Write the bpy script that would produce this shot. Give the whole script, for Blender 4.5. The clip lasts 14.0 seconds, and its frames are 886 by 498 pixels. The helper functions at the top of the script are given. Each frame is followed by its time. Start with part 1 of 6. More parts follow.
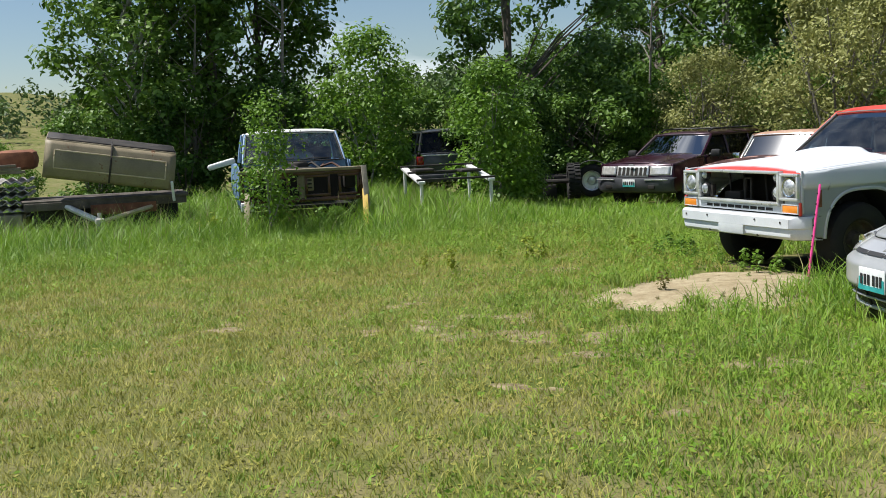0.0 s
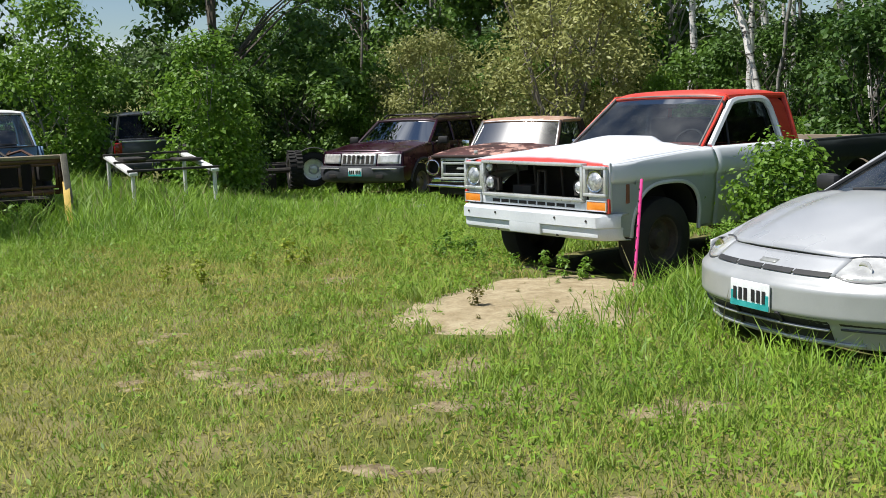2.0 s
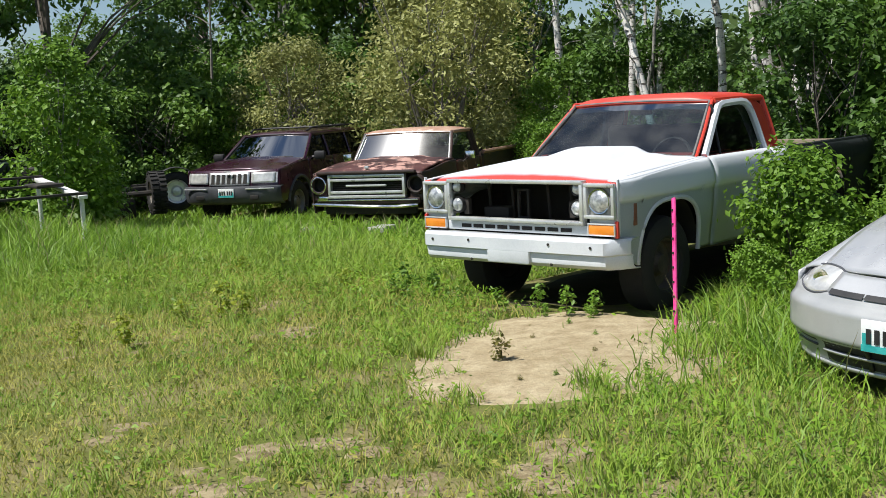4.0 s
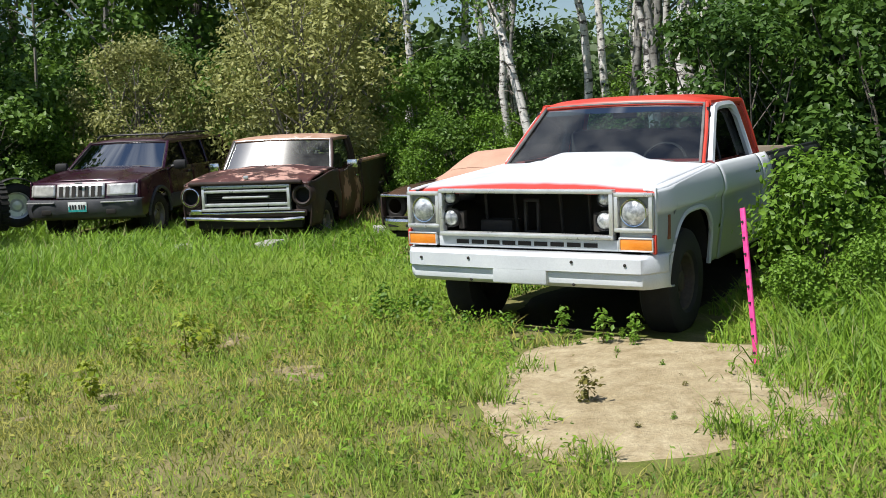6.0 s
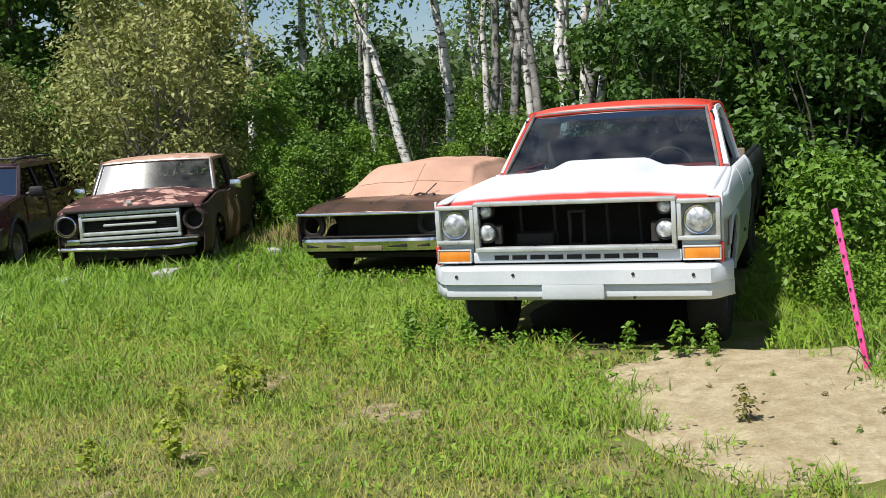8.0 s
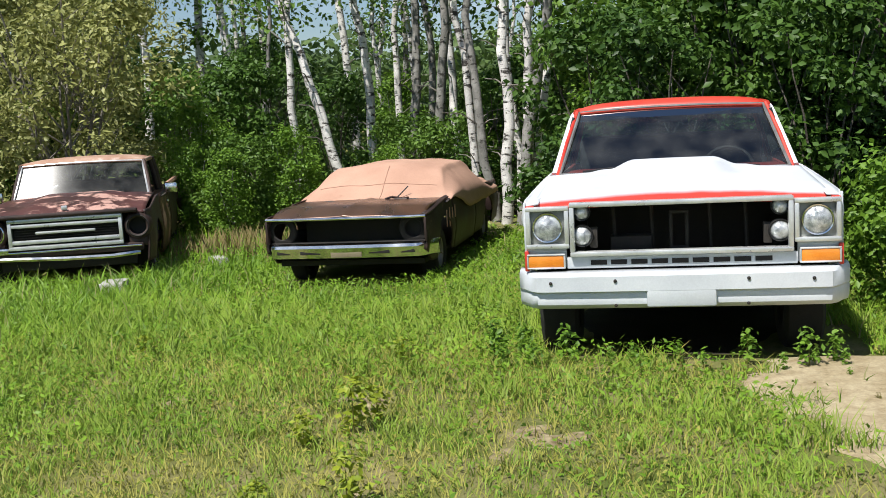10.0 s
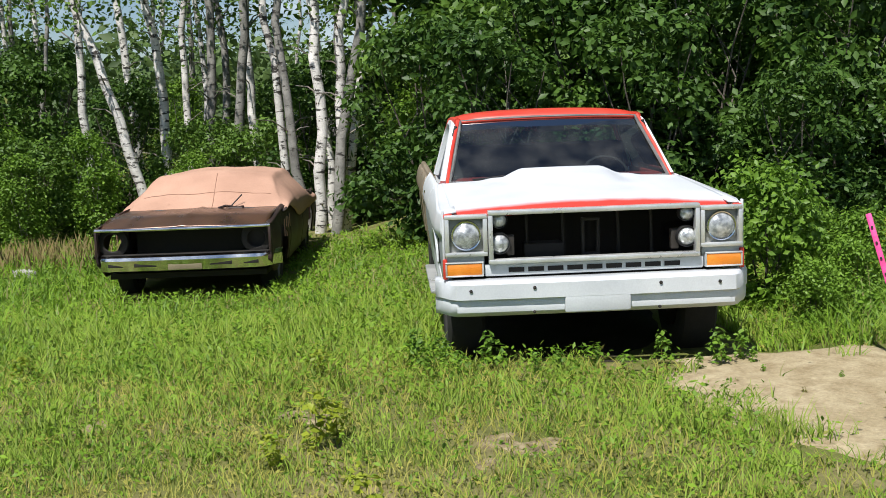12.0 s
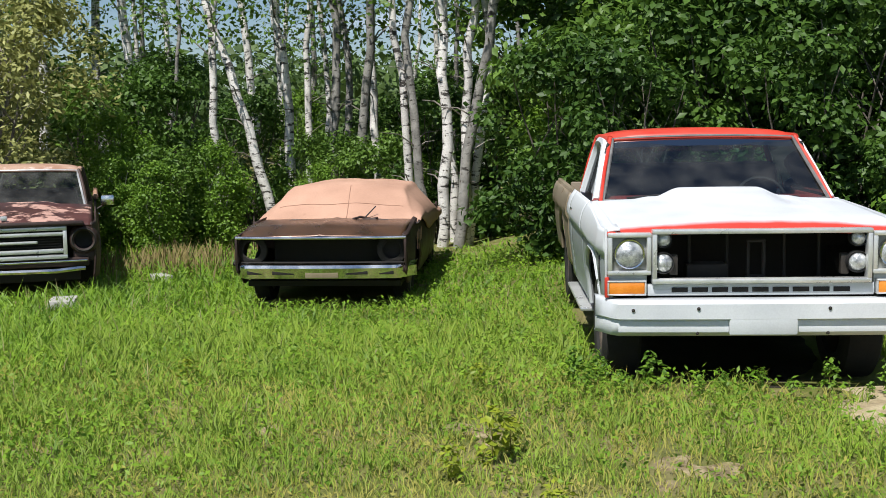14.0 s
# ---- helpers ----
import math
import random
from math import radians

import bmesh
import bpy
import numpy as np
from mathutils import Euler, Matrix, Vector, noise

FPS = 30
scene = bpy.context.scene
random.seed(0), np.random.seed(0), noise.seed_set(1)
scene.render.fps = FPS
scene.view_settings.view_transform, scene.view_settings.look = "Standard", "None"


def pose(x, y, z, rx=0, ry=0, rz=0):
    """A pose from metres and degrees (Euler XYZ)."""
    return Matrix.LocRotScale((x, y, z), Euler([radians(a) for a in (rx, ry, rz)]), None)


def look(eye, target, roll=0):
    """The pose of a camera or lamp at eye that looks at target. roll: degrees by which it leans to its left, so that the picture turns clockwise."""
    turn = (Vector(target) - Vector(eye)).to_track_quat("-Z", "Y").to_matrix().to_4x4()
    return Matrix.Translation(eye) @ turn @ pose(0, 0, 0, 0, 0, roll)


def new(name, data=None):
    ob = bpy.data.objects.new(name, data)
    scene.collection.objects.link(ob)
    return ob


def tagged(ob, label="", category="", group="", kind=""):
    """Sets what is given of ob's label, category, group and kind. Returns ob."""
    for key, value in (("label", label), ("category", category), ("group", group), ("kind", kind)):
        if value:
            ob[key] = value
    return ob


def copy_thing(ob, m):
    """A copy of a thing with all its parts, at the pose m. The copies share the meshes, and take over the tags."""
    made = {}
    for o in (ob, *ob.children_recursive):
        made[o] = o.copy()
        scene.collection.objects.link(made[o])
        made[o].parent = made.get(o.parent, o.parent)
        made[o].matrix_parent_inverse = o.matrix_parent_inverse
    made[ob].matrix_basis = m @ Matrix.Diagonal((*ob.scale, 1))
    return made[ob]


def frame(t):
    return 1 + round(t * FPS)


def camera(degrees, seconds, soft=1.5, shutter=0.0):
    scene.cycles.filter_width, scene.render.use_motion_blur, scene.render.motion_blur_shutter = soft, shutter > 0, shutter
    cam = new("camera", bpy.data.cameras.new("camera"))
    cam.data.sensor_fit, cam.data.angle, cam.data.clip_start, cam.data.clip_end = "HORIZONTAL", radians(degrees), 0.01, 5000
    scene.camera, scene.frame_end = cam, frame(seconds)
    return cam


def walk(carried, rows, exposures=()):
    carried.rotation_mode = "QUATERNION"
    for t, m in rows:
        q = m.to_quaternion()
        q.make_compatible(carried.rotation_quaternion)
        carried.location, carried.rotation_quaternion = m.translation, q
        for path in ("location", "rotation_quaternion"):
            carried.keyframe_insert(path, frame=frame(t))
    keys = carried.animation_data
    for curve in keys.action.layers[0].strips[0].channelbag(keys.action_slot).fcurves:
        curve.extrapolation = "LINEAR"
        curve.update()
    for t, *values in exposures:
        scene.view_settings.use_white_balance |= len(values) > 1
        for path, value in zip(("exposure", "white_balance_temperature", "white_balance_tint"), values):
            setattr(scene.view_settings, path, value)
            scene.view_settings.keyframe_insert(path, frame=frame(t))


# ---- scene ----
cam = camera(44.4, 14.0, soft=0.75)
METRES, EYE, TILT, LEAN, TURN = 11.25, 1.575, 0.0, 0.0, -17.0
ROWS = [
    (0.0, 0.0, 0.0, 0.0, -0.28, -6.46, 2.52),
    (0.5, -0.0105, 0.0434, 0.0016, -2.74, -6.42, 1.65),
    (1.0, -0.0263, 0.0822, 0.0033, -8.57, -6.72, 1.84),
    (1.5, -0.0396, 0.1308, 0.0028, -12.79, -7.07, 1.85),
    (2.0, -0.0546, 0.1737, 0.001, -17.11, -7.88, 1.76),
    (2.5, -0.0662, 0.2169, 0.0005, -20.73, -8.09, 1.84),
    (3.0, -0.0775, 0.2638, 0.0015, -23.18, -8.57, 1.85),
    (3.5, -0.0927, 0.3035, 0.0032, -26.1, -8.6, 2.21),
    (3.7, -0.1, 0.3212, 0.004, -26.4, -8.05, 2.6),
    (5.8, -0.168, 0.4915, 0.002, -35.95, -7.35, 2.3),
    (6.0, -0.1747, 0.5061, 0.0021, -37.91, -7.62, 2.34),
    (6.5, -0.1969, 0.5412, 0.0028, -41.67, -7.75, 2.19),
    (7.0, -0.214, 0.5806, 0.0053, -44.85, -7.76, 3.04),
    (7.5, -0.2353, 0.6158, 0.0048, -48.65, -7.95, 3.01),
    (8.0, -0.2532, 0.6525, 0.0046, -49.65, -7.35, 3.62),
    (8.2, -0.2575, 0.668, 0.0045, -49.33, -7.01, 4.0),
    (10.3, -0.2965, 0.8205, 0.004, -58.9, -7.47, 3.0),
    (10.5, -0.2988, 0.8337, 0.0045, -59.29, -7.46, 3.06),
    (11.0, -0.3029, 0.8597, 0.0024, -62.06, -7.67, 3.4),
    (11.5, -0.3109, 0.8766, 0.0031, -69.28, -8.01, 2.5),
    (12.0, -0.3257, 0.8897, 0.0068, -71.12, -7.53, 2.01),
    (12.5, -0.3275, 0.9066, 0.0051, -71.53, -7.55, 2.09),
    (13.0, -0.3263, 0.918, 0.0054, -72.16, -7.94, 1.48),
    (13.5, -0.3316, 0.9218, 0.0065, -70.83, -7.24, 0.96),
    (14.0, -0.339, 0.9247, 0.007, -65.91, -6.55, 0.8),
]
walk(cam, [(t, pose(0, 0, EYE, TILT, LEAN, TURN) @ pose(METRES * x, METRES * y, METRES * z, 90 + pitch, roll, yaw)) for t, x, y, z, yaw, pitch, roll in ROWS], [(0.0, 0.34), (10.5, 0.34), (12.5, 0.24), (14.0, 0.24)])

# ---- light ----
SUN_DIR = Vector((-0.44, 0.20, 0.87)).normalized()
world = bpy.data.worlds.new("sky")
scene.world = world
world.use_nodes = True
wt = world.node_tree
bg = wt.nodes["Background"]
sky = wt.nodes.new("ShaderNodeTexSky")
sky.sky_type, sky.sun_disc = "NISHITA", False
sky.sun_elevation, sky.sun_rotation = math.asin(SUN_DIR.z), math.atan2(SUN_DIR.x, SUN_DIR.y)
sky.air_density, sky.dust_density, sky.ozone_density = 1.0, 0.2, 4.0
tc = wt.nodes.new("ShaderNodeTexCoord")
mp = wt.nodes.new("ShaderNodeMapping")
mp.inputs["Scale"].default_value = (1.6, 1.6, 6.5)
mp.inputs["Location"].default_value = (0.35, 0.2, 0.1)
cn = wt.nodes.new("ShaderNodeTexNoise")
cn.inputs["Scale"].default_value, cn.inputs["Detail"].default_value = 1.5, 7
cr = wt.nodes.new("ShaderNodeValToRGB")
cr.color_ramp.elements[0].position, cr.color_ramp.elements[1].position = 0.52, 0.74
cm = wt.nodes.new("ShaderNodeMixRGB")
cm.inputs[2].default_value = (15.0, 15.6, 16.4, 1)
wt.links.new(tc.outputs["Generated"], mp.inputs[0])
wt.links.new(mp.outputs[0], cn.inputs[0])
wt.links.new(cn.outputs[0], cr.inputs[0])
wt.links.new(cr.outputs[0], cm.inputs[0])
wt.links.new(sky.outputs[0], cm.inputs[1])
wt.links.new(cm.outputs[0], bg.inputs[0])
bg.inputs[1].default_value = 0.072
sun = new("sun", bpy.data.lights.new("sun", "SUN"))
sun.data.energy, sun.data.angle, sun.data.color = 5.2, radians(0.53), (1.0, 0.965, 0.91)
sun.matrix_world = look(SUN_DIR * 60, (0, 0, 0))


# ---- materials ----
def node(nt, kind, **values):
    n = nt.nodes.new(kind)
    for k, v in values.items():
        n.inputs[k.replace("_", " ")].default_value = v
    return n


def surf(name, c1, c2, scale=4.0, rough=0.55, metal=0.0, bump=0.15, fine=70.0, patch=None, coat=0.0, spread=(0.35, 0.65), island=0.0):
    """Two-tone surface with blotches, fine grain, bump and, with patch (colour, threshold, scale, rough), worn patches."""
    m = bpy.data.materials.new(name)
    m.use_nodes = True
    nt = m.node_tree
    b = nt.nodes["Principled BSDF"]
    co = nt.nodes.new("ShaderNodeTexCoord").outputs["Object"]
    n1 = node(nt, "ShaderNodeTexNoise", Scale=scale, Detail=6.0)
    n2 = node(nt, "ShaderNodeTexNoise", Scale=fine, Detail=3.0)
    nt.links.new(co, n1.inputs["Vector"])
    nt.links.new(co, n2.inputs["Vector"])
    r = nt.nodes.new("ShaderNodeValToRGB")
    r.color_ramp.elements[0].color, r.color_ramp.elements[1].color = (*c1, 1), (*c2, 1)
    r.color_ramp.elements[0].position, r.color_ramp.elements[1].position = spread
    nt.links.new(n1.outputs[0], r.inputs[0])
    colour = r.outputs[0]
    hv = nt.nodes.new("ShaderNodeHueSaturation")
    mr = node(nt, "ShaderNodeMapRange", From_Min=0.3, From_Max=0.7, To_Min=0.88 if rough > 0.5 else 0.96, To_Max=1.12 if rough > 0.5 else 1.04)
    nt.links.new(n2.outputs[0], mr.inputs[0])
    nt.links.new(mr.outputs[0], hv.inputs["Value"])
    nt.links.new(colour, hv.inputs["Color"])
    colour = hv.outputs[0]
    roughs = node(nt, "ShaderNodeMapRange", From_Min=0.3, From_Max=0.7, To_Min=max(0.02, rough - 0.08), To_Max=min(1, rough + 0.08))
    nt.links.new(n1.outputs[0], roughs.inputs[0])
    ro = roughs.outputs[0]
    if patch:
        pc, th, ps, pr, *flat = patch
        n3 = node(nt, "ShaderNodeTexNoise", Scale=ps, Detail=8.0, Roughness=0.65)
        nt.links.new(co, n3.inputs["Vector"])
        if flat:
            sq = nt.nodes.new("ShaderNodeMapping")
            sq.inputs["Scale"].default_value = (1, 1, flat[0])
            nt.links.new(co, sq.inputs[0])
            nt.links.new(sq.outputs[0], n3.inputs["Vector"])
        st = node(nt, "ShaderNodeMapRange", From_Min=th, From_Max=th + 0.06)
        nt.links.new(n3.outputs[0], st.inputs[0])
        mx = nt.nodes.new("ShaderNodeMixRGB")
        nt.links.new(st.outputs[0], mx.inputs[0])
        nt.links.new(colour, mx.inputs[1])
        mx.inputs[2].default_value = (*pc, 1)
        colour = mx.outputs[0]
        rx = nt.nodes.new("ShaderNodeMix")
        nt.links.new(st.outputs[0], rx.inputs[0])
        nt.links.new(ro, rx.inputs[2])
        rx.inputs[3].default_value = pr
        ro = rx.outputs[0]
    if island:
        g = nt.nodes.new("ShaderNodeNewGeometry")
        im = node(nt, "ShaderNodeMapRange", To_Min=1 - island, To_Max=1 + island)
        nt.links.new(g.outputs["Random Per Island"], im.inputs[0])
        h2 = nt.nodes.new("ShaderNodeHueSaturation")
        nt.links.new(im.outputs[0], h2.inputs["Value"])
        nt.links.new(colour, h2.inputs["Color"])
        colour = h2.outputs[0]
    nt.links.new(colour, b.inputs["Base Color"])
    nt.links.new(ro, b.inputs["Roughness"])
    b.inputs["Metallic"].default_value = metal
    b.inputs["Coat Weight"].default_value = coat
    b.inputs["Coat Roughness"].default_value = 0.08
    if bump:
        bp = node(nt, "ShaderNodeBump", Strength=bump, Distance=0.01)
        nt.links.new(n2.outputs[0], bp.inputs["Height"])
        nt.links.new(bp.outputs[0], b.inputs["Normal"])
    return m


def glass(name, tint, rough=0.02, clear=0.75, gloss=0.42, thin=False):
    """Dusty car glass: partly clear, partly glossy."""
    m = bpy.data.materials.new(name)
    m.use_nodes = True
    nt = m.node_tree
    nt.nodes.remove(nt.nodes["Principled BSDF"])
    tr = node(nt, "ShaderNodeBsdfTransparent", Color=(*tint, 1))
    gl = node(nt, "ShaderNodeBsdfGlossy", Color=(gloss, gloss, gloss, 1), Roughness=rough)
    df = node(nt, "ShaderNodeBsdfDiffuse", Color=(0.35, 0.35, 0.32, 1))
    fr = node(nt, "ShaderNodeFresnel", IOR=1.5)
    if thin:
        lw = node(nt, "ShaderNodeLayerWeight", Blend=0.5)
        pw = nt.nodes.new("ShaderNodeMath")
        pw.operation = "POWER"
        pw.inputs[1].default_value = 4.0
        nt.links.new(lw.outputs["Facing"], pw.inputs[0])
        fr = node(nt, "ShaderNodeMapRange", To_Min=0.15, To_Max=1.0)
        nt.links.new(pw.outputs[0], fr.inputs[0])
    nz = node(nt, "ShaderNodeTexNoise", Scale=5.0, Detail=6.0)
    nt.links.new(nt.nodes.new("ShaderNodeTexCoord").outputs["Object"], nz.inputs["Vector"])
    dm = node(nt, "ShaderNodeMapRange", From_Min=0.35, From_Max=0.75, To_Min=0.0, To_Max=1 - clear)
    nt.links.new(nz.outputs[0], dm.inputs[0])
    m1, m2 = nt.nodes.new("ShaderNodeMixShader"), nt.nodes.new("ShaderNodeMixShader")
    nt.links.new(dm.outputs[0], m1.inputs[0])
    nt.links.new(tr.outputs[0], m1.inputs[1])
    nt.links.new(df.outputs[0], m1.inputs[2])
    nt.links.new(fr.outputs[0], m2.inputs[0])
    nt.links.new(m1.outputs[0], m2.inputs[1])
    nt.links.new(gl.outputs[0], m2.inputs[2])
    nt.links.new(m2.outputs[0], nt.nodes["Material Output"].inputs[0])
    return m


def leaf_mat(name, dark, light, trans=0.27, rough=0.5, scale=0.5, up=0.0):
    """Thin leaves: each a little different, big soft tone patches over the crown, light shining through."""
    m = bpy.data.materials.new(name)
    m.use_nodes = True
    nt = m.node_tree
    b = nt.nodes["Principled BSDF"]
    g = nt.nodes.new("ShaderNodeNewGeometry")
    n1 = node(nt, "ShaderNodeTexNoise", Scale=scale, Detail=3.0)
    nt.links.new(g.outputs["Position"], n1.inputs["Vector"])
    ad = nt.nodes.new("ShaderNodeMath")
    ad.operation = "MULTIPLY_ADD"
    ad.inputs[1].default_value = 0.6
    nt.links.new(g.outputs["Random Per Island"], ad.inputs[0])
    sb = node(nt, "ShaderNodeMapRange", From_Min=0.3, From_Max=0.7, To_Min=0.0, To_Max=0.45)
    nt.links.new(n1.outputs[0], sb.inputs[0])
    nt.links.new(sb.outputs[0], ad.inputs[2])
    mx = nt.nodes.new("ShaderNodeMixRGB")
    nt.links.new(ad.outputs[0], mx.inputs[0])
    mx.inputs[1].default_value, mx.inputs[2].default_value = (*dark, 1), (*light, 1)
    nt.links.new(mx.outputs[0], b.inputs["Base Color"])
    b.inputs["Roughness"].default_value = rough
    b.inputs["Specular IOR Level"].default_value = 0.35
    tl = nt.nodes.new("ShaderNodeBsdfTranslucent")
    nt.links.new(mx.outputs[0], tl.inputs[0])
    if up:
        va = nt.nodes.new("ShaderNodeVectorMath")
        va.operation = "ADD"
        va.inputs[1].default_value = (0, 0, up)
        vn = nt.nodes.new("ShaderNodeVectorMath")
        vn.operation = "NORMALIZE"
        nt.links.new(g.outputs["Normal"], va.inputs[0])
        nt.links.new(va.outputs[0], vn.inputs[0])
        nt.links.new(vn.outputs[0], b.inputs["Normal"])
    ms = nt.nodes.new("ShaderNodeMixShader")
    ms.inputs[0].default_value = trans
    nt.links.new(b.outputs[0], ms.inputs[1])
    nt.links.new(tl.outputs[0], ms.inputs[2])
    nt.links.new(ms.outputs[0], nt.nodes["Material Output"].inputs[0])
    return m


surf_grey = surf("grey bezel paint", (0.20, 0.21, 0.20), (0.30, 0.31, 0.30), 9, 0.5, 0.3)
WHITE = surf("white primer", (0.58, 0.61, 0.65), (0.68, 0.71, 0.74), 2.5, 0.42, 0, 0.015, 90, ((0.50, 0.52, 0.55), 0.70, 3.5, 0.5))
PRIMER = surf("grey white primer", (0.50, 0.53, 0.56), (0.60, 0.63, 0.65), 2.0, 0.45, 0, 0.05, 90)
RED = surf("faded red paint", (0.50, 0.035, 0.02), (0.60, 0.06, 0.035), 3.0, 0.4, 0, 0.05, 80, ((0.45, 0.12, 0.08), 0.66, 5, 0.6))
TAN = surf("tan brown paint", (0.20, 0.16, 0.11), (0.27, 0.22, 0.16), 2.0, 0.45, 0, 0.08, 60, ((0.16, 0.07, 0.03), 0.64, 4, 0.8))
CHROME = surf("weathered chrome", (0.70, 0.70, 0.69), (0.85, 0.85, 0.83), 6, 0.16, 1.0, 0.05, 60, ((0.25, 0.17, 0.10), 0.72, 9, 0.7))
ALU = surf("dull aluminium trim", (0.60, 0.61, 0.61), (0.74, 0.75, 0.74), 8, 0.33, 0.55, 0.06, 80)
GREY_SEAL = surf("grey weathered rubber", (0.10, 0.10, 0.10), (0.17, 0.17, 0.17), 9, 0.7)
BLACK = surf("black plastic", (0.012, 0.012, 0.013), (0.025, 0.025, 0.026), 5, 0.6)
# Near-black colour standing in for shade in bays, recesses, wells and undersides.
SHADE = surf("near-black recess shade", (0.010, 0.009, 0.008), (0.022, 0.019, 0.016), 8, 0.8)
RUBBER = surf("tyre rubber", (0.011, 0.011, 0.011), (0.024, 0.023, 0.021), 9, 0.85, 0, 0.3, 90)
TRUCK_RIM = surf("dusty brown steel rim", (0.05, 0.04, 0.03), (0.10, 0.08, 0.06), 8, 0.75, 0.2, 0.1, 60, ((0.12, 0.06, 0.03), 0.6, 8, 0.85))
RIM = surf("steel rim", (0.20, 0.18, 0.15), (0.32, 0.30, 0.27), 8, 0.5, 0.6, 0.1, 60, ((0.16, 0.07, 0.03), 0.6, 8, 0.85))
AMBER = surf("amber lens", (0.75, 0.22, 0.02), (0.85, 0.30, 0.04), 9, 0.2, 0, 0.2, 150, None, 0.6)
LENS = surf("headlamp glass", (0.28, 0.30, 0.32), (0.74, 0.76, 0.77), 28, 0.12, 0.45, 0.5, 140, None, 0.8)
LAMP_CLEAR = surf("hazed lamp plastic", (0.48, 0.48, 0.46), (0.72, 0.72, 0.69), 12, 0.16, 0.35, 0.1, 90, None, 0.8)
GLASS = glass("windshield glass", (0.44, 0.58, 0.60), 0.14, 0.90, 0.7, True)
GLASS_CAB = glass("black tinted side glass", (0.05, 0.06, 0.07), 0.04, 0.98, 0.35)
GLASS_DARK = glass("tinted glass", (0.10, 0.12, 0.14), 0.03, 0.97)
GLASS_OLD = glass("old hazed windshield glass", (0.46, 0.54, 0.54), 0.17, 0.80, 0.30)
GLASS_DUSTY = glass("dusty glass", (0.62, 0.72, 0.74), 0.08, 0.93, 0.4)
SEAT = surf("dark seat cloth", (0.03, 0.028, 0.026), (0.06, 0.055, 0.05), 12, 0.9)
RED_SEAT = surf("red interior vinyl", (0.20, 0.02, 0.015), (0.28, 0.035, 0.025), 6, 0.6)
SILVER = surf("silver metallic paint", (0.42, 0.43, 0.44), (0.49, 0.50, 0.51), 2.0, 0.32, 0.3, 0.03, 200, ((0.33, 0.33, 0.33), 0.70, 4, 0.5), 0.5)
SILVER_LOW = surf("silver bumper plastic", (0.36, 0.37, 0.37), (0.43, 0.44, 0.44), 3.0, 0.38, 0.2, 0.03, 200, ((0.28, 0.27, 0.24), 0.66, 6, 0.6), 0.3)
MAROON = surf("maroon paint", (0.026, 0.003, 0.013), (0.042, 0.005, 0.021), 2.0, 0.28, 0.2, 0.03, 120, ((0.075, 0.015, 0.035), 0.70, 2.5, 0.45), 0.6)
CLADDING = surf("grey bumper cladding", (0.045, 0.048, 0.056), (0.075, 0.078, 0.088), 5, 0.5)
RUST_RED = surf("rusted red paint", (0.030, 0.010, 0.010), (0.085, 0.026, 0.022), 2.2, 0.5, 0, 0.2, 60, ((0.46, 0.27, 0.22), 0.53, 3.2, 0.7))
RUST_DARK = surf("dark rusted paint", (0.018, 0.010, 0.009), (0.050, 0.026, 0.020), 3, 0.6, 0, 0.2, 60, ((0.26, 0.17, 0.12), 0.64, 5, 0.8))
RUST_ROOF = surf("rusted pale roof", (0.32, 0.17, 0.11), (0.45, 0.30, 0.22), 3, 0.7, 0, 0.2, 60, ((0.55, 0.42, 0.35), 0.6, 4, 0.7))
BROWN = surf("brown surface rust", (0.050, 0.024, 0.015), (0.12, 0.058, 0.032), 2.5, 0.30, 0.3, 0.12, 60, ((0.20, 0.12, 0.07), 0.66, 4, 0.5))
TARP = surf("tan canvas cover", (0.40, 0.23, 0.16), (0.50, 0.30, 0.215), 1.6, 0.85, 0, 0.25, 120, ((0.34, 0.19, 0.13), 0.64, 2, 0.9))
TARP_SEAM = surf("canvas seam", (0.27, 0.15, 0.10), (0.34, 0.20, 0.14), 4, 0.9)
BLUE = surf("faded blue paint", (0.09, 0.17, 0.30), (0.16, 0.27, 0.42), 2.5, 0.5, 0, 0.1, 60, ((0.50, 0.55, 0.60), 0.60, 3, 0.6))
WOOD_GREY = surf("weathered grey wood", (0.17, 0.15, 0.12), (0.30, 0.27, 0.22), 5, 0.85, 0, 0.4, 60)
WOOD_DARK = surf("dark weathered wood", (0.055, 0.045, 0.035), (0.13, 0.11, 0.09), 5, 0.85, 0, 0.4, 60)
WOOD_PALE = surf("pale cut wood", (0.45, 0.36, 0.24), (0.58, 0.49, 0.36), 5, 0.8, 0, 0.3, 60)
YELLOW = surf("yellow painted plank", (0.55, 0.36, 0.06), (0.68, 0.48, 0.12), 5, 0.7, 0, 0.3, 60)
OLIVE = surf("olive tan box paint", (0.19, 0.155, 0.095), (0.28, 0.235, 0.15), 2, 0.6, 0, 0.1, 60, ((0.16, 0.07, 0.03), 0.62, 5, 0.85))
RUSTY = surf("red brown rust", (0.14, 0.05, 0.025), (0.26, 0.11, 0.06), 6, 0.85, 0, 0.4, 60)
WHITE_PIPE = surf("white painted pipe", (0.62, 0.62, 0.60), (0.76, 0.76, 0.74), 5, 0.5, 0, 0.1, 60, ((0.30, 0.20, 0.13), 0.68, 8, 0.8))
DARK_STEEL = surf("dark rusty steel", (0.02, 0.018, 0.016), (0.05, 0.042, 0.035), 6, 0.7, 0.2)
# Bed side turned from the sun: its shade put into the colour.
BED_SHADE = surf("green-black bed shade", (0.004, 0.007, 0.008), (0.009, 0.014, 0.014), 3, 0.65)
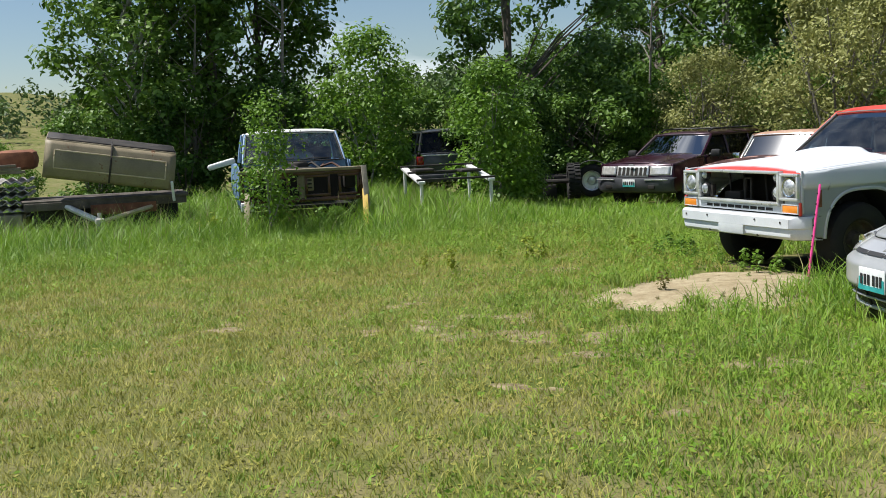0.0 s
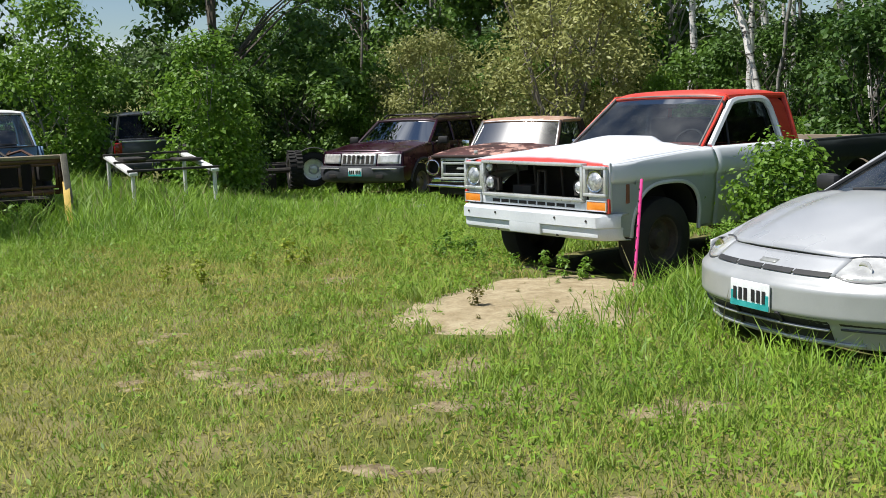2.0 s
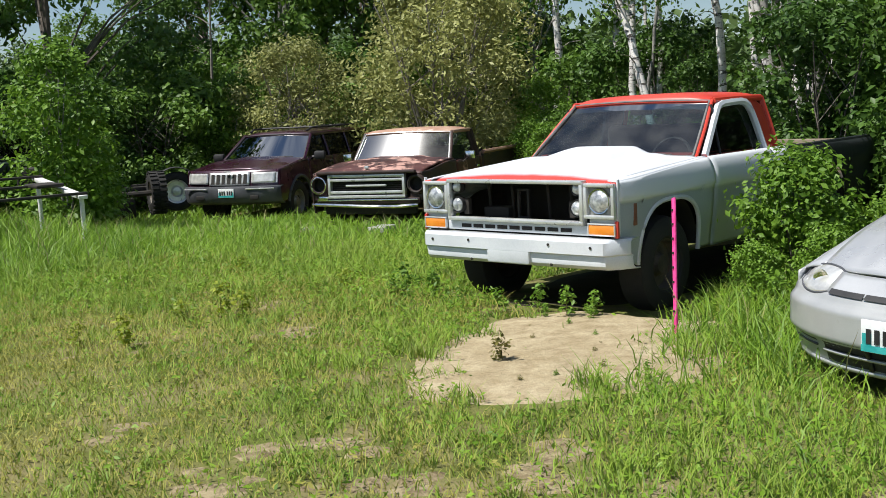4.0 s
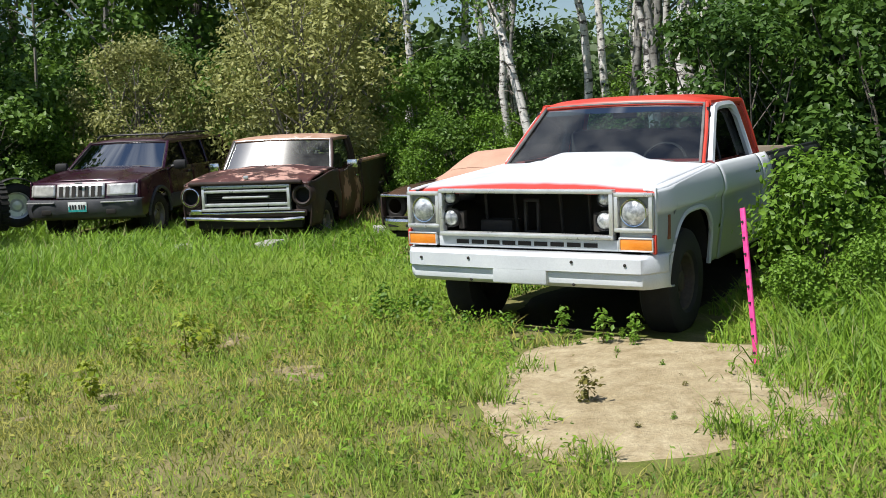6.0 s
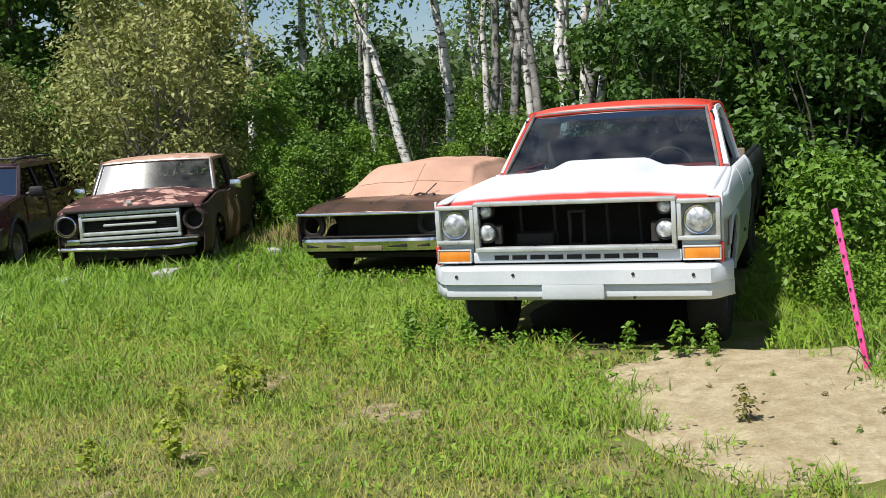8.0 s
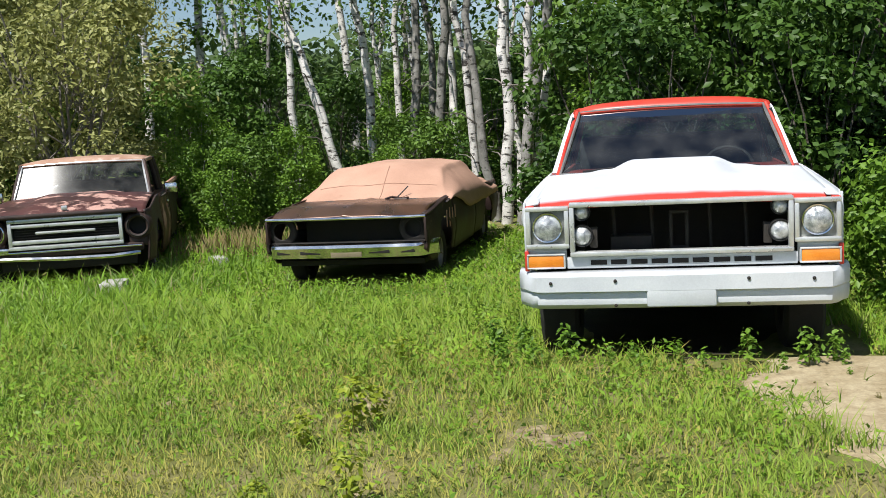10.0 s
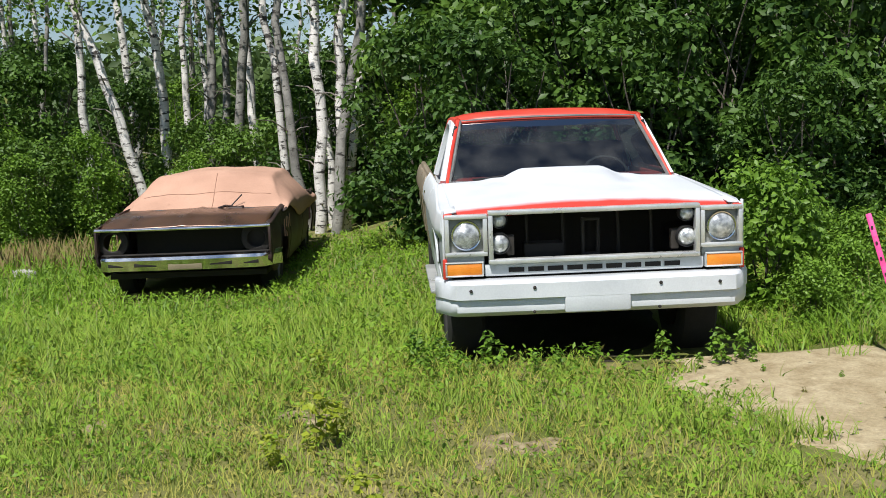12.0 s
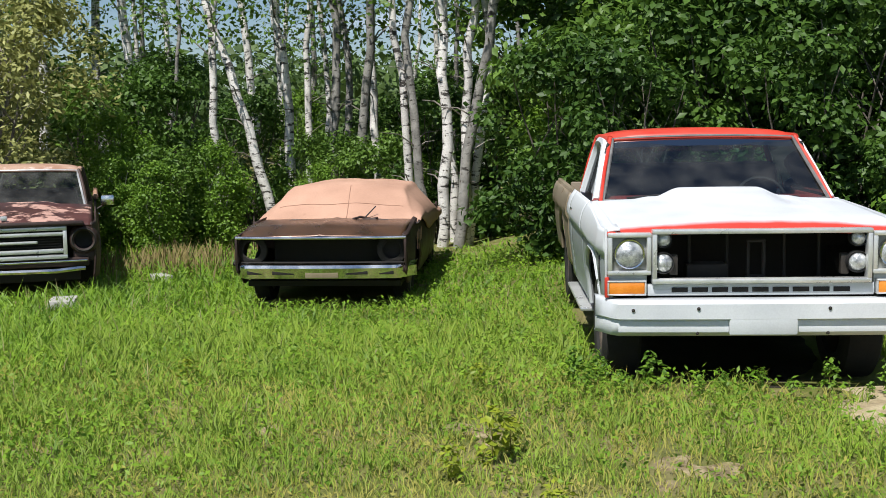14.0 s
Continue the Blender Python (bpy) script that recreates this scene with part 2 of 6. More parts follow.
GREY_SUV = surf("dark grey paint", (0.045, 0.05, 0.055), (0.08, 0.085, 0.09), 3, 0.35, 0.2, 0.05, 80, None, 0.4)
PINK = surf("pink painted steel", (0.62, 0.035, 0.20), (0.78, 0.07, 0.30), 9, 0.55, 0, 0.15, 60, ((0.5, 0.2, 0.25), 0.66, 18, 0.7))
TAIL_RED = surf("red lamp lens", (0.40, 0.02, 0.015), (0.50, 0.04, 0.03), 9, 0.25, 0, 0.2, 120, None, 0.6)
PLATE_WHITE = surf("plate white", (0.66, 0.68, 0.68), (0.76, 0.78, 0.78), 20, 0.5)
PLATE_TEAL = surf("plate teal", (0.02, 0.30, 0.30), (0.04, 0.38, 0.37), 20, 0.5)
CONCRETE = surf("pale concrete", (0.32, 0.31, 0.29), (0.44, 0.43, 0.40), 8, 0.9, 0, 0.4, 60)
BIRCH = surf("birch bark", (0.50, 0.48, 0.45), (0.80, 0.78, 0.74), 3.0, 0.8, 0, 0.4, 40, ((0.05, 0.045, 0.04), 0.535, 5.0, 0.9, 3.2))
BARK = surf("grey brown bark", (0.075, 0.062, 0.05), (0.16, 0.14, 0.115), 5, 0.9, 0, 0.8, 30)
BARK_GREY = surf("grey poplar bark", (0.17, 0.165, 0.15), (0.32, 0.31, 0.285), 4, 0.9, 0, 0.8, 30, ((0.05, 0.045, 0.04), 0.55, 5.0, 0.9, 2.5))
DEAD = surf("dead grey twigs", (0.16, 0.14, 0.12), (0.27, 0.245, 0.21), 5, 0.9, 0, 0.4, 40)
LEAF = leaf_mat("poplar leaves", (0.045, 0.105, 0.014), (0.165, 0.285, 0.040), 0.3)
LEAF_DARK = leaf_mat("dark leaves", (0.023, 0.063, 0.011), (0.10, 0.195, 0.028), 0.3)
LEAF_BRIGHT = leaf_mat("bright maple leaves", (0.075, 0.165, 0.016), (0.20, 0.345, 0.036), 0.32)
LEAF_OLIVE = leaf_mat("olive willow leaves", (0.16, 0.185, 0.05), (0.42, 0.43, 0.15), 0.3)
LEAF_FAR = leaf_mat("far wood leaves", (0.030, 0.062, 0.018), (0.12, 0.19, 0.050), 0.25, 0.6, 0.16)
LEAF_YELLOW = leaf_mat("yellow green weed", (0.14, 0.20, 0.012), (0.33, 0.38, 0.03))
LEAF_BROWN = leaf_mat("brownish weed", (0.09, 0.10, 0.02), (0.22, 0.19, 0.05))


# ---- mesh helpers ----
def link(name, bm, material, label="", smooth=True):
    me = bpy.data.meshes.new(name)
    if smooth:
        for f in bm.faces:
            f.smooth = True
    bm.to_mesh(me)
    bm.free()
    me.materials.append(material)
    if smooth:
        me.set_sharp_from_angle(angle=radians(38))
    ob = new(name, me)
    if label:
        ob["label"] = label
    return ob


def part(name, bm, material, parent, label="", thick=0.0, smooth=True):
    """One mesh under a thing or under a part."""
    ob = link(name, bm, material, label, smooth)
    ob.parent = parent
    if thick:
        md = ob.modifiers.new("thick", "SOLIDIFY")
        md.thickness, md.offset = thick, 0
    return ob


def thing(name, m, label, category, group=""):
    e = new(name)
    e.matrix_world = m
    return tagged(e, label, category, group)


def box(c, s, bevel=0.0, bm=None, turn=None):
    bm = bm or bmesh.new()
    r = bmesh.ops.create_cube(bm, size=1)
    for v in r["verts"]:
        p = Vector((v.co.x * s[0], v.co.y * s[1], v.co.z * s[2]))
        v.co = (turn.to_3x3() @ p if turn else p) + Vector(c)
    if bevel:
        es = list({e for v in r["verts"] for e in v.link_edges})
        bmesh.ops.bevel(bm, geom=es, offset=bevel, segments=2, affect="EDGES", profile=0.5)
    return bm


def rod(pts, r, seg=8, bm=None, r1=None):
    """A round bar along a line of points, tapering to r1."""
    bm = bm or bmesh.new()
    pts = [Vector(p) for p in pts]
    rings = []
    for i, p in enumerate(pts):
        d = (pts[min(i + 1, len(pts) - 1)] - pts[max(i - 1, 0)]).normalized()
        a = d.orthogonal().normalized() if abs(d.z) > 0.9 else d.cross(Vector((0, 0, 1))).normalized()
        b = d.cross(a)
        k = i / max(1, len(pts) - 1)
        rr = r if r1 is None else r + (r1 - r) * k
        rings.append([bm.verts.new(p + (a * math.cos(t) + b * math.sin(t)) * rr) for t in (2 * math.pi * j / seg for j in range(seg))])
    for q, w in zip(rings, rings[1:]):
        for j in range(seg):
            bm.faces.new((q[j], q[(j + 1) % seg], w[(j + 1) % seg], w[j]))
    bm.faces.new(rings[0][::-1])
    bm.faces.new(rings[-1])
    return bm


def grid(fn, nu, nv, bm=None):
    """A sheet of (nu + 1) x (nv + 1) points fn(u, v), u and v from 0 to 1."""
    bm = bm or bmesh.new()
    vs = [[bm.verts.new(fn(i / nu, j / nv)) for j in range(nv + 1)] for i in range(nu + 1)]
    for i in range(nu):
        for j in range(nv):
            bm.faces.new((vs[i][j], vs[i + 1][j], vs[i + 1][j + 1], vs[i][j + 1]))
    return bm


def revolve(profile, c, axis="Y", seg=28, bm=None):
    """Turns (radius, along) points about an axis through c."""
    bm = bm or bmesh.new()
    rings = []
    for r, a in profile:
        ring = []
        for j in range(seg):
            t = 2 * math.pi * j / seg
            p = (math.cos(t) * r, a, math.sin(t) * r) if axis == "Y" else (a, math.cos(t) * r, math.sin(t) * r) if axis == "X" else (math.cos(t) * r, math.sin(t) * r, a)
            ring.append(bm.verts.new(Vector(p) + Vector(c)))
        rings.append(ring)
    for q, w in zip(rings, rings[1:]):
        for j in range(seg):
            bm.faces.new((q[j], q[(j + 1) % seg], w[(j + 1) % seg], w[j]))
    return bm


def frame_ring(x0, x1, z0, z1, y, wide, deep, bm=None, bev=0.006):
    """A rectangular trim of four bars in the x-z plane."""
    bm = bm or bmesh.new()
    box(((x0 + x1) / 2, y, z1 - wide / 2), (x1 - x0, deep, wide), bev, bm)
    box(((x0 + x1) / 2, y, z0 + wide / 2), (x1 - x0, deep, wide), bev, bm)
    box((x0 + wide / 2, y, (z0 + z1) / 2), (wide, deep * 0.96, z1 - z0 - 2 * wide + 0.004), bev, bm)
    box((x1 - wide / 2, y, (z0 + z1) / 2), (wide, deep * 0.96, z1 - z0 - 2 * wide + 0.004), bev, bm)
    return bm


def smooth01(a, b, x):
    s = min(1.0, max(0.0, (x - a) / (b - a)))
    return s * s * (3 - 2 * s)


def side(sx, y0, y1, low, top, wide, arches=(), step=0.05, rows=12, square=2.0):
    """A body side from y0 to y1: low(y) to top(y) high, wide(y, z) out from the middle, with round wheel arches (y, z, r)."""
    ys = {round(y0 + (y1 - y0) * i / max(1, round((y1 - y0) / step)), 4) for i in range(round((y1 - y0) / step) + 1)}
    for ay, az, ar in arches:
        ys |= {round(ay + ar * math.cos(math.pi * k / 22), 4) for k in range(23) if y0 < ay + ar * math.cos(math.pi * k / 22) < y1}
    ys = sorted(ys)

    def bottom(y):
        b = low(y)
        for ay, az, ar in arches:
            if abs(y - ay) < ar:
                b = max(b, az + ar * (1 - (abs(y - ay) / ar) ** square) ** (1 / square))
        return b
    bm = bmesh.new()
    cols = []
    for y in ys:
        b, t = bottom(y), top(y)
        cols.append([bm.verts.new((sx * wide(y, b + (t - b) * k / rows), y, b + (t - b) * k / rows)) for k in range(rows + 1)])
    for p, q in zip(cols, cols[1:]):
        for k in range(rows):
            bm.faces.new((p[k], q[k], q[k + 1], p[k + 1]))
    return bm


def arch_lip(sx, ay, az, ar, wide, wid=0.03, square=2.0):
    turns = [math.pi * k / 28 for k in range(29)]
    pts = [(ay + math.copysign(ar * abs(math.cos(a)) ** (2 / square), math.cos(a)), az + ar * math.sin(a) ** (2 / square)) for a in turns]
    return rod([(sx * (wide(y, z) + 0.004), y, z) for y, z in pts], wid / 2, 6)


def wheel(parent, x, y, z, r, w, rim_r, out, rim_mat=None, name="wheel", lugs=0):
    """A wheel with tyre and dished rim; out: +1 or -1, the way its face looks."""
    h = w / 2
    prof = [(rim_r, -h * 0.8), (rim_r + 0.02, -h * 0.95), (r * 0.86, -h), (r * 0.97, -h * 0.8), (r, -h * 0.45), (r, h * 0.45), (r * 0.97, h * 0.8), (r * 0.86, h), (rim_r + 0.02, h * 0.95), (rim_r, h * 0.8)]
    bm = revolve(prof, (x, y, z), "X", 32)
    if lugs:
        for k in range(lugs):
            t = 2 * math.pi * k / lugs
            for s in (-1, 1):
                box((x + s * h * 0.55, y + math.cos(t + s * 0.05) * r, z + math.sin(t + s * 0.05) * r), (h * 0.9, 0.035, 0.05), 0, bm, Matrix.Rotation(t, 4, "X"))
    tyre = part(name, bm, RUBBER, parent, "black rubber tyre")
    bm = revolve([(rim_r, -h * 0.8), (rim_r, h * 0.8), (rim_r * 0.93, h * 0.72 * 1), (rim_r * 0.85, h * 0.2), (rim_r * 0.5, h * 0.15), (rim_r * 0.34, h * 0.55), (0.001, h * 0.6)], (0, 0, 0), "X", 24)
    for v in bm.verts:
        v.co = Vector((v.co.x * out + x, v.co.y + y, v.co.z + z))
    part("rim", bm, rim_mat or RIM, tyre, "dull steel wheel rim")
    return tyre


def cabin(parent, belt, roof, yb, yt, rb, rt, wb, wt, paint, glass_f, roof_mat=None, posts=(), pillar=0.055, glass_s=None, crown=0.035, bow=0.05, seal=None, lip=0.05, rear=1.1, glass_r=None):
    """Upper cab: windscreen from yb (belt) to yt (roof), rear window rt to rb, posts across the sides at those y (belt, roof)."""
    glass_s = glass_s or glass_f
    roof_mat = roof_mat or paint

    def rf(u, v):
        x = (2 * u - 1)
        e = abs(2 * v - 1)
        drop = 1 - (1 - min(1.0, abs(x) ** 7 + e ** 9)) ** 0.5
        round_x = 1 - 0.035 * max(0.0, e - 0.8) / 0.2
        return (x * (wt + 0.02) * round_x, yt + 0.02 + bow * 0.8 * (1 - x * x) * (1 - v) + (rt - yt - 0.04) * v, roof + crown * (1 - x * x) * (1 - e ** 4 * 0.6) - lip * drop)
    part("roof", grid(rf, 30, 24), roof_mat, parent, thick=0.02)
    roof = roof - lip + 0.006

    def ws(u, v):
        x = 2 * u - 1
        w = wb + (wt - wb) * v
        return (x * (w - 0.02), yb + (yt - yb) * v + bow * (1 - x * x) * (1.1 - 0.25 * v), belt + (roof - belt) * v - 0.004 + 0.02 * (1 - x * x) * v)
    g = part("windshield", grid(ws, 14, 8), glass_f, parent)
    g.visible_shadow = False
    if seal:
        ring = [ws(u / 14, 0) for u in range(15)] + [ws(1, v / 8) for v in range(1, 9)] + [ws(u / 14, 1) for u in range(13, -1, -1)] + [ws(0, v / 8) for v in range(7, 0, -1)]
        ring.append(ring[0])
        part("windshield_seal", rod([(p[0], p[1] + 0.012, p[2] + 0.006) for p in ring], 0.013, 6), seal, parent)

    def rw(u, v):
        x = 2 * u - 1
        return (x * (wb + (wt - wb) * v - 0.04), rb + (rt - rb) * v - 0.03 * (1 - x * x), belt + (roof - belt) * v)
    g = part("rear_window", grid(rw, 10, 6), glass_r or glass_s, parent)
    g.visible_shadow = False
    for s in (-1, 1):
        for (a, b), nm in [((yb, yt), "a_pillar"), *[(p, "b_pillar") for p in posts], ((rb, rt), "rear_pillar")]:
            p0, p1 = Vector((s * wb, a, belt - 0.01)), Vector((s * wt, b, roof + 0.008))
            part(nm, rod([p0, p0.lerp(p1, 0.5) + Vector((s * 0.008, 0, 0)), p1], pillar * (0.46 if nm != "rear_pillar" else rear), 8), paint, parent)
        part("roof_rail", rod([(s * (wt + 0.004), yt, roof + 0.002), (s * (wt + 0.012), (yt + rt) / 2, roof + 0.008), (s * (wt + 0.004), rt, roof + 0.002)], 0.03, 8), roof_mat, parent)

        def sg(u, v, s=s):
            y = (yb + (rb - yb) * u) * (1 - v) + (yt + (rt - yt) * u) * v
            return (s * (wb + (wt - wb) * v - 0.012), y, belt + (roof - belt) * v)
        g = part("side_window", grid(sg, 8, 4), glass_s, parent)
        g.visible_shadow = False


def seats(parent, y, z, w, material, n=2):
    for i in range(n):
        x = (i - (n - 1) / 2) * w
        part("seat", box((x, y, z), (w * 0.86, 0.5, 0.18), 0.05), material, parent)
        part("seat_back", box((x, y - 0.28, z + 0.28), (w * 0.86, 0.16, 0.55), 0.06, None, Matrix.Rotation(radians(12), 4, "X")), material, parent)


def steering(parent, x, y, z, material):
    bm = bmesh.new()
    ring = [(x + 0.19 * math.cos(t), y - 0.07 * math.sin(t), z + 0.17 * math.sin(t)) for t in (2 * math.pi * k / 20 for k in range(21))]
    rod(ring, 0.014, 6, bm)
    rod([(x - 0.18, y, z), (x + 0.18, y, z)], 0.012, 6, bm)
    rod([(x, y, z), (x, y + 0.35, z - 0.12)], 0.025, 6, bm)
    part("steering_wheel", bm, material, parent)


def wiper(parent, p0, p1, material):
    bm = rod([p0, Vector(p0).lerp(Vector(p1), 0.5) + Vector((0, 0.02, 0.012)), p1], 0.009, 5)
    part("wiper", bm, material, parent)


def round_lamp(parent, x, y, z, r, name="headlight", ring=None, tilt=0.0, lens=None):
    """A round sealed lamp with a domed lens and a bright ring."""
    o = part(name, revolve([(r * 0.93, -0.01), (r * 0.90, 0.012), (r * 0.72, 0.026), (r * 0.45, 0.038), (r * 0.2, 0.043), (0.001, 0.044)], (x, y, z), "Y", 24), lens or LENS, parent)
    part("lamp_ring", revolve([(r * 0.9, -0.02), (r * 0.92, 0.02), (r, 0.022), (r * 1.06, 0.0), (r * 1.06, -0.03)], (x, y, z), "Y", 28), ring or CHROME, o)
    return o


def plate(parent, x, y, z, w=0.30, h=0.15, tilt=0.0):
    """A number plate, its writing as bars."""
    o = part("number_plate", box((x, y, z), (w, 0.008, h), 0.003), PLATE_WHITE, parent, "white and teal number plate")
    part("plate_band", box((x, y + 0.006, z - h * 0.38), (w * 0.98, 0.004, h * 0.2), 0), PLATE_TEAL, o)
    part("plate_band", box((x + w * 0.40, y + 0.0055, z - h * 0.10), (w * 0.15, 0.004, h * 0.36), 0), PLATE_TEAL, o)
    part("plate_band", box((x - w * 0.40, y + 0.0055, z - h * 0.10), (w * 0.15, 0.004, h * 0.36), 0), PLATE_TEAL, o)
    for k in range(6):
        part("plate_bar", box((x + (k - 2.5) * w * 0.135 + (0.01 if k > 2 else -0.01), y + 0.009, z), (w * 0.075, 0.004, h * 0.45), 0), BLACK, o)
    return o


# ---- ground ----
def mottle(x, y, scale, seed):
    """Smooth random values from 0 to 1 over the plan, in spots of about that many metres."""
    table = np.random.default_rng(seed).uniform(0, 1, (128, 128))
    u, v = np.asarray(x) / scale + 40.3, np.asarray(y) / scale + 40.7
    i, j = np.floor(u).astype(int), np.floor(v).astype(int)
    a, b = u - i, v - j
    a, b = a * a * (3 - 2 * a), b * b * (3 - 2 * b)
    i, j = i % 127, j % 127
    return (table[i, j] * (1 - a) + table[i + 1, j] * a) * (1 - b) + (table[i, j + 1] * (1 - a) + table[i + 1, j + 1] * a) * b


def height(x, y):
    r = math.hypot(x - 1, y - 6)
    h = -0.33 * smooth01(5.5, 10.3, x) * smooth01(10.3, 13.2, y)
    h -= 0.10 * smooth01(6.2, 6.75, x) * smooth01(12.0, 10.5, x) * smooth01(11.7, 11.0, y) * smooth01(8.1, 8.8, y)
    h += 0.02 * noise.noise(Vector((x * 0.5, y * 0.5, 0))) + 0.06 * noise.noise(Vector((x * 0.12, y * 0.12, 5)))* smooth01(8, 20, r)
    h += (1.5 + 8.5 * smooth01(25, -15, x)) * smooth01(50, 190, r) + 5.0 * smooth01(38, 110, r) * smooth01(10, 40, x)
    return h


def soil(name, c1, c2, c3, s1, s2):
    """Soil in three tones with crumbs and dips."""
    m = bpy.data.materials.new(name)
    m.use_nodes = True
    nt = m.node_tree
    b = nt.nodes["Principled BSDF"]
    co = nt.nodes.new("ShaderNodeNewGeometry").outputs["Position"]
    n1, n2, n3 = (node(nt, "ShaderNodeTexNoise", Scale=s, Detail=8.0, Roughness=0.65) for s in (s1, s2, 45.0))
    for n in (n1, n2, n3):
        nt.links.new(co, n.inputs["Vector"])
    f1 = node(nt, "ShaderNodeMapRange", From_Min=0.40, From_Max=0.62)
    f2 = node(nt, "ShaderNodeMapRange", From_Min=0.42, From_Max=0.68)
    nt.links.new(n1.outputs[0], f1.inputs[0])
    nt.links.new(n2.outputs[0], f2.inputs[0])
    m1, m2 = nt.nodes.new("ShaderNodeMixRGB"), nt.nodes.new("ShaderNodeMixRGB")
    m1.inputs[1].default_value, m1.inputs[2].default_value, m2.inputs[2].default_value = (*c1, 1), (*c2, 1), (*c3, 1)
    nt.links.new(f1.outputs[0], m1.inputs[0])
    nt.links.new(m1.outputs[0], m2.inputs[1])
    nt.links.new(f2.outputs[0], m2.inputs[0])
    hs = nt.nodes.new("ShaderNodeHueSaturation")
    vr = node(nt, "ShaderNodeMapRange", From_Min=0.3, From_Max=0.7, To_Min=0.82, To_Max=1.18)
    nt.links.new(n3.outputs[0], vr.inputs[0])
    nt.links.new(vr.outputs[0], hs.inputs["Value"])
    nt.links.new(m2.outputs[0], hs.inputs["Color"])
    nt.links.new(hs.outputs[0], b.inputs["Base Color"])
    b.inputs["Roughness"].default_value = 0.95
    b.inputs["Specular IOR Level"].default_value = 0.15
    bp = node(nt, "ShaderNodeBump", Strength=0.55, Distance=0.03)
    nt.links.new(n3.outputs[0], bp.inputs["Height"])
    nt.links.new(bp.outputs[0], b.inputs["Normal"])
    return m


TURF = soil("dry turf", (0.13, 0.145, 0.034), (0.085, 0.115, 0.022), (0.24, 0.20, 0.10), 0.7, 1.9)
SAND = soil("sandy dirt", (0.36, 0.295, 0.18), (0.44, 0.37, 0.24), (0.27, 0.21, 0.12), 2.4, 8.0)
EARTH = soil("bare earth", (0.14, 0.105, 0.06), (0.24, 0.19, 0.11), (0.38, 0.32, 0.19), 5.0, 13.0)

# Soil colour darkened to hold the shade below the truck.
SOIL_SHADE = soil("soil darkened as shade", (0.03, 0.026, 0.02), (0.045, 0.038, 0.027), (0.028, 0.03, 0.016), 3.0, 7.0)


def sheet(u, v):
    a, b = 2 * u - 1, 2 * v - 1
    x = 4 + 34 * a + 900 * a ** 9
    y = 9 + 34 * b + 900 * b ** 9
    return (x, y, height(x, y))


tagged(link("ground", grid(sheet, 220, 220), TURF), kind="structure", label="dry grassy ground of the yard", category="ground")


def bare_patch(name, cx, cy, rx, ry, turn, lift, material, seed, label):
    """A low mound of bare soil with a ragged edge that dips under the turf."""
    def f(u, v):
        t = 2 * math.pi * u
        k = 1 + (0.22 if rx > 0.5 else 0.6) * noise.noise(Vector((math.cos(t) * 1.3 + seed, math.sin(t) * 1.3, seed))) + 0.09 * noise.noise(Vector((math.cos(t) * 5, math.sin(t) * 5, seed + 3)))
        px, py = math.cos(t) * rx * k * v, math.sin(t) * ry * k * v
        x, y = cx + px * math.cos(turn) - py * math.sin(turn), cy + px * math.sin(turn) + py * math.cos(turn)
        z = height(x, y) + lift * (1 - v ** 4) - 0.03 * v ** 6 + 0.012 * noise.noise(Vector((x * 5, y * 5, seed))) * (1 - v) + 0.004
        return (x, y, z)
    return tagged(link(name, grid(f, 72, 22) if rx > 0.5 else grid(f, 22, 6), material), label, "bare soil", kind="structure")


# Bare ground under the truck, with its shade painted into the soil colour.
bare_patch("truck_ground_shade", 8.75, 10.12, 2.7, 0.98, 0.08, 0.006, SOIL_SHADE, 9.0, "bare soil below the white truck, darkened as shade")
bare_patch("dirt_patch", 5.28, 8.50, 1.52, 1.10, 0.35, 0.03, SAND, 2.0, "pale sandy bare patch before the truck")
SCRAPES = [(2.35, 8.3, 0.9, 0.35, 9), (2.55, 7.6, 0.5, 0.35, 7), (3.3, 7.2, 0.7, 0.35, 10), (3.3, 6.6, 0.5, 0.4, 6), (3.8, 5.9, 0.5, 0.35, 6), (3.2, 8.2, 0.4, 0.3, 3), (2.4, 9.3, 0.4, 0.3, 3), (0.7, 9.05, 0.4, 0.2, 3), (2.4, 6.0, 0.3, 0.2, 2), (3.0, 4.8, 0.4, 0.3, 2), (5.0, 12.8, 0.5, 0.3, 3), (5.0, 11.6, 0.6, 0.4, 3), (4.3, 10.4, 0.6, 0.4, 3), (3.4, 10.9, 0.6, 0.4, 3)]
sr = random.Random(3)
SPOTS = []
for cx, cy, wx, wy, n in SCRAPES:
    for k in range(n):
        ra = sr.uniform(0.07, 0.20)
        SPOTS.append((cx + sr.uniform(-wx, wx) * 0.6, cy - 0.5 * sr.uniform(-wx, wx) * 0.6 + sr.uniform(-wy, wy) * 0.5, ra, ra * sr.uniform(0.45, 0.8)))
for i, (sx, sy, ra, rb) in enumerate(SPOTS):
    bare_patch("bare_spot", sx, sy, ra, rb, -0.5 + 0.3 * math.sin(i * 2.1), 0.004, EARTH, 5.0 + i * 1.7, "small scraped bare spot in the lawn")


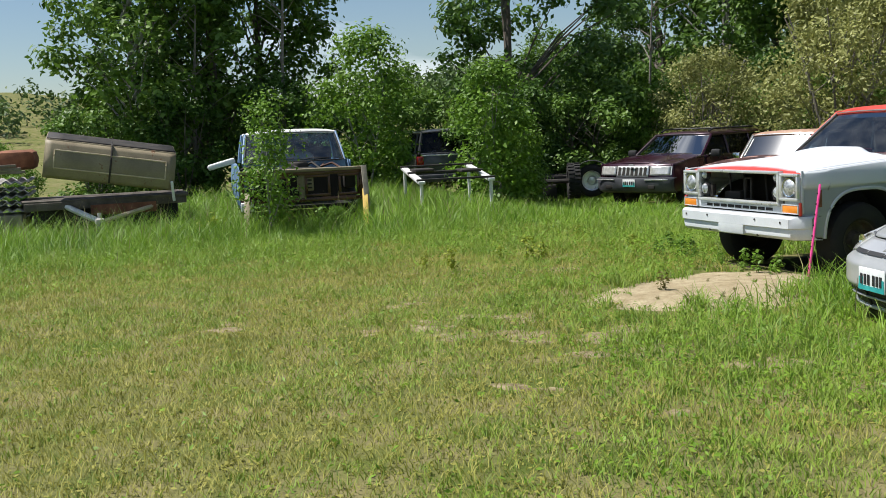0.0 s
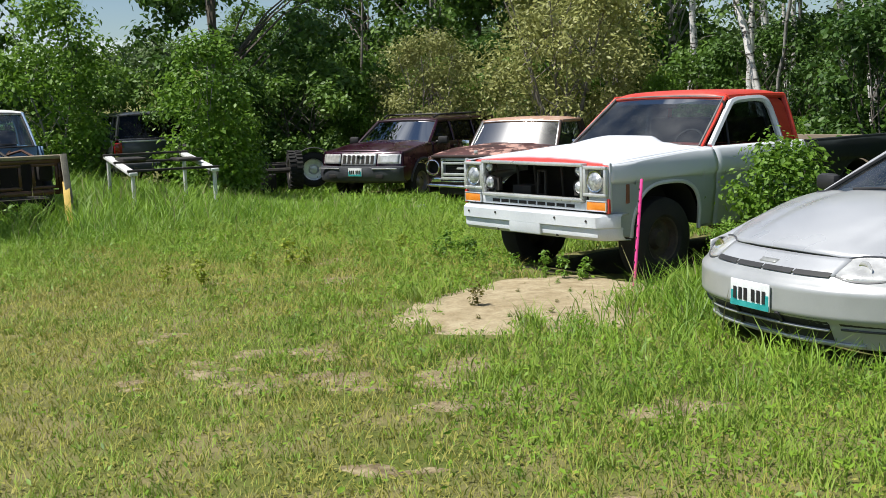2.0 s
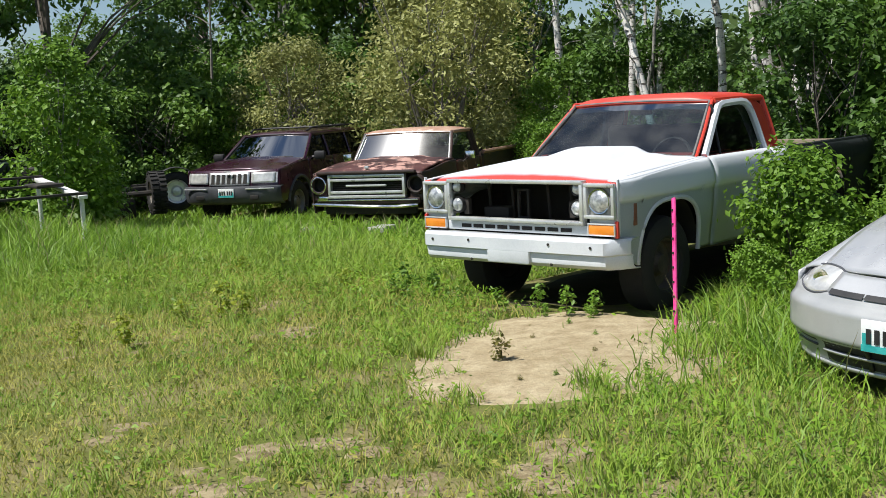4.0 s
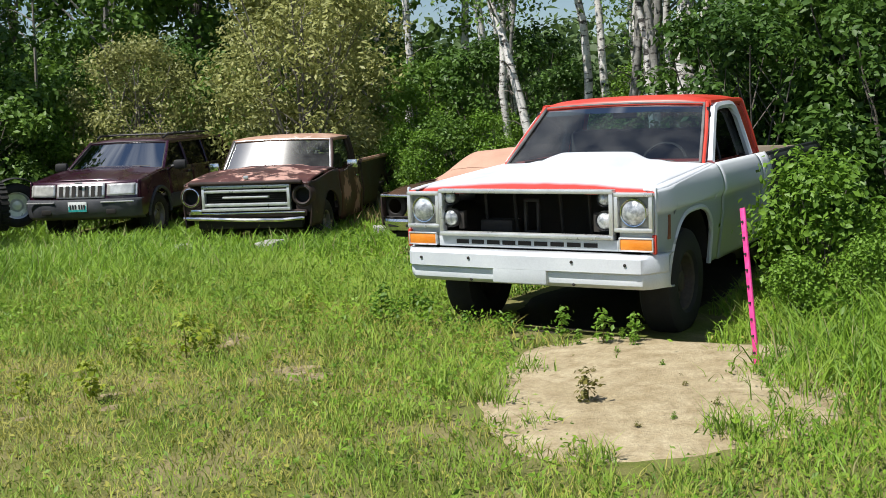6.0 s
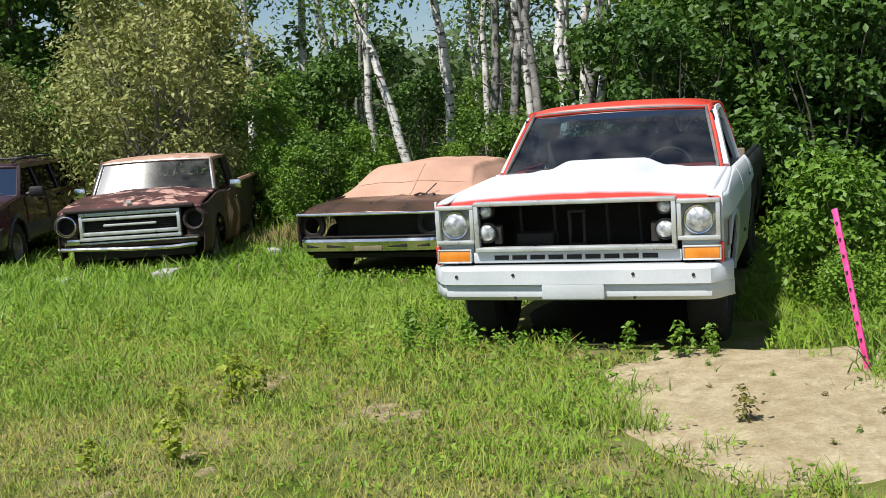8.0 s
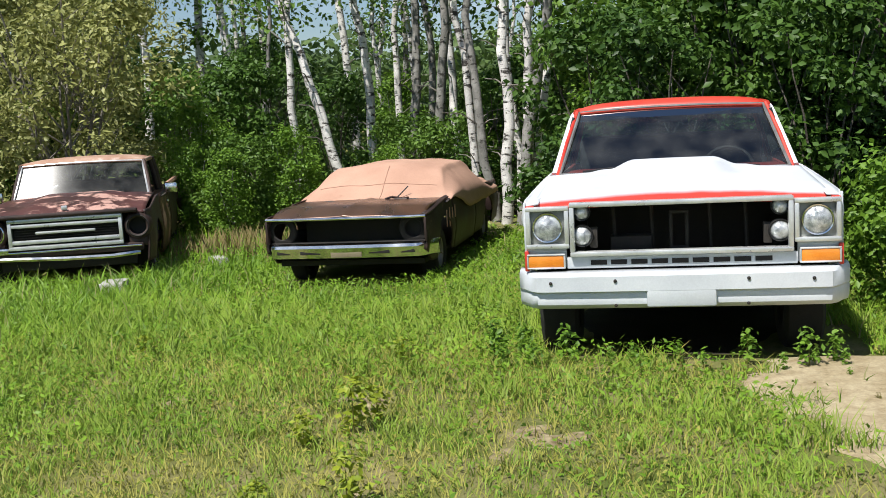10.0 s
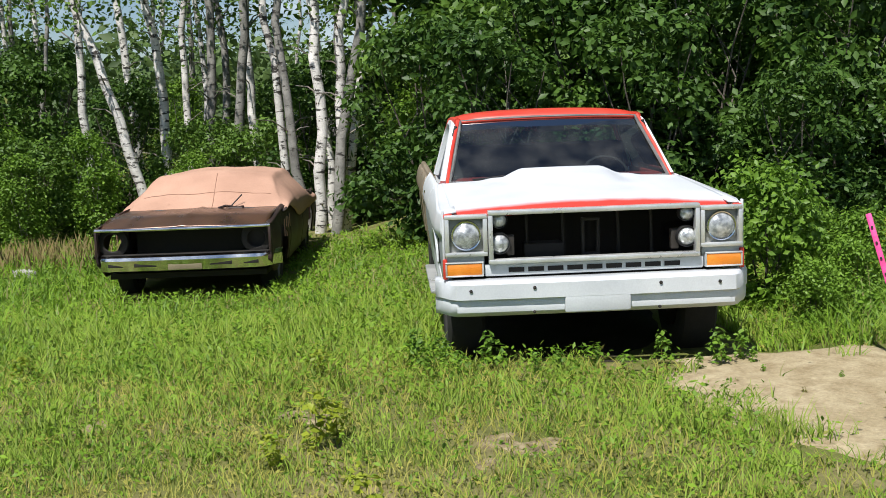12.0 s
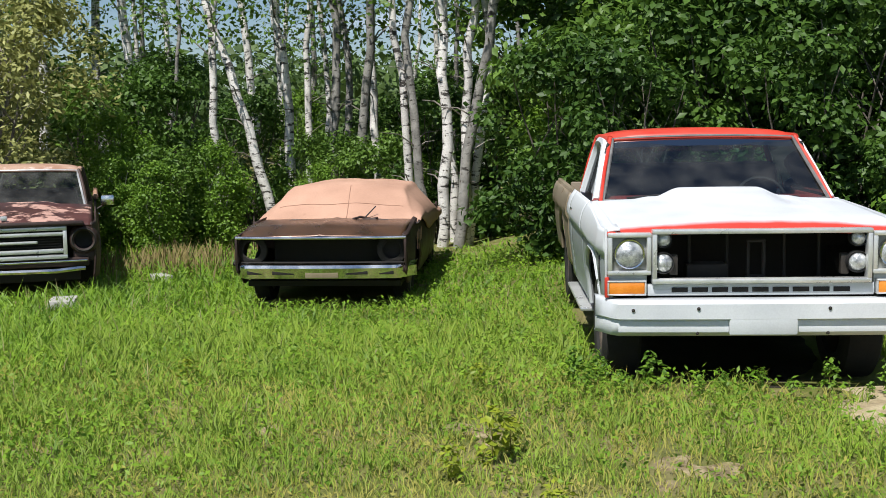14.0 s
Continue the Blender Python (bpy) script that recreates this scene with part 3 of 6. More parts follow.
# ---- grass ----
def blades(name, xy, hgt, wid, lean, material, label, seg=2):
    """Many grass blades as one mesh: each a narrow bent strip with a pointed tip."""
    n = len(xy)
    rng = np.random.default_rng(len(name) + n)
    ang, bend = rng.uniform(0, 2 * np.pi, n), rng.uniform(0, 2 * np.pi, n)
    base = np.array([[x, y, height(x, y) - 0.01] for x, y in xy])
    side_v = np.stack([np.cos(ang), np.sin(ang), 0 * ang], 1) * (wid / 2)[:, None]
    out = np.stack([np.cos(bend), np.sin(bend), 0 * bend], 1) * (hgt * lean)[:, None]
    up = np.stack([0 * hgt, 0 * hgt, hgt], 1)
    mid = base + up * 0.55 + out * 0.3
    tip = base + up + out
    co = np.stack([base - side_v, base + side_v, mid + side_v * 0.8, mid - side_v * 0.8, tip], 1).reshape(-1, 3)
    i = np.arange(n)[:, None] * 5
    loops = np.concatenate([i + np.array([[0, 1, 2, 3]]), i + np.array([[3, 2, 4]])], 1).ravel()
    starts = (np.arange(n)[:, None] * 7 + np.array([[0, 4]])).ravel()
    me = bpy.data.meshes.new(name)
    me.vertices.add(n * 5)
    me.vertices.foreach_set("co", co.ravel())
    me.loops.add(n * 7)
    me.loops.foreach_set("vertex_index", loops)
    me.polygons.add(n * 2)
    me.polygons.foreach_set("loop_start", starts)
    me.update(calc_edges=True)
    me.materials.append(material)
    return tagged(new(name, me), label, "grass", kind="stuff")


def tallness(x, y):
    s = np.maximum((x - 2.9) / 3.8 + 0.35 * np.clip(1.5 - np.abs(y - 7.0) / 2.5, 0, 1), (y - 11.6) / 3.6)
    s = s + 0.7 * (mottle(x, y, 1.3, 1) - 0.5) + 0.5 * (mottle(x, y, 0.45, 2) - 0.5)
    return np.clip(s, 0, 1)


GRASS_DRY = leaf_mat("dry lawn blades", (0.22, 0.24, 0.028), (0.41, 0.38, 0.095), 0.3, 0.65, 1.3, 0.9)
GRASS_LAWN = leaf_mat("lawn blades", (0.13, 0.22, 0.016), (0.30, 0.41, 0.05), 0.3, 0.6, 1.3, 0.9)
GRASS_TALL = leaf_mat("tall grass blades", (0.07, 0.17, 0.010), (0.265, 0.425, 0.036), 0.35, 0.5, 1.1, 0.7)
GRASS_RUSSET = leaf_mat("russet dry weeds", (0.14, 0.11, 0.04), (0.27, 0.22, 0.08), 0.3, 0.7, 0.8, 0.6)
GRASS_SEED = leaf_mat("grass seed heads", (0.20, 0.20, 0.07), (0.36, 0.33, 0.15), 0.3, 0.7, 0.8, 0.7)


def on_bare(x, y):
    """How bare the soil is at each place, 0 to 1."""
    c, s = math.cos(0.35), math.sin(0.35)
    u, v = (x - 5.28) * c + (y - 8.50) * s, -(x - 5.28) * s + (y - 8.50) * c
    k = np.clip(3.3 - 3.4 * np.sqrt((u / 1.52) ** 2 + (v / 1.10) ** 2) + 2.2 * (mottle(x, y, 0.22, 8) - 0.5) + 1.2 * (mottle(x, y, 0.6, 9) - 0.5), 0, 0.98)
    k = k - 1.2 * np.exp(-((x - 5.75) ** 2 + (y - 7.55) ** 2) / 0.14)
    for sx, sy, ra, rb in SPOTS:
        k = np.maximum(k, np.clip(1.6 - np.sqrt(((x - sx) / ra) ** 2 + ((y - sy) / rb) ** 2) * 1.2, 0, 0.6))
    return k


PARKED = [(6.19, 9.93, 94.6, 0.92, 5.0), (5.13, 6.34, 81.0, 0.78, 4.3), (10.80, 13.84, 93.0, 0.85, 4.8), (11.18, 17.72, 114.8, 0.8, 4.8), (10.60, 20.78, 116.0, 0.8, 4.3), (2.94, 17.05, 175.0, 0.85, 4.8)]


def under(x, y):
    """Places below the parked vehicles, where nothing grows."""
    k = np.zeros(len(x), bool)
    for px, py, yaw, half, long in PARKED:
        a = radians(yaw)
        fx, fy = -math.sin(a), math.cos(a)
        f, s = (x - px) * fx + (y - py) * fy, (x - px) * fy - (y - py) * fx
        if half > 0.9:
            k |= (s > -1.2) & (s < 0) & (f < 0.25) & (f > -1.35)
        k |= (np.abs(s) < half) & (f < (0.02 if half > 0.9 else -0.1)) & (f > -long)
    return k


def sow(n, seed, x0, x1, y0, y1, tuft=0, wide=0.035):
    """Places for n blades, thinning with the distance from the path; with tuft, that many blades stand together."""
    rng = np.random.default_rng(seed)
    x, y = rng.uniform(x0, x1, n), rng.uniform(y0, y1, n)
    each = rng.uniform(0, 1, n)
    if tuft:
        k = np.arange(n) // tuft
        x, y, each = x[k] + rng.normal(0, wide, n), y[k] + rng.normal(0, wide, n), each[k]
    d = np.hypot(x - np.clip(x, -0.6, 0.2), y - np.clip(y, 0, 11))
    keep = rng.uniform(0, 1, n) < np.clip((5.5 / np.maximum(d, 5.5)) ** 1.25, 0, 1)
    keep &= rng.uniform(0, 1, n) > on_bare(x, y) * 1.02
    keep &= ~under(x, y)
    rim = np.minimum(np.minimum(x - x0, x1 - x), np.minimum(y - y0, y1 - y))
    keep &= rng.uniform(0, 1, n) < np.clip(rim / 2.5, 0, 1)
    return x[keep], y[keep], np.maximum(d[keep], 4), each[keep], rng


x, y, d, each, rng = sow(520000, 11, -7, 11, 0.0, 17.5)
tl = tallness(x, y)
k = rng.uniform(0, 1, len(x)) > tl * 0.6
x, y, d, tl = x[k], y[k], d[k], tl[k]
worn = mottle(x, y, 1.6, 3) * 0.5 + mottle(x, y, 0.5, 4) * 0.35 + mottle(x, y, 0.17, 5) * 0.3
dry = rng.uniform(0, 1, len(x)) < np.clip(0.5 + 3.0 * (worn - 0.56) - 0.30 * tl + 0.42 * np.clip((2.2 - x) / 3, 0, 1), 0.04, 0.97)
for nm, sel, mt in (("dry_lawn_grass", dry, GRASS_DRY), ("lawn_grass", ~dry, GRASS_LAWN)):
    n = int(sel.sum())
    blades(nm, np.stack([x[sel], y[sel]], 1), rng.uniform(0.03, 0.075, n) * (1 + 0.9 * tl[sel]), 0.006 + 0.0011 * (d[sel] - 4), rng.uniform(0.3, 1.2, n), mt, "short mown yellowing lawn grass" if nm[0] == "d" else "short green lawn grass")
# tufts that stand above the mown turf
x, y, d, each, rng = sow(190000, 14, -6, 10, 0.5, 17.0, 26, 0.04)
tl = tallness(x, y)
k = each < 0.25 + 0.6 * tl
x, y, d, tl, each = x[k], y[k], d[k], tl[k], each[k]
n = len(x)
kept_low = 1 - 0.55 * np.exp(-((x - 6.0) / 0.8) ** 2 - ((y - 10.4) / 1.5) ** 2)
blades("grass_tufts", np.stack([x, y], 1), kept_low * rng.uniform(0.06, 0.12, n) * (0.7 + 0.8 * tl) * (0.7 + 1.2 * each), 0.007 + 0.0011 * (d - 4), rng.uniform(0.15, 0.9, n), GRASS_LAWN, "green tufts standing in the mown lawn")

x, y, d, each, rng = sow(520000, 12, -5, 17, 0.5, 26.0, 12, 0.06)
tl = tallness(x, y)
k = rng.uniform(0, 1, len(x)) < tl * 1.05 - 0.02
x, y, d, tl, each = x[k], y[k], d[k], tl[k], each[k]
n = len(x)
clump = 0.55 + 0.9 * each
edge = np.exp(-((x - 5.9) ** 2 + (y - 7.3) ** 2) / 1.2) + 0.9 * np.exp(-((x - 7.4) ** 2 + (y - 7.4) ** 2) / 1.6)
near_car = np.exp(-((x - 6.2) / 1.9) ** 2 - ((y - 7.0) / 1.3) ** 2)
calm = 0.55 + 0.5 * near_car + 0.55 * np.exp(-((x - 4.85) / 0.4) ** 2 - ((y - 6.2) / 1.1) ** 2) + 0.6 * np.clip((y - 14.8) / 1.2, 0, 1) * np.clip((7.5 - x) / 2, 0, 1) - 0.15 * np.exp(-((y - 11.5) / 2.5) ** 2) * np.clip((9.5 - x) / 2, 0, 1) - 0.33 * np.exp(-((x - 6.0) / 0.7) ** 2 - ((y - 10.4) / 1.3) ** 2)
hg = rng.uniform(0.05, 0.20, n) * clump * calm * (0.45 + 0.65 * tl) * (1 + 0.75 * edge) * (1 + 0.8 * np.clip((y - 13.5) / 2.5, 0, 1))
blades("tall_grass", np.stack([x, y], 1), hg, 0.0085 + 0.0016 * (d - 4), rng.uniform(0.2, 1.2, n), GRASS_TALL, "tall unmown green grass around the vehicles")
s = rng.uniform(0, 1, n) < 0.03
blades("seed_grass", np.stack([x[s], y[s]], 1), hg[s] * 1.35, 0.008 + 0.001 * (d[s] - 4), rng.uniform(0.1, 0.4, int(s.sum())), GRASS_SEED, "pale seed heads among the grass")


def clutter(name, n, seed, size, lo, hi, material, label, ramp):
    """Small leaves of low weeds and clover lying among the grass, as one mesh."""
    x, y, d, each, rng = sow(n, seed, -5, 17, 2.5, 24, 7, 0.045)
    tl = tallness(x, y)
    k = rng.uniform(0, 1, len(x)) < ramp[0] + ramp[1] * tl
    x, y, d, tl = x[k], y[k], d[k], tl[k]
    n = len(x)
    z = np.array([height(a, b) for a, b in zip(x, y)]) + rng.uniform(lo, hi, n) * (0.35 + 0.65 * tl)
    p = np.stack([x, y, z], 1)
    nrm = rng.normal(0, 0.55, (n, 3)) + np.array([0, 0, 1.0])
    nrm /= np.linalg.norm(nrm, axis=1)[:, None]
    a = np.cross(nrm, rng.normal(0, 1, (n, 3)))
    a /= np.linalg.norm(a, axis=1)[:, None] + 1e-9
    b = np.cross(nrm, a)
    s = (size * rng.uniform(0.5, 1.3, n) * (1 + 0.045 * (d - 4)))[:, None]
    co = np.stack([p - a * s * 0.8, p + b * s * 0.35 + nrm * s * 0.1, p + a * s * 0.8, p - b * s * 0.35 + nrm * s * 0.1], 1).reshape(-1, 3)
    i = np.arange(n)[:, None] * 4
    me = bpy.data.meshes.new(name)
    me.vertices.add(n * 4)
    me.vertices.foreach_set("co", co.ravel())
    me.loops.add(n * 6)
    me.loops.foreach_set("vertex_index", np.concatenate([i + np.array([[0, 1, 2]]), i + np.array([[0, 2, 3]])], 1).ravel())
    me.polygons.add(n * 2)
    me.polygons.foreach_set("loop_start", np.arange(n * 2) * 3)
    me.update(calc_edges=True)
    me.materials.append(material)
    return tagged(new(name, me), label, "weeds", kind="stuff")


clutter("low_weeds", 620000, 21, 0.023, 0.0, 0.15, GRASS_TALL, "low leafy green weeds among the grass", (0.06, 0.85))
clutter("dry_litter", 230000, 22, 0.022, 0.0, 0.05, GRASS_DRY, "dry straw litter on the turf", (0.6, -0.35))


wr = np.random.default_rng(33)
wx, wy = wr.normal(14.2, 0.6, 700), wr.normal(16.8, 0.5, 700)
free = ~under(wx, wy)
wx, wy = wx[free], wy[free]
blades("dry_weeds", np.stack([wx, wy], 1), wr.uniform(0.12, 0.38, len(wx)), np.full(len(wx), 0.024), wr.uniform(0.1, 0.5, len(wx)), GRASS_RUSSET, "russet dry weeds at the wood's edge")


# ---- vehicles: each faces its own +y, its foremost middle at the origin ----
def fade(name, ca, cb, axis, at, soft, ragged, rough=0.42):
    """Paint that changes from ca to cb past a place along the thing's own axis, with a ragged sprayed edge."""
    m = surf(name, ca, tuple(c * 1.12 for c in ca), 2.5, rough, 0, 0.05, 90)
    nt = m.node_tree
    b = nt.nodes["Principled BSDF"]
    old = b.inputs["Base Color"].links[0].from_socket
    tcn = nt.nodes.new("ShaderNodeTexCoord")
    sp = nt.nodes.new("ShaderNodeSeparateXYZ")
    nt.links.new(tcn.outputs["Object"], sp.inputs[0])
    nz = node(nt, "ShaderNodeTexNoise", Scale=5.0, Detail=5.0)
    nt.links.new(tcn.outputs["Object"], nz.inputs["Vector"])
    ma = nt.nodes.new("ShaderNodeMath")
    ma.operation = "MULTIPLY_ADD"
    ma.inputs[1].default_value = ragged
    nt.links.new(nz.outputs[0], ma.inputs[0])
    nt.links.new(sp.outputs["XYZ".index(axis)], ma.inputs[2])
    mr = node(nt, "ShaderNodeMapRange", From_Min=at + ragged * 0.5 - soft, From_Max=at + ragged * 0.5 + soft)
    nt.links.new(ma.outputs[0], mr.inputs[0])
    mx = nt.nodes.new("ShaderNodeMixRGB")
    nt.links.new(mr.outputs[0], mx.inputs[0])
    nt.links.new(old, mx.inputs[1])
    mx.inputs[2].default_value = (*cb, 1)
    nt.links.new(mx.outputs[0], b.inputs["Base Color"])
    return m


def square_body_pickup(m):
    t = thing("pickup_truck", m, "white primered pickup truck with red roof and empty grille", "pickup truck")
    two_tone = fade("two-tone primer", (0.31, 0.34, 0.36), (0.62, 0.65, 0.68), "Z", 0.865, 0.014, 0.01)
    hood_paint = fade("hood paint", (0.58, 0.61, 0.65), (0.55, 0.045, 0.03), "Y", -0.215, 0.03, 0.05)

    def wd(y, z):
        nose = 0.035 * smooth01(-0.35, -0.1, y)
        if z < 0.865:
            return 0.925 + 0.045 * smooth01(0.30, 0.80, z) - nose
        if z < 0.89:
            return 0.97 + 0.025 * smooth01(0.865, 0.885, z) - nose
        k = min(1.0, (z - 0.89) / 0.222)
        return 0.995 - 0.085 * (1 - math.sqrt(max(0.0, 1 - 0.93 * k * k))) / 0.735 - nose

    def top(y):
        return 1.018 + 0.080 * min(1.0, max(0.0, (-0.135 - y) / 1.34))
    low = lambda y: 0.37 + 0.20 * smooth01(-0.35, -0.12, y)
    for s in (-1, 1):
        f = part("fender", side(s, -1.56, -0.13, low, top, wd, [(-0.89, 0.36, 0.47)], 0.05, 26, 2.9), two_tone, t, "grey and white primered fender", 0.02)
        part("arch_lip", arch_lip(s, -0.89, 0.36, 0.47, wd, 0.04, 2.9), PRIMER, f)
        part("fender_edge", box((s * 0.952, -0.112, 0.665), (0.03, 0.03, 0.13), 0.008), RED, f, "bare red edge of the fender")
        part("fender_edge", box((s * 0.925, -0.125, 1.0), (0.06, 0.03, 0.03), 0.008), RED, f, "bare red edge of the fender")
        part("fender_face", box((s * 0.958, -0.128, 0.86), (0.016, 0.03, 0.36), 0.006), PRIMER, f)
        part("side_marker", box((s * (wd(-0.33, 0.78) + 0.004), -0.33, 0.76), (0.02, 0.045, 0.17), 0.008), BLACK if s > 0 else RUSTY, f)
        # inner top strip from fender to hood
        part("fender_top", grid(lambda u, v, s=s: (s * (0.87 + (wd(-0.13 - 1.43 * v, top(-0.13 - 1.43 * v)) - 0.87) * u), -0.13 - 1.43 * v, top(-0.13 - 1.43 * v) + 0.010 * (1 - u)), 3, 14), WHITE, f, "", 0.012)
        d = part("door", side(s, -2.73, -1.568, lambda y: 0.36, lambda y: 1.105, wd, (), 0.08, 26), two_tone, t, "white over grey primered door", 0.02)
        part("door_handle", box((s * 0.985, -2.56, 0.97), (0.03, 0.16, 0.03), 0.008), CHROME, d)
        # white window frame of the door
        fr = bmesh.new()
        loop = [(-1.60, 1.105), (-1.72, 1.21), (-1.90, 1.37), (-2.03, 1.48), (-2.08, 1.515), (-2.16, 1.533), (-2.33, 1.542), (-2.52, 1.545), (-2.60, 1.532), (-2.65, 1.50), (-2.68, 1.44), (-2.71, 1.30), (-2.735, 1.105)]
        rod([(s * (0.877 - 0.14 * (z - 1.105) / 0.49), y, z) for y, z in loop], 0.034, 6, fr)
        part("window_frame", fr, WHITE, d)
        part("vent_post", rod([(s * 0.868, -1.90, 1.11), (s * 0.748, -1.97, 1.53)], 0.012, 6), BLACK, d)
        part("cab_corner", side(s, -3.05, -2.738, lambda y: 0.36, lambda y: 1.105, wd, (), 0.08, 12), two_tone, t, "", 0.02)
        # One side is tan, the other has shade painted in as green-black.
        bedp = BED_SHADE if s < 0 else TAN
        bs = part("bed_side", side(s, -5.15, -3.09, lambda y: 0.42, lambda y: 1.07, wd, [(-4.05, 0.42, 0.45)], 0.06, 14), bedp, t, "bed side painted green-black as shade" if s < 0 else "tan brown bed side", 0.03)
        part("bed_rail", rod([(s * 0.925, -3.09, 1.075), (s * 0.925, -5.15, 1.075)], 0.03, 8), BED_SHADE if s < 0 else TAN, bs)
        part("arch_lip", arch_lip(s, -4.05, 0.42, 0.45, wd), bedp, bs)
        if s > 0:
            part("running_board", box((s * 0.93, -2.1, 0.30), (0.16, 1.35, 0.03), 0.01), ALU, t)
        for wy, wr in ((-0.89, 0.47), (-4.05, 0.455)):
            # Liners coloured near-black to paint the shade inside the arch.
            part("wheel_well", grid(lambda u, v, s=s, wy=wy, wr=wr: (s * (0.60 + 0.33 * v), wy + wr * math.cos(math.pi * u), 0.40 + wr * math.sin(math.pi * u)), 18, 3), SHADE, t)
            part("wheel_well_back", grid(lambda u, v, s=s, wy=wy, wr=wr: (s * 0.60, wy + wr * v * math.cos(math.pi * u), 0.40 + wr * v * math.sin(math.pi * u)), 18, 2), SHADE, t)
        for wy in (-0.89, -4.05):
            wheel(t, s * 0.80, wy, 0.295 if wy > -1 else 0.33, 0.39, 0.26, 0.21, s, TRUCK_RIM)
    # hood with a raised cowl scoop

    def hood(u, v):
        x = (2 * u - 1) * 0.90
        y = -0.135 - 1.34 * v + 0.03 * (1 - (x / 0.9) ** 2)
        z = 1.028 + 0.075 * v + 0.028 * (1 - (x / 0.9) ** 2) - 0.045 * (1 - v) ** 14
        z += 0.014 * smooth01(0.62, 0.5, abs(x)) * smooth01(0.02, 0.15, v)
        half = 0.27 + 0.08 * v
        z += 0.058 * smooth01(half + 0.11, half - 0.07, abs(x)) * smooth01(0.15, 0.95, v) ** 1.2
        return (x, y, z)
    h = part("hood", grid(hood, 56, 40), hood_paint, t, "white hood with red front edge and raised scoop", 0.018)
    part("scoop_opening", box((0, -1.482, 1.145), (0.52, 0.02, 0.04), 0.01), BLACK, h)
    part("cowl", box((0, -1.53, 1.082), (1.84, 0.15, 0.05), 0.012), RED, t)
    part("leaf_litter", box((-0.48, -1.51, 1.117), (0.30, 0.07, 0.02), 0.008), RUSTY, t, "rusty leaf litter on the cowl")
    # front: bezels, grille surround, lamps
    for s in (-1, 1):
        bz = part("headlight_bezel", frame_ring(s * 0.815 - 0.135, s * 0.815 + 0.135, 0.745, 1.01, -0.105, 0.028, 0.06), ALU, t, "aluminium headlight surround")
        part("bezel_panel", box((s * 0.815, -0.122, 0.877), (0.235, 0.02, 0.225), 0.01), surf_grey, bz)
        round_lamp(t, s * 0.815, -0.105, 0.877, 0.093)
        sg = part("turn_signal", box((s * 0.83, -0.108, 0.663), (0.225, 0.05, 0.082), 0.012), AMBER, t, "amber turn signal")
        part("signal_frame", frame_ring(s * 0.83 - 0.122, s * 0.83 + 0.122, 0.615, 0.711, -0.105, 0.012, 0.052), ALU, sg)
        for z, r in ((0.965, 0.052), (0.815, 0.066)):
            a = round_lamp(t, s * 0.60, -0.13, z, r, "spot_lamp", BLACK, 0, LENS)
        part("lamp_bracket", box((s * 0.53, -0.17, 0.80), (0.05, 0.05, 0.13), 0.006), DARK_STEEL, t)
        part("apron", box((s * 0.83, -0.14, 0.69), (0.26, 0.03, 0.14), 0.008), PRIMER, t)
    part("grille_surround", frame_ring(-0.675, 0.675, 0.69, 1.03, -0.105, 0.03, 0.07), ALU, t, "dull aluminium grille surround")
    lp = part("lower_valance", box((0, -0.12, 0.648), (1.40, 0.03, 0.075), 0.006), PRIMER, t, "slotted primered lower panel")
    for k in range(9):
        part("slot", box((-0.50 + k * 0.125, -0.103, 0.648), (0.10, 0.006, 0.03), 0), SHADE, lp)
    # Parts behind the empty grille hold the bay's shade in their colour.
    part("radiator_support", box((0, -0.78, 0.80), (1.50, 0.04, 0.50), 0.01), SHADE, t, "radiator support painted near-black as shade")
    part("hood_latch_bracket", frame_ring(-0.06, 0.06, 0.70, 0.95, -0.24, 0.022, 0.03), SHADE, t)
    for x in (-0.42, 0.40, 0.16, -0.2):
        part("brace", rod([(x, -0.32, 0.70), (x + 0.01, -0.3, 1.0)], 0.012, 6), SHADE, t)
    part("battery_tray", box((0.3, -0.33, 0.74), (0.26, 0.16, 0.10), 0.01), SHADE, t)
    # bumper: a folded channel, wrapping back at the ends

    def bump(u, v):
        x = (2 * u - 1) * 1.012
        back = 0.18 * smooth01(0.86, 1.015, abs(x)) ** 1.6 + 0.02 * (x / 1.0) ** 2
        prof = [(-0.11, 0.592), (-0.02, 0.588), (0.0, 0.570), (0.0, 0.482), (-0.030, 0.470), (-0.022, 0.452), (-0.030, 0.395), (-0.06, 0.368), (-0.13, 0.360)]
        k = v * 8
        i = min(7, int(k))
        a, b = prof[i], prof[i + 1]
        f = k - i
        return (x, a[0] + (b[0] - a[0]) * f - back, a[1] + (b[1] - a[1]) * f)
    bp = part("bumper", grid(bump, 48, 8), WHITE, t, "white painted steel bumper", 0.012)
    part("plate_panel", box((0.0, -0.016, 0.468), (0.42, 0.04, 0.185), 0.012), WHITE, bp, "blank white plate panel")
    for x in (-0.78, -0.40, 0.40, 0.80):
        for z in ((0.545, 0.385) if abs(x) < 0.5 else (0.535,)):
            part("bolt", revolve([(0.011, -0.03), (0.011, 0.012), (0.001, 0.015)], (x, 0.0 - 0.02 * x * x - (0.035 if z < 0.5 else 0) - 0.2 * smooth01(0.8, 1, abs(x)) ** 1.6, z), "Y", 8), DARK_STEEL, bp)
    # cab
    cabin(t, 1.112, 1.605, -1.505, -2.05, -3.03, -2.98, 0.852, 0.722, RED, GLASS, RED, [(-2.77, -2.69)], 0.034, GLASS_CAB, 0.03, 0.06, GREY_SEAL, 0.05, 1.0, GLASS)
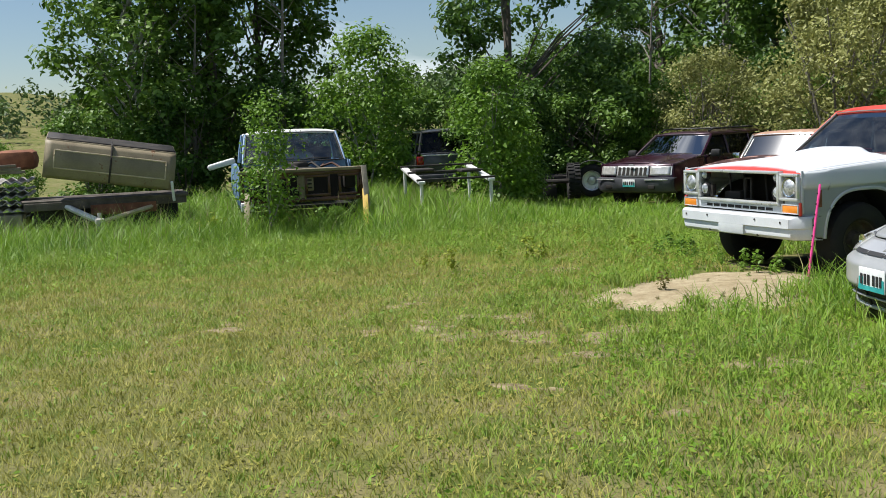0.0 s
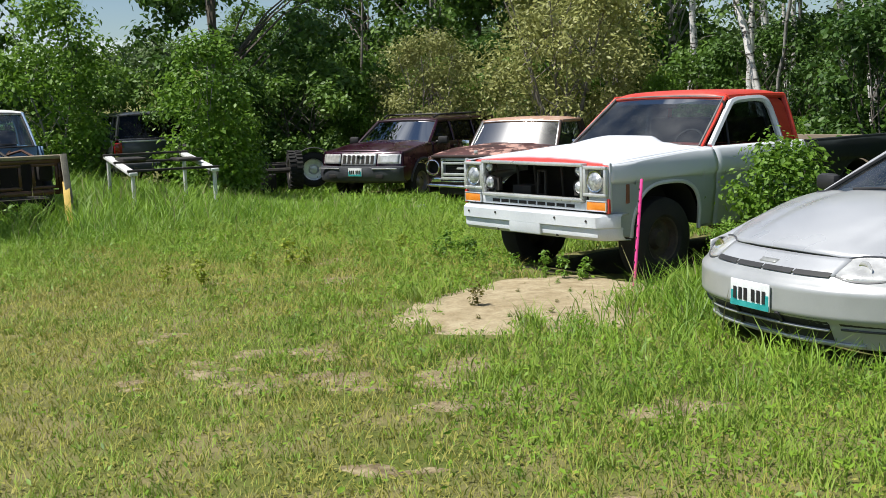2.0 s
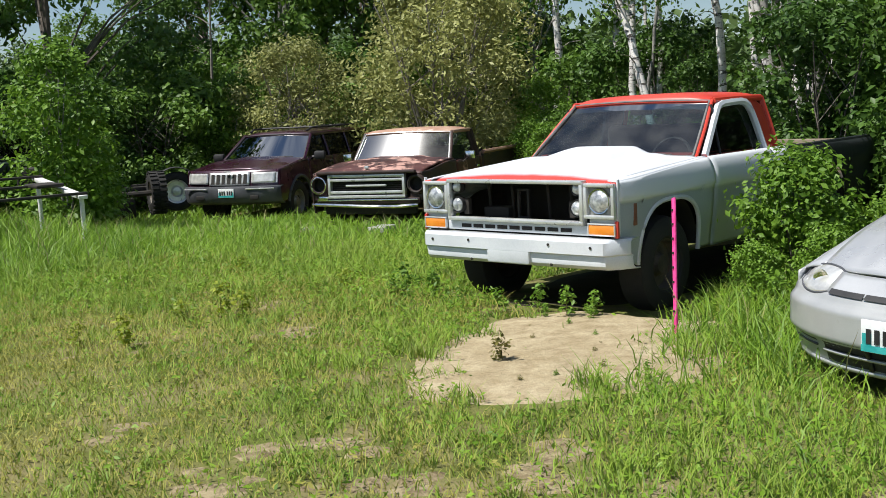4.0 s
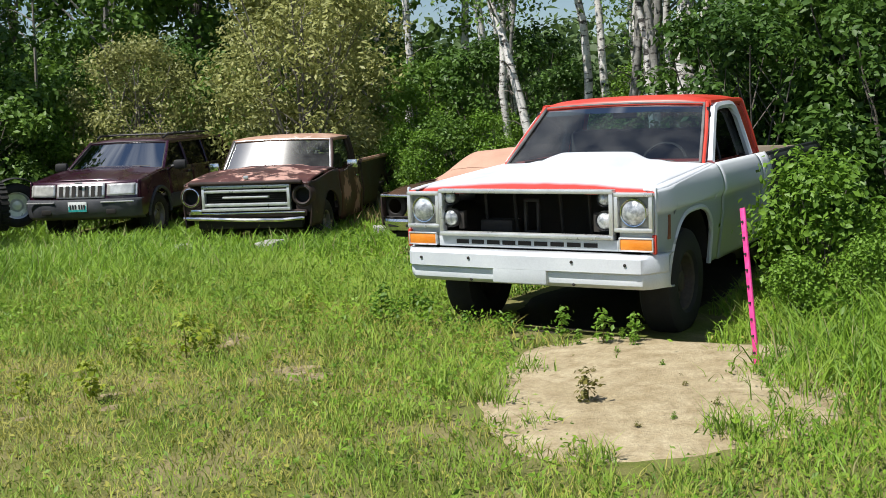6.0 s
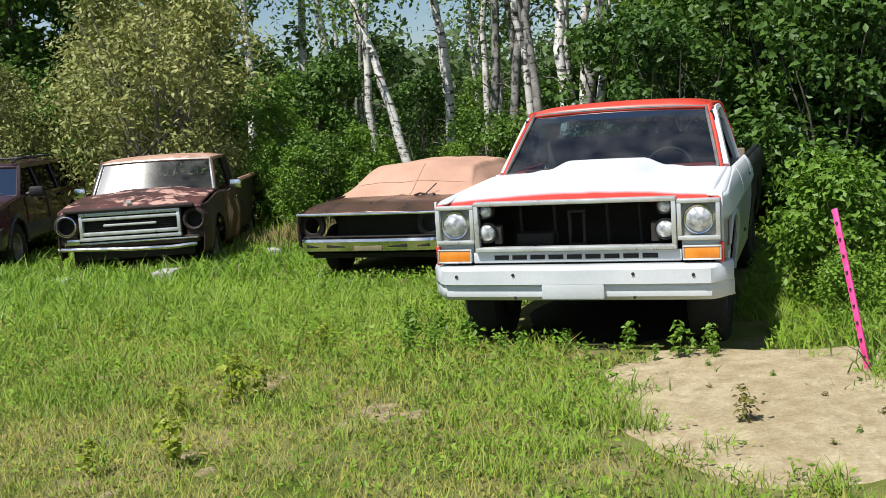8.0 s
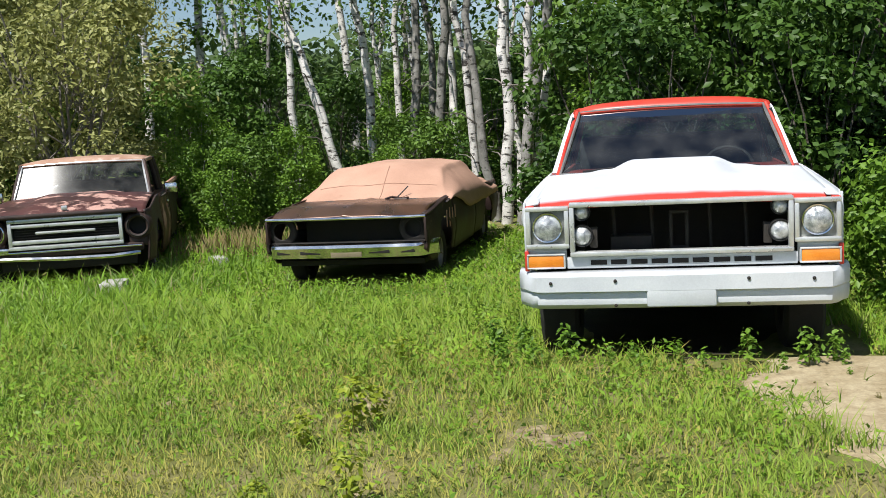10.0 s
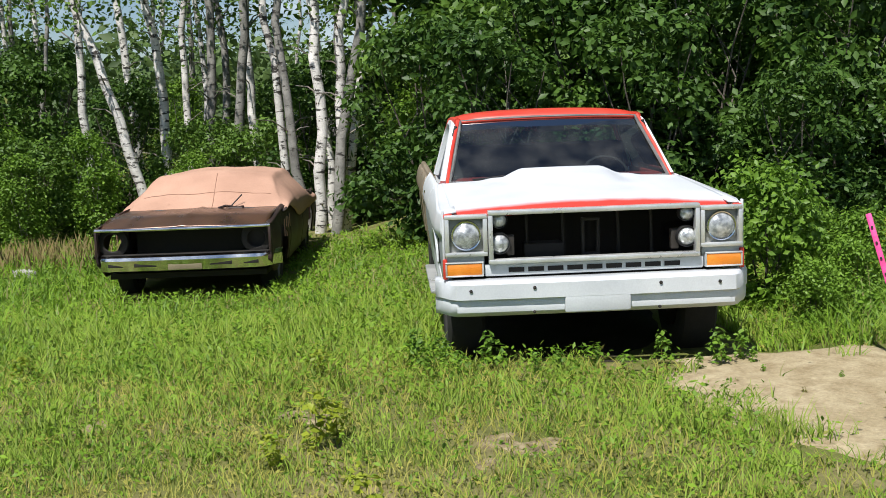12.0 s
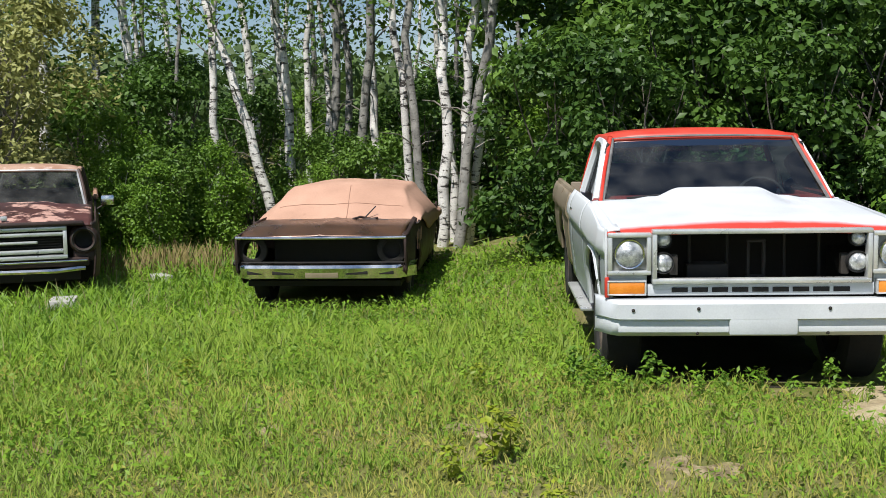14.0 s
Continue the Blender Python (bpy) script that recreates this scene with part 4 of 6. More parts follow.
    for s in (-1, 1):
        # red quarter behind the door, its front edge following the window frame, rounded into the roof
        def quarter(u, v, s=s):
            fwd = -2.76 + 0.13 * smooth01(0.45, 1.0, v)
            aft = -3.04 + 0.06 * v + 0.07 * smooth01(0.8, 1.0, v)
            out = 0.868 - 0.128 * v - 0.035 * smooth01(0.8, 1.0, v) - 0.05 * smooth01(0.75, 1.0, u)
            return (s * out, fwd + (aft - fwd) * u, 1.10 + 0.475 * v)
        part("cab_quarter", grid(quarter, 8, 12), RED, t, "red painted cab corner", 0.014)
    part("tint_strip", grid(lambda u, v: ((2 * u - 1) * (0.720 - 0.016 * (1 - v)), -1.972 - 0.072 * v + 0.056 * (1 - (2 * u - 1) ** 2), 1.490 + 0.062 * v + 0.018 * (1 - (2 * u - 1) ** 2)), 14, 2), GLASS_DARK, t).visible_shadow = False
    part("dashboard", box((0, -1.67, 1.05), (1.62, 0.34, 0.16), 0.05), RED_SEAT, t)
    part("bench_seat", box((0, -2.35, 0.86), (1.5, 0.55, 0.22), 0.06), SEAT, t)
    part("seat_back", box((0, -2.68, 1.10), (1.5, 0.16, 0.50), 0.06), SEAT, t)
    # Cab and bay fittings in SHADE carry the dark interior in their colour.
    steering(t, -0.42, -1.84, 1.08, SHADE)
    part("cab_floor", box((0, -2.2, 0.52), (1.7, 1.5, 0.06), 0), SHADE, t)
    part("mirror", box((-0.02, -2.03, 1.49), (0.22, 0.02, 0.06), 0.01), BLACK, t)
    wiper(t, (0.22, -1.435, 1.150), (0.66, -1.492, 1.130), BLACK)
    for s in (-1, 1):
        part("door_trim", box((s * 0.80, -2.12, 0.95), (0.03, 1.05, 0.36), 0.01), RED_SEAT, t)
    wiper(t, (-0.25, -1.47, 1.135), (-0.62, -1.51, 1.125), BLACK)
    part("firewall", box((0, -1.56, 0.80), (1.75, 0.04, 0.55), 0), SHADE, t)
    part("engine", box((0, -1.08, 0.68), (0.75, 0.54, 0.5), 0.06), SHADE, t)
    part("cab_back", box((0, -3.05, 0.80), (1.76, 0.04, 0.62), 0.02), PRIMER, t)
    part("bed_floor", box((0, -4.08, 0.66), (1.80, 2.1, 0.05), 0), DARK_STEEL, t)
    part("bed_front", box((0, -3.11, 0.86), (1.80, 0.04, 0.42), 0.01), TAN, t)
    part("tailgate", box((0, -5.14, 0.80), (1.62, 0.05, 0.52), 0.015), TAN, t)
    for s in (-1, 1):
        part("frame_rail", box((s * 0.42, -2.6, 0.44), (0.07, 4.9, 0.15), 0.01), DARK_STEEL, t)
    # Near-black parts added to block light and darken the gap below.
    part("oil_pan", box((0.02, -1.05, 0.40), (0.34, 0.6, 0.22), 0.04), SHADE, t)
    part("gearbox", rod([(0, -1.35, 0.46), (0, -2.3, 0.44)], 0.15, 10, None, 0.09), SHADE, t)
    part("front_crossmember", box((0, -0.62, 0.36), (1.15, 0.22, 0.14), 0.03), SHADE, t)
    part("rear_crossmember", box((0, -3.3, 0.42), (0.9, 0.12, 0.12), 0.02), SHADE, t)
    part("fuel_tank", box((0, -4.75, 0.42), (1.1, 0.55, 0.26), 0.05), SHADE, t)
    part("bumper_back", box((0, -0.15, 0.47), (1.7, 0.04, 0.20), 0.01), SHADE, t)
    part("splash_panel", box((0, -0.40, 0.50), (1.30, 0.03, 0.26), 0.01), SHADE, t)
    for s in (-1, 1):
        part("bumper_bracket", box((s * 0.45, -0.28, 0.46), (0.06, 0.4, 0.12), 0.01), SHADE, t)
        part("control_arm", rod([(s * 0.35, -0.80, 0.40), (s * 0.70, -0.89, 0.32)], 0.04, 6), SHADE, t)
    part("front_axle", rod([(-0.75, -0.89, 0.295), (0.75, -0.89, 0.295)], 0.05, 8), DARK_STEEL, t)
    part("rear_axle", rod([(-0.75, -4.05, 0.37), (0.75, -4.05, 0.37)], 0.06, 8), DARK_STEEL, t)
    return t


def compact_sedan(m):
    t = thing("sedan", m, "silver compact sedan parked in tall grass", "car")
    W = 0.855

    def fy(x, z):
        a = abs(x) / W
        y = -0.30 * a ** 2.7
        y -= 0.20 * smooth01(0.50, 0.70, z) ** 1.5 + 0.05 * smooth01(0.32, 0.18, z)
        y += 0.045 * smooth01(0.30, 0.35, z) * (1 - smooth01(0.49, 0.535, z))
        return y

    def patch(x0, x1, z0, z1, off, nu=14, nv=6, skew=0.0):
        return grid(lambda u, v: (x0 + (x1 - x0) * u, fy(x0 + (x1 - x0) * u, z0 + (z1 - z0) * v + skew * abs(x0 + (x1 - x0) * u)) + off, z0 + (z1 - z0) * v + skew * abs(x0 + (x1 - x0) * u)), nu, nv)
    f = part("bumper_cover", patch(-W, W, 0.17, 0.60, 0, 40, 34), SILVER_LOW, t, "silver plastic bumper cover", 0.015)
    part("lower_grille", patch(-0.50, 0.50, 0.205, 0.335, 0.010, 20, 4), BLACK, f, "black lower grille")
    part("grille_rib", patch(-0.50, 0.50, 0.262, 0.274, 0.022, 20, 1), SILVER_LOW, f, "", 0.014)
    for x in (-0.19, 0.19):
        part("grille_post", patch(x - 0.012, x + 0.012, 0.205, 0.335, 0.018, 2, 4), BLACK, f, "", 0.014)
    part("bumper_lip", patch(-0.66, 0.66, 0.178, 0.198, 0.016, 30, 2), SILVER, f, "pale lip below the grille", 0.014)
    for s in (-1, 1):
        part("fog_recess", patch(s * 0.56 if s > 0 else -0.80, 0.80 if s > 0 else -0.56, 0.225, 0.335, 0.008, 8, 3), BLACK, f)
        part("fog_rib", patch(s * 0.56 if s > 0 else -0.80, 0.80 if s > 0 else -0.56, 0.275, 0.285, 0.014, 8, 1), CLADDING, f, "", 0.01)
    # The shade in the bumper's crease, painted on as a thin dark strip.
    part("crease_shade", patch(-0.82, 0.82, 0.352, 0.360, 0.004, 40, 1), CLADDING, f)
    up = part("grille_bar", patch(-0.50, 0.50, 0.575, 0.66, 0.012, 24, 5), SILVER, t, "silver grille bar", 0.012)
    part("grille_slot", patch(-0.50, 0.50, 0.632, 0.664, 0.021, 20, 3), BLACK, up)
    for a, b in ((-0.48, -0.245), (-0.235, 0.0), (0.01, 0.235), (0.245, 0.48)):
        part("grille_slot", patch(a, b, 0.570, 0.594, 0.024, 10, 2), BLACK, up)
    part("badge", patch(-0.07, 0.07, 0.603, 0.622, 0.024, 4, 2), surf_grey, up, "small grey badge", 0.006)
    for s in (-1, 1):
        def hl(u, v, s=s):
            x = s * (0.47 + 0.33 * u)
            fat = (math.sin(math.pi * (0.12 + 0.80 * u))) ** 0.55
            z = 0.622 - 0.012 * u + (v - 0.5) * 0.128 * fat
            rnd = 1 - max(abs(2 * u - 1), abs(2 * v - 1)) ** 4
            return (x, fy(x, z) + 0.004 + 0.022 * rnd, z)
        lm = part("headlight", grid(hl, 14, 10), LAMP_CLEAR, t, "hazed clear headlight")
        loop = [hl(k / 8, 0) for k in range(9)] + [hl(1, k / 6) for k in range(1, 7)] + [hl(1 - k / 8, 1) for k in range(1, 9)] + [hl(0, 1 - k / 6) for k in range(1, 7)]
        part("headlight_edge", rod([(p[0], p[1] + 0.003, p[2]) for p in loop], 0.007, 5), CLADDING, lm)
        x = s * 0.62
        part("reflector", revolve([(0.001, 0.0), (0.035, 0.006), (0.05, 0.02)], (x, fy(x, 0.62) + 0.008, 0.62), "Y", 16), CHROME, lm)

    def wd(y, z):
        base = W - 0.02 + 0.02 * smooth01(0.2, 0.55, z) - 0.09 * smooth01(0.60, 0.92, z)
        return base - 0.02 * smooth01(-0.6, -0.28, y)
    top = lambda y: 0.60 + 0.295 * smooth01(-0.05, -1.35, y) if y > -1.35 else 0.895
    for s in (-1, 1):
        ff = part("fender", side(s, -1.25, -0.30, lambda y: 0.20, top, wd, [(-0.80, 0.30, 0.34)], 0.05, 12), SILVER, t, "", 0.015)
        part("door", side(s, -2.45, -1.256, lambda y: 0.20, lambda y: 0.895, wd, (), 0.1, 12), SILVER, t, "", 0.015)
        part("quarter_panel", side(s, -4.40, -2.456, lambda y: 0.22, lambda y: 0.90, wd, [(-3.42, 0.30, 0.34)], 0.08, 12), SILVER, t, "", 0.015)
        for wy in (-0.80, -3.42):
            wheel(t, s * 0.74, wy, 0.30, 0.30, 0.18, 0.19, s)
        mr = part("wing_mirror", box((s * 0.90, -1.42, 0.955), (0.19, 0.10, 0.12), 0.04), BLACK, t, "black wing mirror")
        part("mirror_stalk", rod([(s * 0.78, -1.40, 0.91), (s * 0.86, -1.41, 0.93)], 0.025, 6), BLACK, mr)

    def hood(u, v):
        x = (2 * u - 1) * (0.70 + 0.06 * v)
        yf = fy(x, 0.66) - 0.005
        y = yf + (-1.13 - 0.10 * (x / 0.76) ** 2 - yf) * v
        z = 0.665 + 0.235 * (1 - (1 - v) ** 1.7) + 0.05 * (1 - (x / 0.76) ** 2) * (0.35 + 0.65 * v) - 0.01 * (1 - v) ** 8
        z -= 0.012 * smooth01(0.10, 0.0, abs(abs(x) - 0.42 - 0.06 * v)) * (0.3 + 0.7 * v)
        return (x, y, z)
    part("hood", grid(hood, 40, 24), SILVER, t, "silver hood", 0.015)
    for s in (-1, 1):
        def ft(u, v, s=s):
            a = Vector(hood(1.0 if s > 0 else 0.0, v))
            y = a.y
            b = Vector((s * wd(y, top(y)), y, top(y)))
            p = a.lerp(b, u)
            return (p.x, p.y, p.z - 0.004 + 0.012 * math.sin(math.pi * u))
        part("fender_top", grid(ft, 6, 16), SILVER, t, "", 0.01)
    part("cowl", box((0, -1.19, 0.905), (1.42, 0.16, 0.03), 0.01), BLACK, t)
    cabin(t, 0.905, 1.34, -1.22, -1.98, -3.75, -3.05, 0.735, 0.56, SILVER, GLASS, SILVER, [(-2.45, -2.45)], 0.05, GLASS_DARK, 0.05, 0.14, BLACK)
    part("trunk_lid", grid(lambda u, v: ((2 * u - 1) * 0.74, -3.72 - 0.68 * v, 0.915 + 0.02 * (1 - (2 * u - 1) ** 2) - 0.03 * v), 10, 6), SILVER, t, "", 0.02)
    part("rear_bumper", box((0, -4.38, 0.55), (1.62, 0.16, 0.60), 0.06), SILVER_LOW, t)
    part("dashboard", box((0, -1.55, 0.88), (1.36, 0.55, 0.10), 0.04), CLADDING, t)
    part("papers", box((-0.15, -1.50, 0.945), (0.30, 0.18, 0.015), 0.003, None, Matrix.Rotation(radians(25), 4, "X")), PLATE_WHITE, t, "papers on the dashboard")
    part("map", box((-0.30, -1.62, 0.985), (0.28, 0.18, 0.012), 0.003, None, Matrix.Rotation(radians(30), 4, "X")), WOOD_PALE, t)
    seats(t, -2.1, 0.52, 0.66, SEAT)
    steering(t, -0.36, -1.78, 0.92, BLACK)
    part("floor_pan", box((0, -2.3, 0.24), (1.5, 3.6, 0.06), 0), SHADE, t)
    part("engine", box((0, -0.72, 0.48), (1.2, 0.60, 0.30), 0.03), SHADE, t)
    part("firewall", box((0, -1.2, 0.60), (1.4, 0.03, 0.55), 0), SHADE, t)
    wiper(t, (0.45, -1.20, 0.945), (-0.12, -1.16, 0.965), BLACK)
    wiper(t, (-0.10, -1.18, 0.945), (-0.62, -1.26, 0.955), BLACK)
    plate(t, 0.02, 0.062, 0.41, 0.345, 0.165)
    return t


def tarped_coupe(m):
    t = thing("coupe", m, "rusty brown old coupe under a tan canvas cover", "car")
    W = 0.965

    def wd(y, z):
        return W - 0.05 + 0.05 * math.sin(math.pi * smooth01(0.15, 0.95, z)) - 0.03 * smooth01(-0.5, 0.0, y) - 0.05 * smooth01(-4.2, -4.95, y)
    top = lambda y: 0.80 + 0.08 * smooth01(0, -1.2, y) - 0.05 * smooth01(-3.4, -4.9, y)
    for s in (-1, 1):
        f = part("fender", side(s, -1.40, -0.02, lambda y: 0.26 + 0.16 * smooth01(-0.3, 0, y), top, wd, [(-0.88, 0.32, 0.39)], 0.05, 14), RUST_DARK, t, "dark rusted fender", 0.02)
        part("arch_lip", arch_lip(s, -0.88, 0.32, 0.39, wd), RUST_DARK, f)
        part("door", side(s, -2.75, -1.408, lambda y: 0.24, top, wd, (), 0.1, 12), RUST_DARK, t, "", 0.02)
        part("quarter_panel", side(s, -4.95, -2.758, lambda y: 0.26, top, wd, [(-3.80, 0.32, 0.37)], 0.08, 12), RUST_DARK, t, "", 0.02)
        for k in range(4):
            yy = -0.42 - 0.16 * k
            part("drip_streak", box((s * (wd(yy, 0.66) + 0.012), yy - 0.55, 0.66), (0.006, 0.035, 0.20 + 0.03 * (k % 2)), 0), TARP, f)
        for wy in (-0.88, -3.80):
            wheel(t, s * 0.80, wy, 0.28, 0.31, 0.20, 0.18, s)

    def hood(u, v):
        x = (2 * u - 1) * 0.90
        y = 0.02 - 0.05 * (x / 0.9) ** 4 - 1.42 * v
        z = 0.815 + 0.055 * smooth01(0, 0.35, v) + 0.01 * v + 0.022 * (1 - (x / 0.9) ** 2) + 0.012 * smooth01(0.07, 0, abs(x)) - 0.03 * (1 - v) ** 10
        return (x, y, z)
    part("hood", grid(hood, 36, 24), BROWN, t, "brown rusted hood", 0.02)
    part("hood_trim", rod([(0.93 * k / 8, 0.035 - 0.05 * (abs(k) / 8) ** 4, 0.795) for k in range(-8, 9)], 0.018, 8), CHROME, t, "chrome hood edge trim")
    for s in (-1, 1):
        part("fender_cap", grid(lambda u, v, s=s: (s * (0.89 + 0.05 * u), -0.02 - 1.4 * v, top(-1.4 * v) + 0.02 * (1 - u) + 0.006), 3, 14), RUST_DARK, t, "", 0.015)
        # bezel with an empty lamp hole
        bz = part("lamp_bezel", revolve([(0.095, -0.02), (0.105, -0.01), (0.16, -0.02), (0.17, -0.05)], (s * 0.77, -0.07, 0.655), "Y", 24), SHADE, t, "empty headlight hole")
        if s < 0:
            part("lamp_backing", revolve([(0.001, -0.08), (0.12, -0.08)], (s * 0.77, -0.07, 0.655), "Y", 20), SHADE, bz)
        part("front_corner", box((s * 0.925, -0.05, 0.65), (0.03, 0.10, 0.27), 0.01), RUST_DARK, t)
    # Near-black sheet stands in for the shade inside the open grille.
    part("grille_backing", box((-0.07, -0.45, 0.64), (1.34, 0.03, 0.32), 0), SHADE, t, "empty grille backed with painted shade")
    part("lower_panel", box((0, -0.10, 0.50), (1.80, 0.10, 0.05), 0.01), SHADE, t)

    def bump(u, v):
        x = (2 * u - 1) * 1.02
        back = 0.05 * x * x + 0.24 * smooth01(0.82, 1.0, abs(x)) ** 1.5
        prof = [(-0.03, 0.512), (0.03, 0.515), (0.068, 0.498), (0.080, 0.47), (0.055, 0.405), (0.045, 0.36), (-0.02, 0.345)]
        k = v * 6
        i = min(5, int(k))
        a, b = prof[i], prof[i + 1]
        return (x, a[0] + (b[0] - a[0]) * (k - i) - back, a[1] + (b[1] - a[1]) * (k - i))
    b = part("bumper", grid(bump, 40, 6), CHROME, t, "dull chrome bumper", 0.012)
    part("plate_recess", box((-0.02, 0.062, 0.405), (0.36, 0.01, 0.085), 0.003), OLIVE, b)
    for x, w in ((-0.72, 0.16), (0.72, 0.16), (-0.40, 0.24), (0.40, 0.24)):
        part("bumper_slot", box((x, 0.070 - 0.05 * x * x - 0.008, 0.425), (w, 0.014, 0.05), 0.004), SHADE, b)
    # canvas cover over the cabin, sagging between the roof and the tail

    def cover(u, v):
        a = 2 * u - 1
        y = -1.10 - 3.5 * v
        ridge = 0.885 + 0.385 * smooth01(-0.03, 0.30, v) - 0.34 * smooth01(0.60, 0.92, v)
        half = 0.90 - 0.19 * smooth01(0.0, 0.30, v) + 0.06 * smooth01(0.60, 0.95, v)
        belt = 0.87 - 0.20 * smooth01(0.10, 0.38, v)
        if abs(a) < 0.62:
            k = abs(a) / 0.62
            x, z = k * half, ridge - 0.055 * k ** 3
        else:
            k = (abs(a) - 0.62) / 0.38
            x = half + (W + 0.015 - half) * smooth01(0, 0.75, k)
            z = ridge - 0.055 + (belt - ridge + 0.055) * k ** 1.15
        w = noise.noise(Vector((x * 3.0 * (1 if a > 0 else -1), y * 2.6, z * 3))) * 0.022 + noise.noise(Vector((a * 9, y * 7, 3))) * 0.008
        return (math.copysign(x, a) if a else 0, y + 0.06 * (1 - a * a) * (1 - v), z + w)
    cv = part("canvas_cover", grid(cover, 60, 56), TARP, t, "tan canvas car cover", 0.012)
    part("cover_hem", rod([Vector(cover(k / 24, 0.0)) + Vector((0, 0.03, 0.004 + 0.008 * math.sin(k * 1.7))) for k in range(25)], 0.018, 6), RUST_DARK, cv, "dark gathered hem")
    part("cover_seam", rod([Vector(cover(0.46 + 0.001 * k, k / 16 * 0.24)) + Vector((0, 0.004, 0.006)) for k in range(17)], 0.005, 5), TARP_SEAM, cv)
    part("cover_seam", rod([Vector(cover(0.22 + 0.56 * k / 16, 0.12)) + Vector((0, 0.004, 0.006)) for k in range(17)], 0.005, 5), TARP_SEAM, cv)
    part("wiper_arm", rod([(-0.32, -1.08, 0.90), (-0.45, -1.22, 1.04)], 0.008, 5), BLACK, t)
    part("tie_cord", rod([(-0.20, -1.06, 0.905), (-0.30, -1.0, 0.935), (-0.42, -1.06, 0.905), (-0.5, -1.0, 0.92)], 0.014, 5), RUST_DARK, t)
    part("rear_panel", box((0, -4.93, 0.58), (1.70, 0.06, 0.46), 0.03), RUST_DARK, t)
    part("floor_pan", box((0, -2.4, 0.27), (1.7, 4.4, 0.06), 0), SHADE, t)
    part("engine", box((0, -0.80, 0.50), (0.9, 0.7, 0.40), 0.05), SHADE, t)
    return t


def old_square_pickup(m):
    t = thing("old_pickup", m, "rusted maroon old pickup truck sunk into the grass", "pickup truck")

    def wd(y, z):
        return 0.93 + 0.03 * math.sin(math.pi * smooth01(0.3, 1.05, z)) - 0.05 * smooth01(-0.25, 0, y)
    top = lambda y: 1.02 + 0.09 * smooth01(0, -1.2, y)
    for s in (-1, 1):
        f = part("fender", side(s, -1.35, -0.03, lambda y: 0.42, top, wd, [(-0.82, 0.42, 0.43)], 0.05, 14), RUST_DARK, t, "dark rusted fender", 0.02)
        part("arch_lip", arch_lip(s, -0.82, 0.42, 0.43, wd), RUST_DARK, f)
        d = part("door", side(s, -2.45, -1.358, lambda y: 0.36, lambda y: 1.09, wd, (), 0.1, 12), RUST_RED, t, "", 0.02)
        part("door_handle", box((s * 0.97, -2.28, 0.95), (0.03, 0.14, 0.03), 0.008), CHROME, d)
        mr = part("wing_mirror", box((s * 1.08, -1.62, 1.16), (0.16, 0.05, 0.13), 0.02), CHROME, t, "chrome wing mirror")
        part("mirror_arm", rod([(s * 0.92, -1.62, 1.04), (s * 1.06, -1.62, 1.12)], 0.012, 6), DARK_STEEL, mr)
        part("bed_side", side(s, -4.95, -2.62, lambda y: 0.44, lambda y: 1.14, wd, [(-3.95, 0.42, 0.43)], 0.08, 12), RUST_DARK, t, "faded bed side with pale rail", 0.03)
        part("bed_rail", rod([(s * 0.94, -2.62, 1.15), (s * 0.94, -4.95, 1.15)], 0.035, 6), RUST_ROOF, t)
        part("cab_corner", side(s, -2.60, -2.458, lambda y: 0.36, lambda y: 1.09, wd, (), 0.07, 10), RUST_RED, t, "", 0.02)
        for wy in (-0.82, -3.95):
            wheel(t, s * 0.80, wy, 0.36, 0.35, 0.20, 0.20, s)
        ln = part("lamp_nacelle", revolve([(0.10, 0.02), (0.135, 0.035), (0.155, 0.01), (0.165, -0.08)], (s * 0.80, -0.04, 0.84), "Y", 24), RUST_DARK, t, "empty headlight hole in a rusty nacelle")
        part("lamp_trim", revolve([(0.112, 0.03), (0.12, 0.042), (0.132, 0.036)], (s * 0.80, -0.04, 0.84), "Y", 24), CHROME if s > 0 else DARK_STEEL, ln)
        part("lamp_bucket", revolve([(0.12, 0.0), (0.09, -0.08), (0.001, -0.09)], (s * 0.80, -0.04, 0.84), "Y", 20), SHADE, ln)
        part("front_corner", box((s * 0.80, -0.10, 0.66), (0.24, 0.10, 0.12), 0.02), RUST_DARK, t)
    part("parking_lamp", box((0.72, 0.0, 0.645), (0.17, 0.05, 0.07), 0.015), CHROME, t)

    def hood(u, v):
        x = (2 * u - 1) * 0.89
        y = 0.01 - 0.04 * (x / 0.89) ** 2 - 1.33 * v
        z = 1.045 + 0.075 * smooth01(0, 0.8, v) + 0.03 * (1 - (x / 0.89) ** 4) + 0.03 * smooth01(0.55, 0.35, abs(x)) * smooth01(0.0, 0.3, v) - 0.06 * (1 - v) ** 12
        return (x, y, z)
    hd = part("hood", grid(hood, 40, 24), RUST_RED, t, "rust blotched maroon hood", 0.02)
    part("hood_lip", box((0, 0.0, 1.025), (1.62, 0.08, 0.05), 0.02), RUST_DARK, hd)
    part("badge", box((0.0, -0.06, 1.095), (0.07, 0.03, 0.05), 0.01), ALU, hd)
    gr = part("grille_shell", frame_ring(-0.63, 0.63, 0.645, 0.995, -0.03, 0.042, 0.09), ALU, t, "dull grille shell")
    part("grille_backing", box((0, -0.10, 0.82), (1.26, 0.02, 0.34), 0), SHADE, gr)
    for z, w, d, hi in ((0.915, 1.18, 0.05, 0.04), (0.83, 0.66, 0.06, 0.03), (0.73, 1.18, 0.05, 0.045)):
        part("grille_bar", box((0, -0.01, z), (w, d, hi), 0.01), ALU, gr)
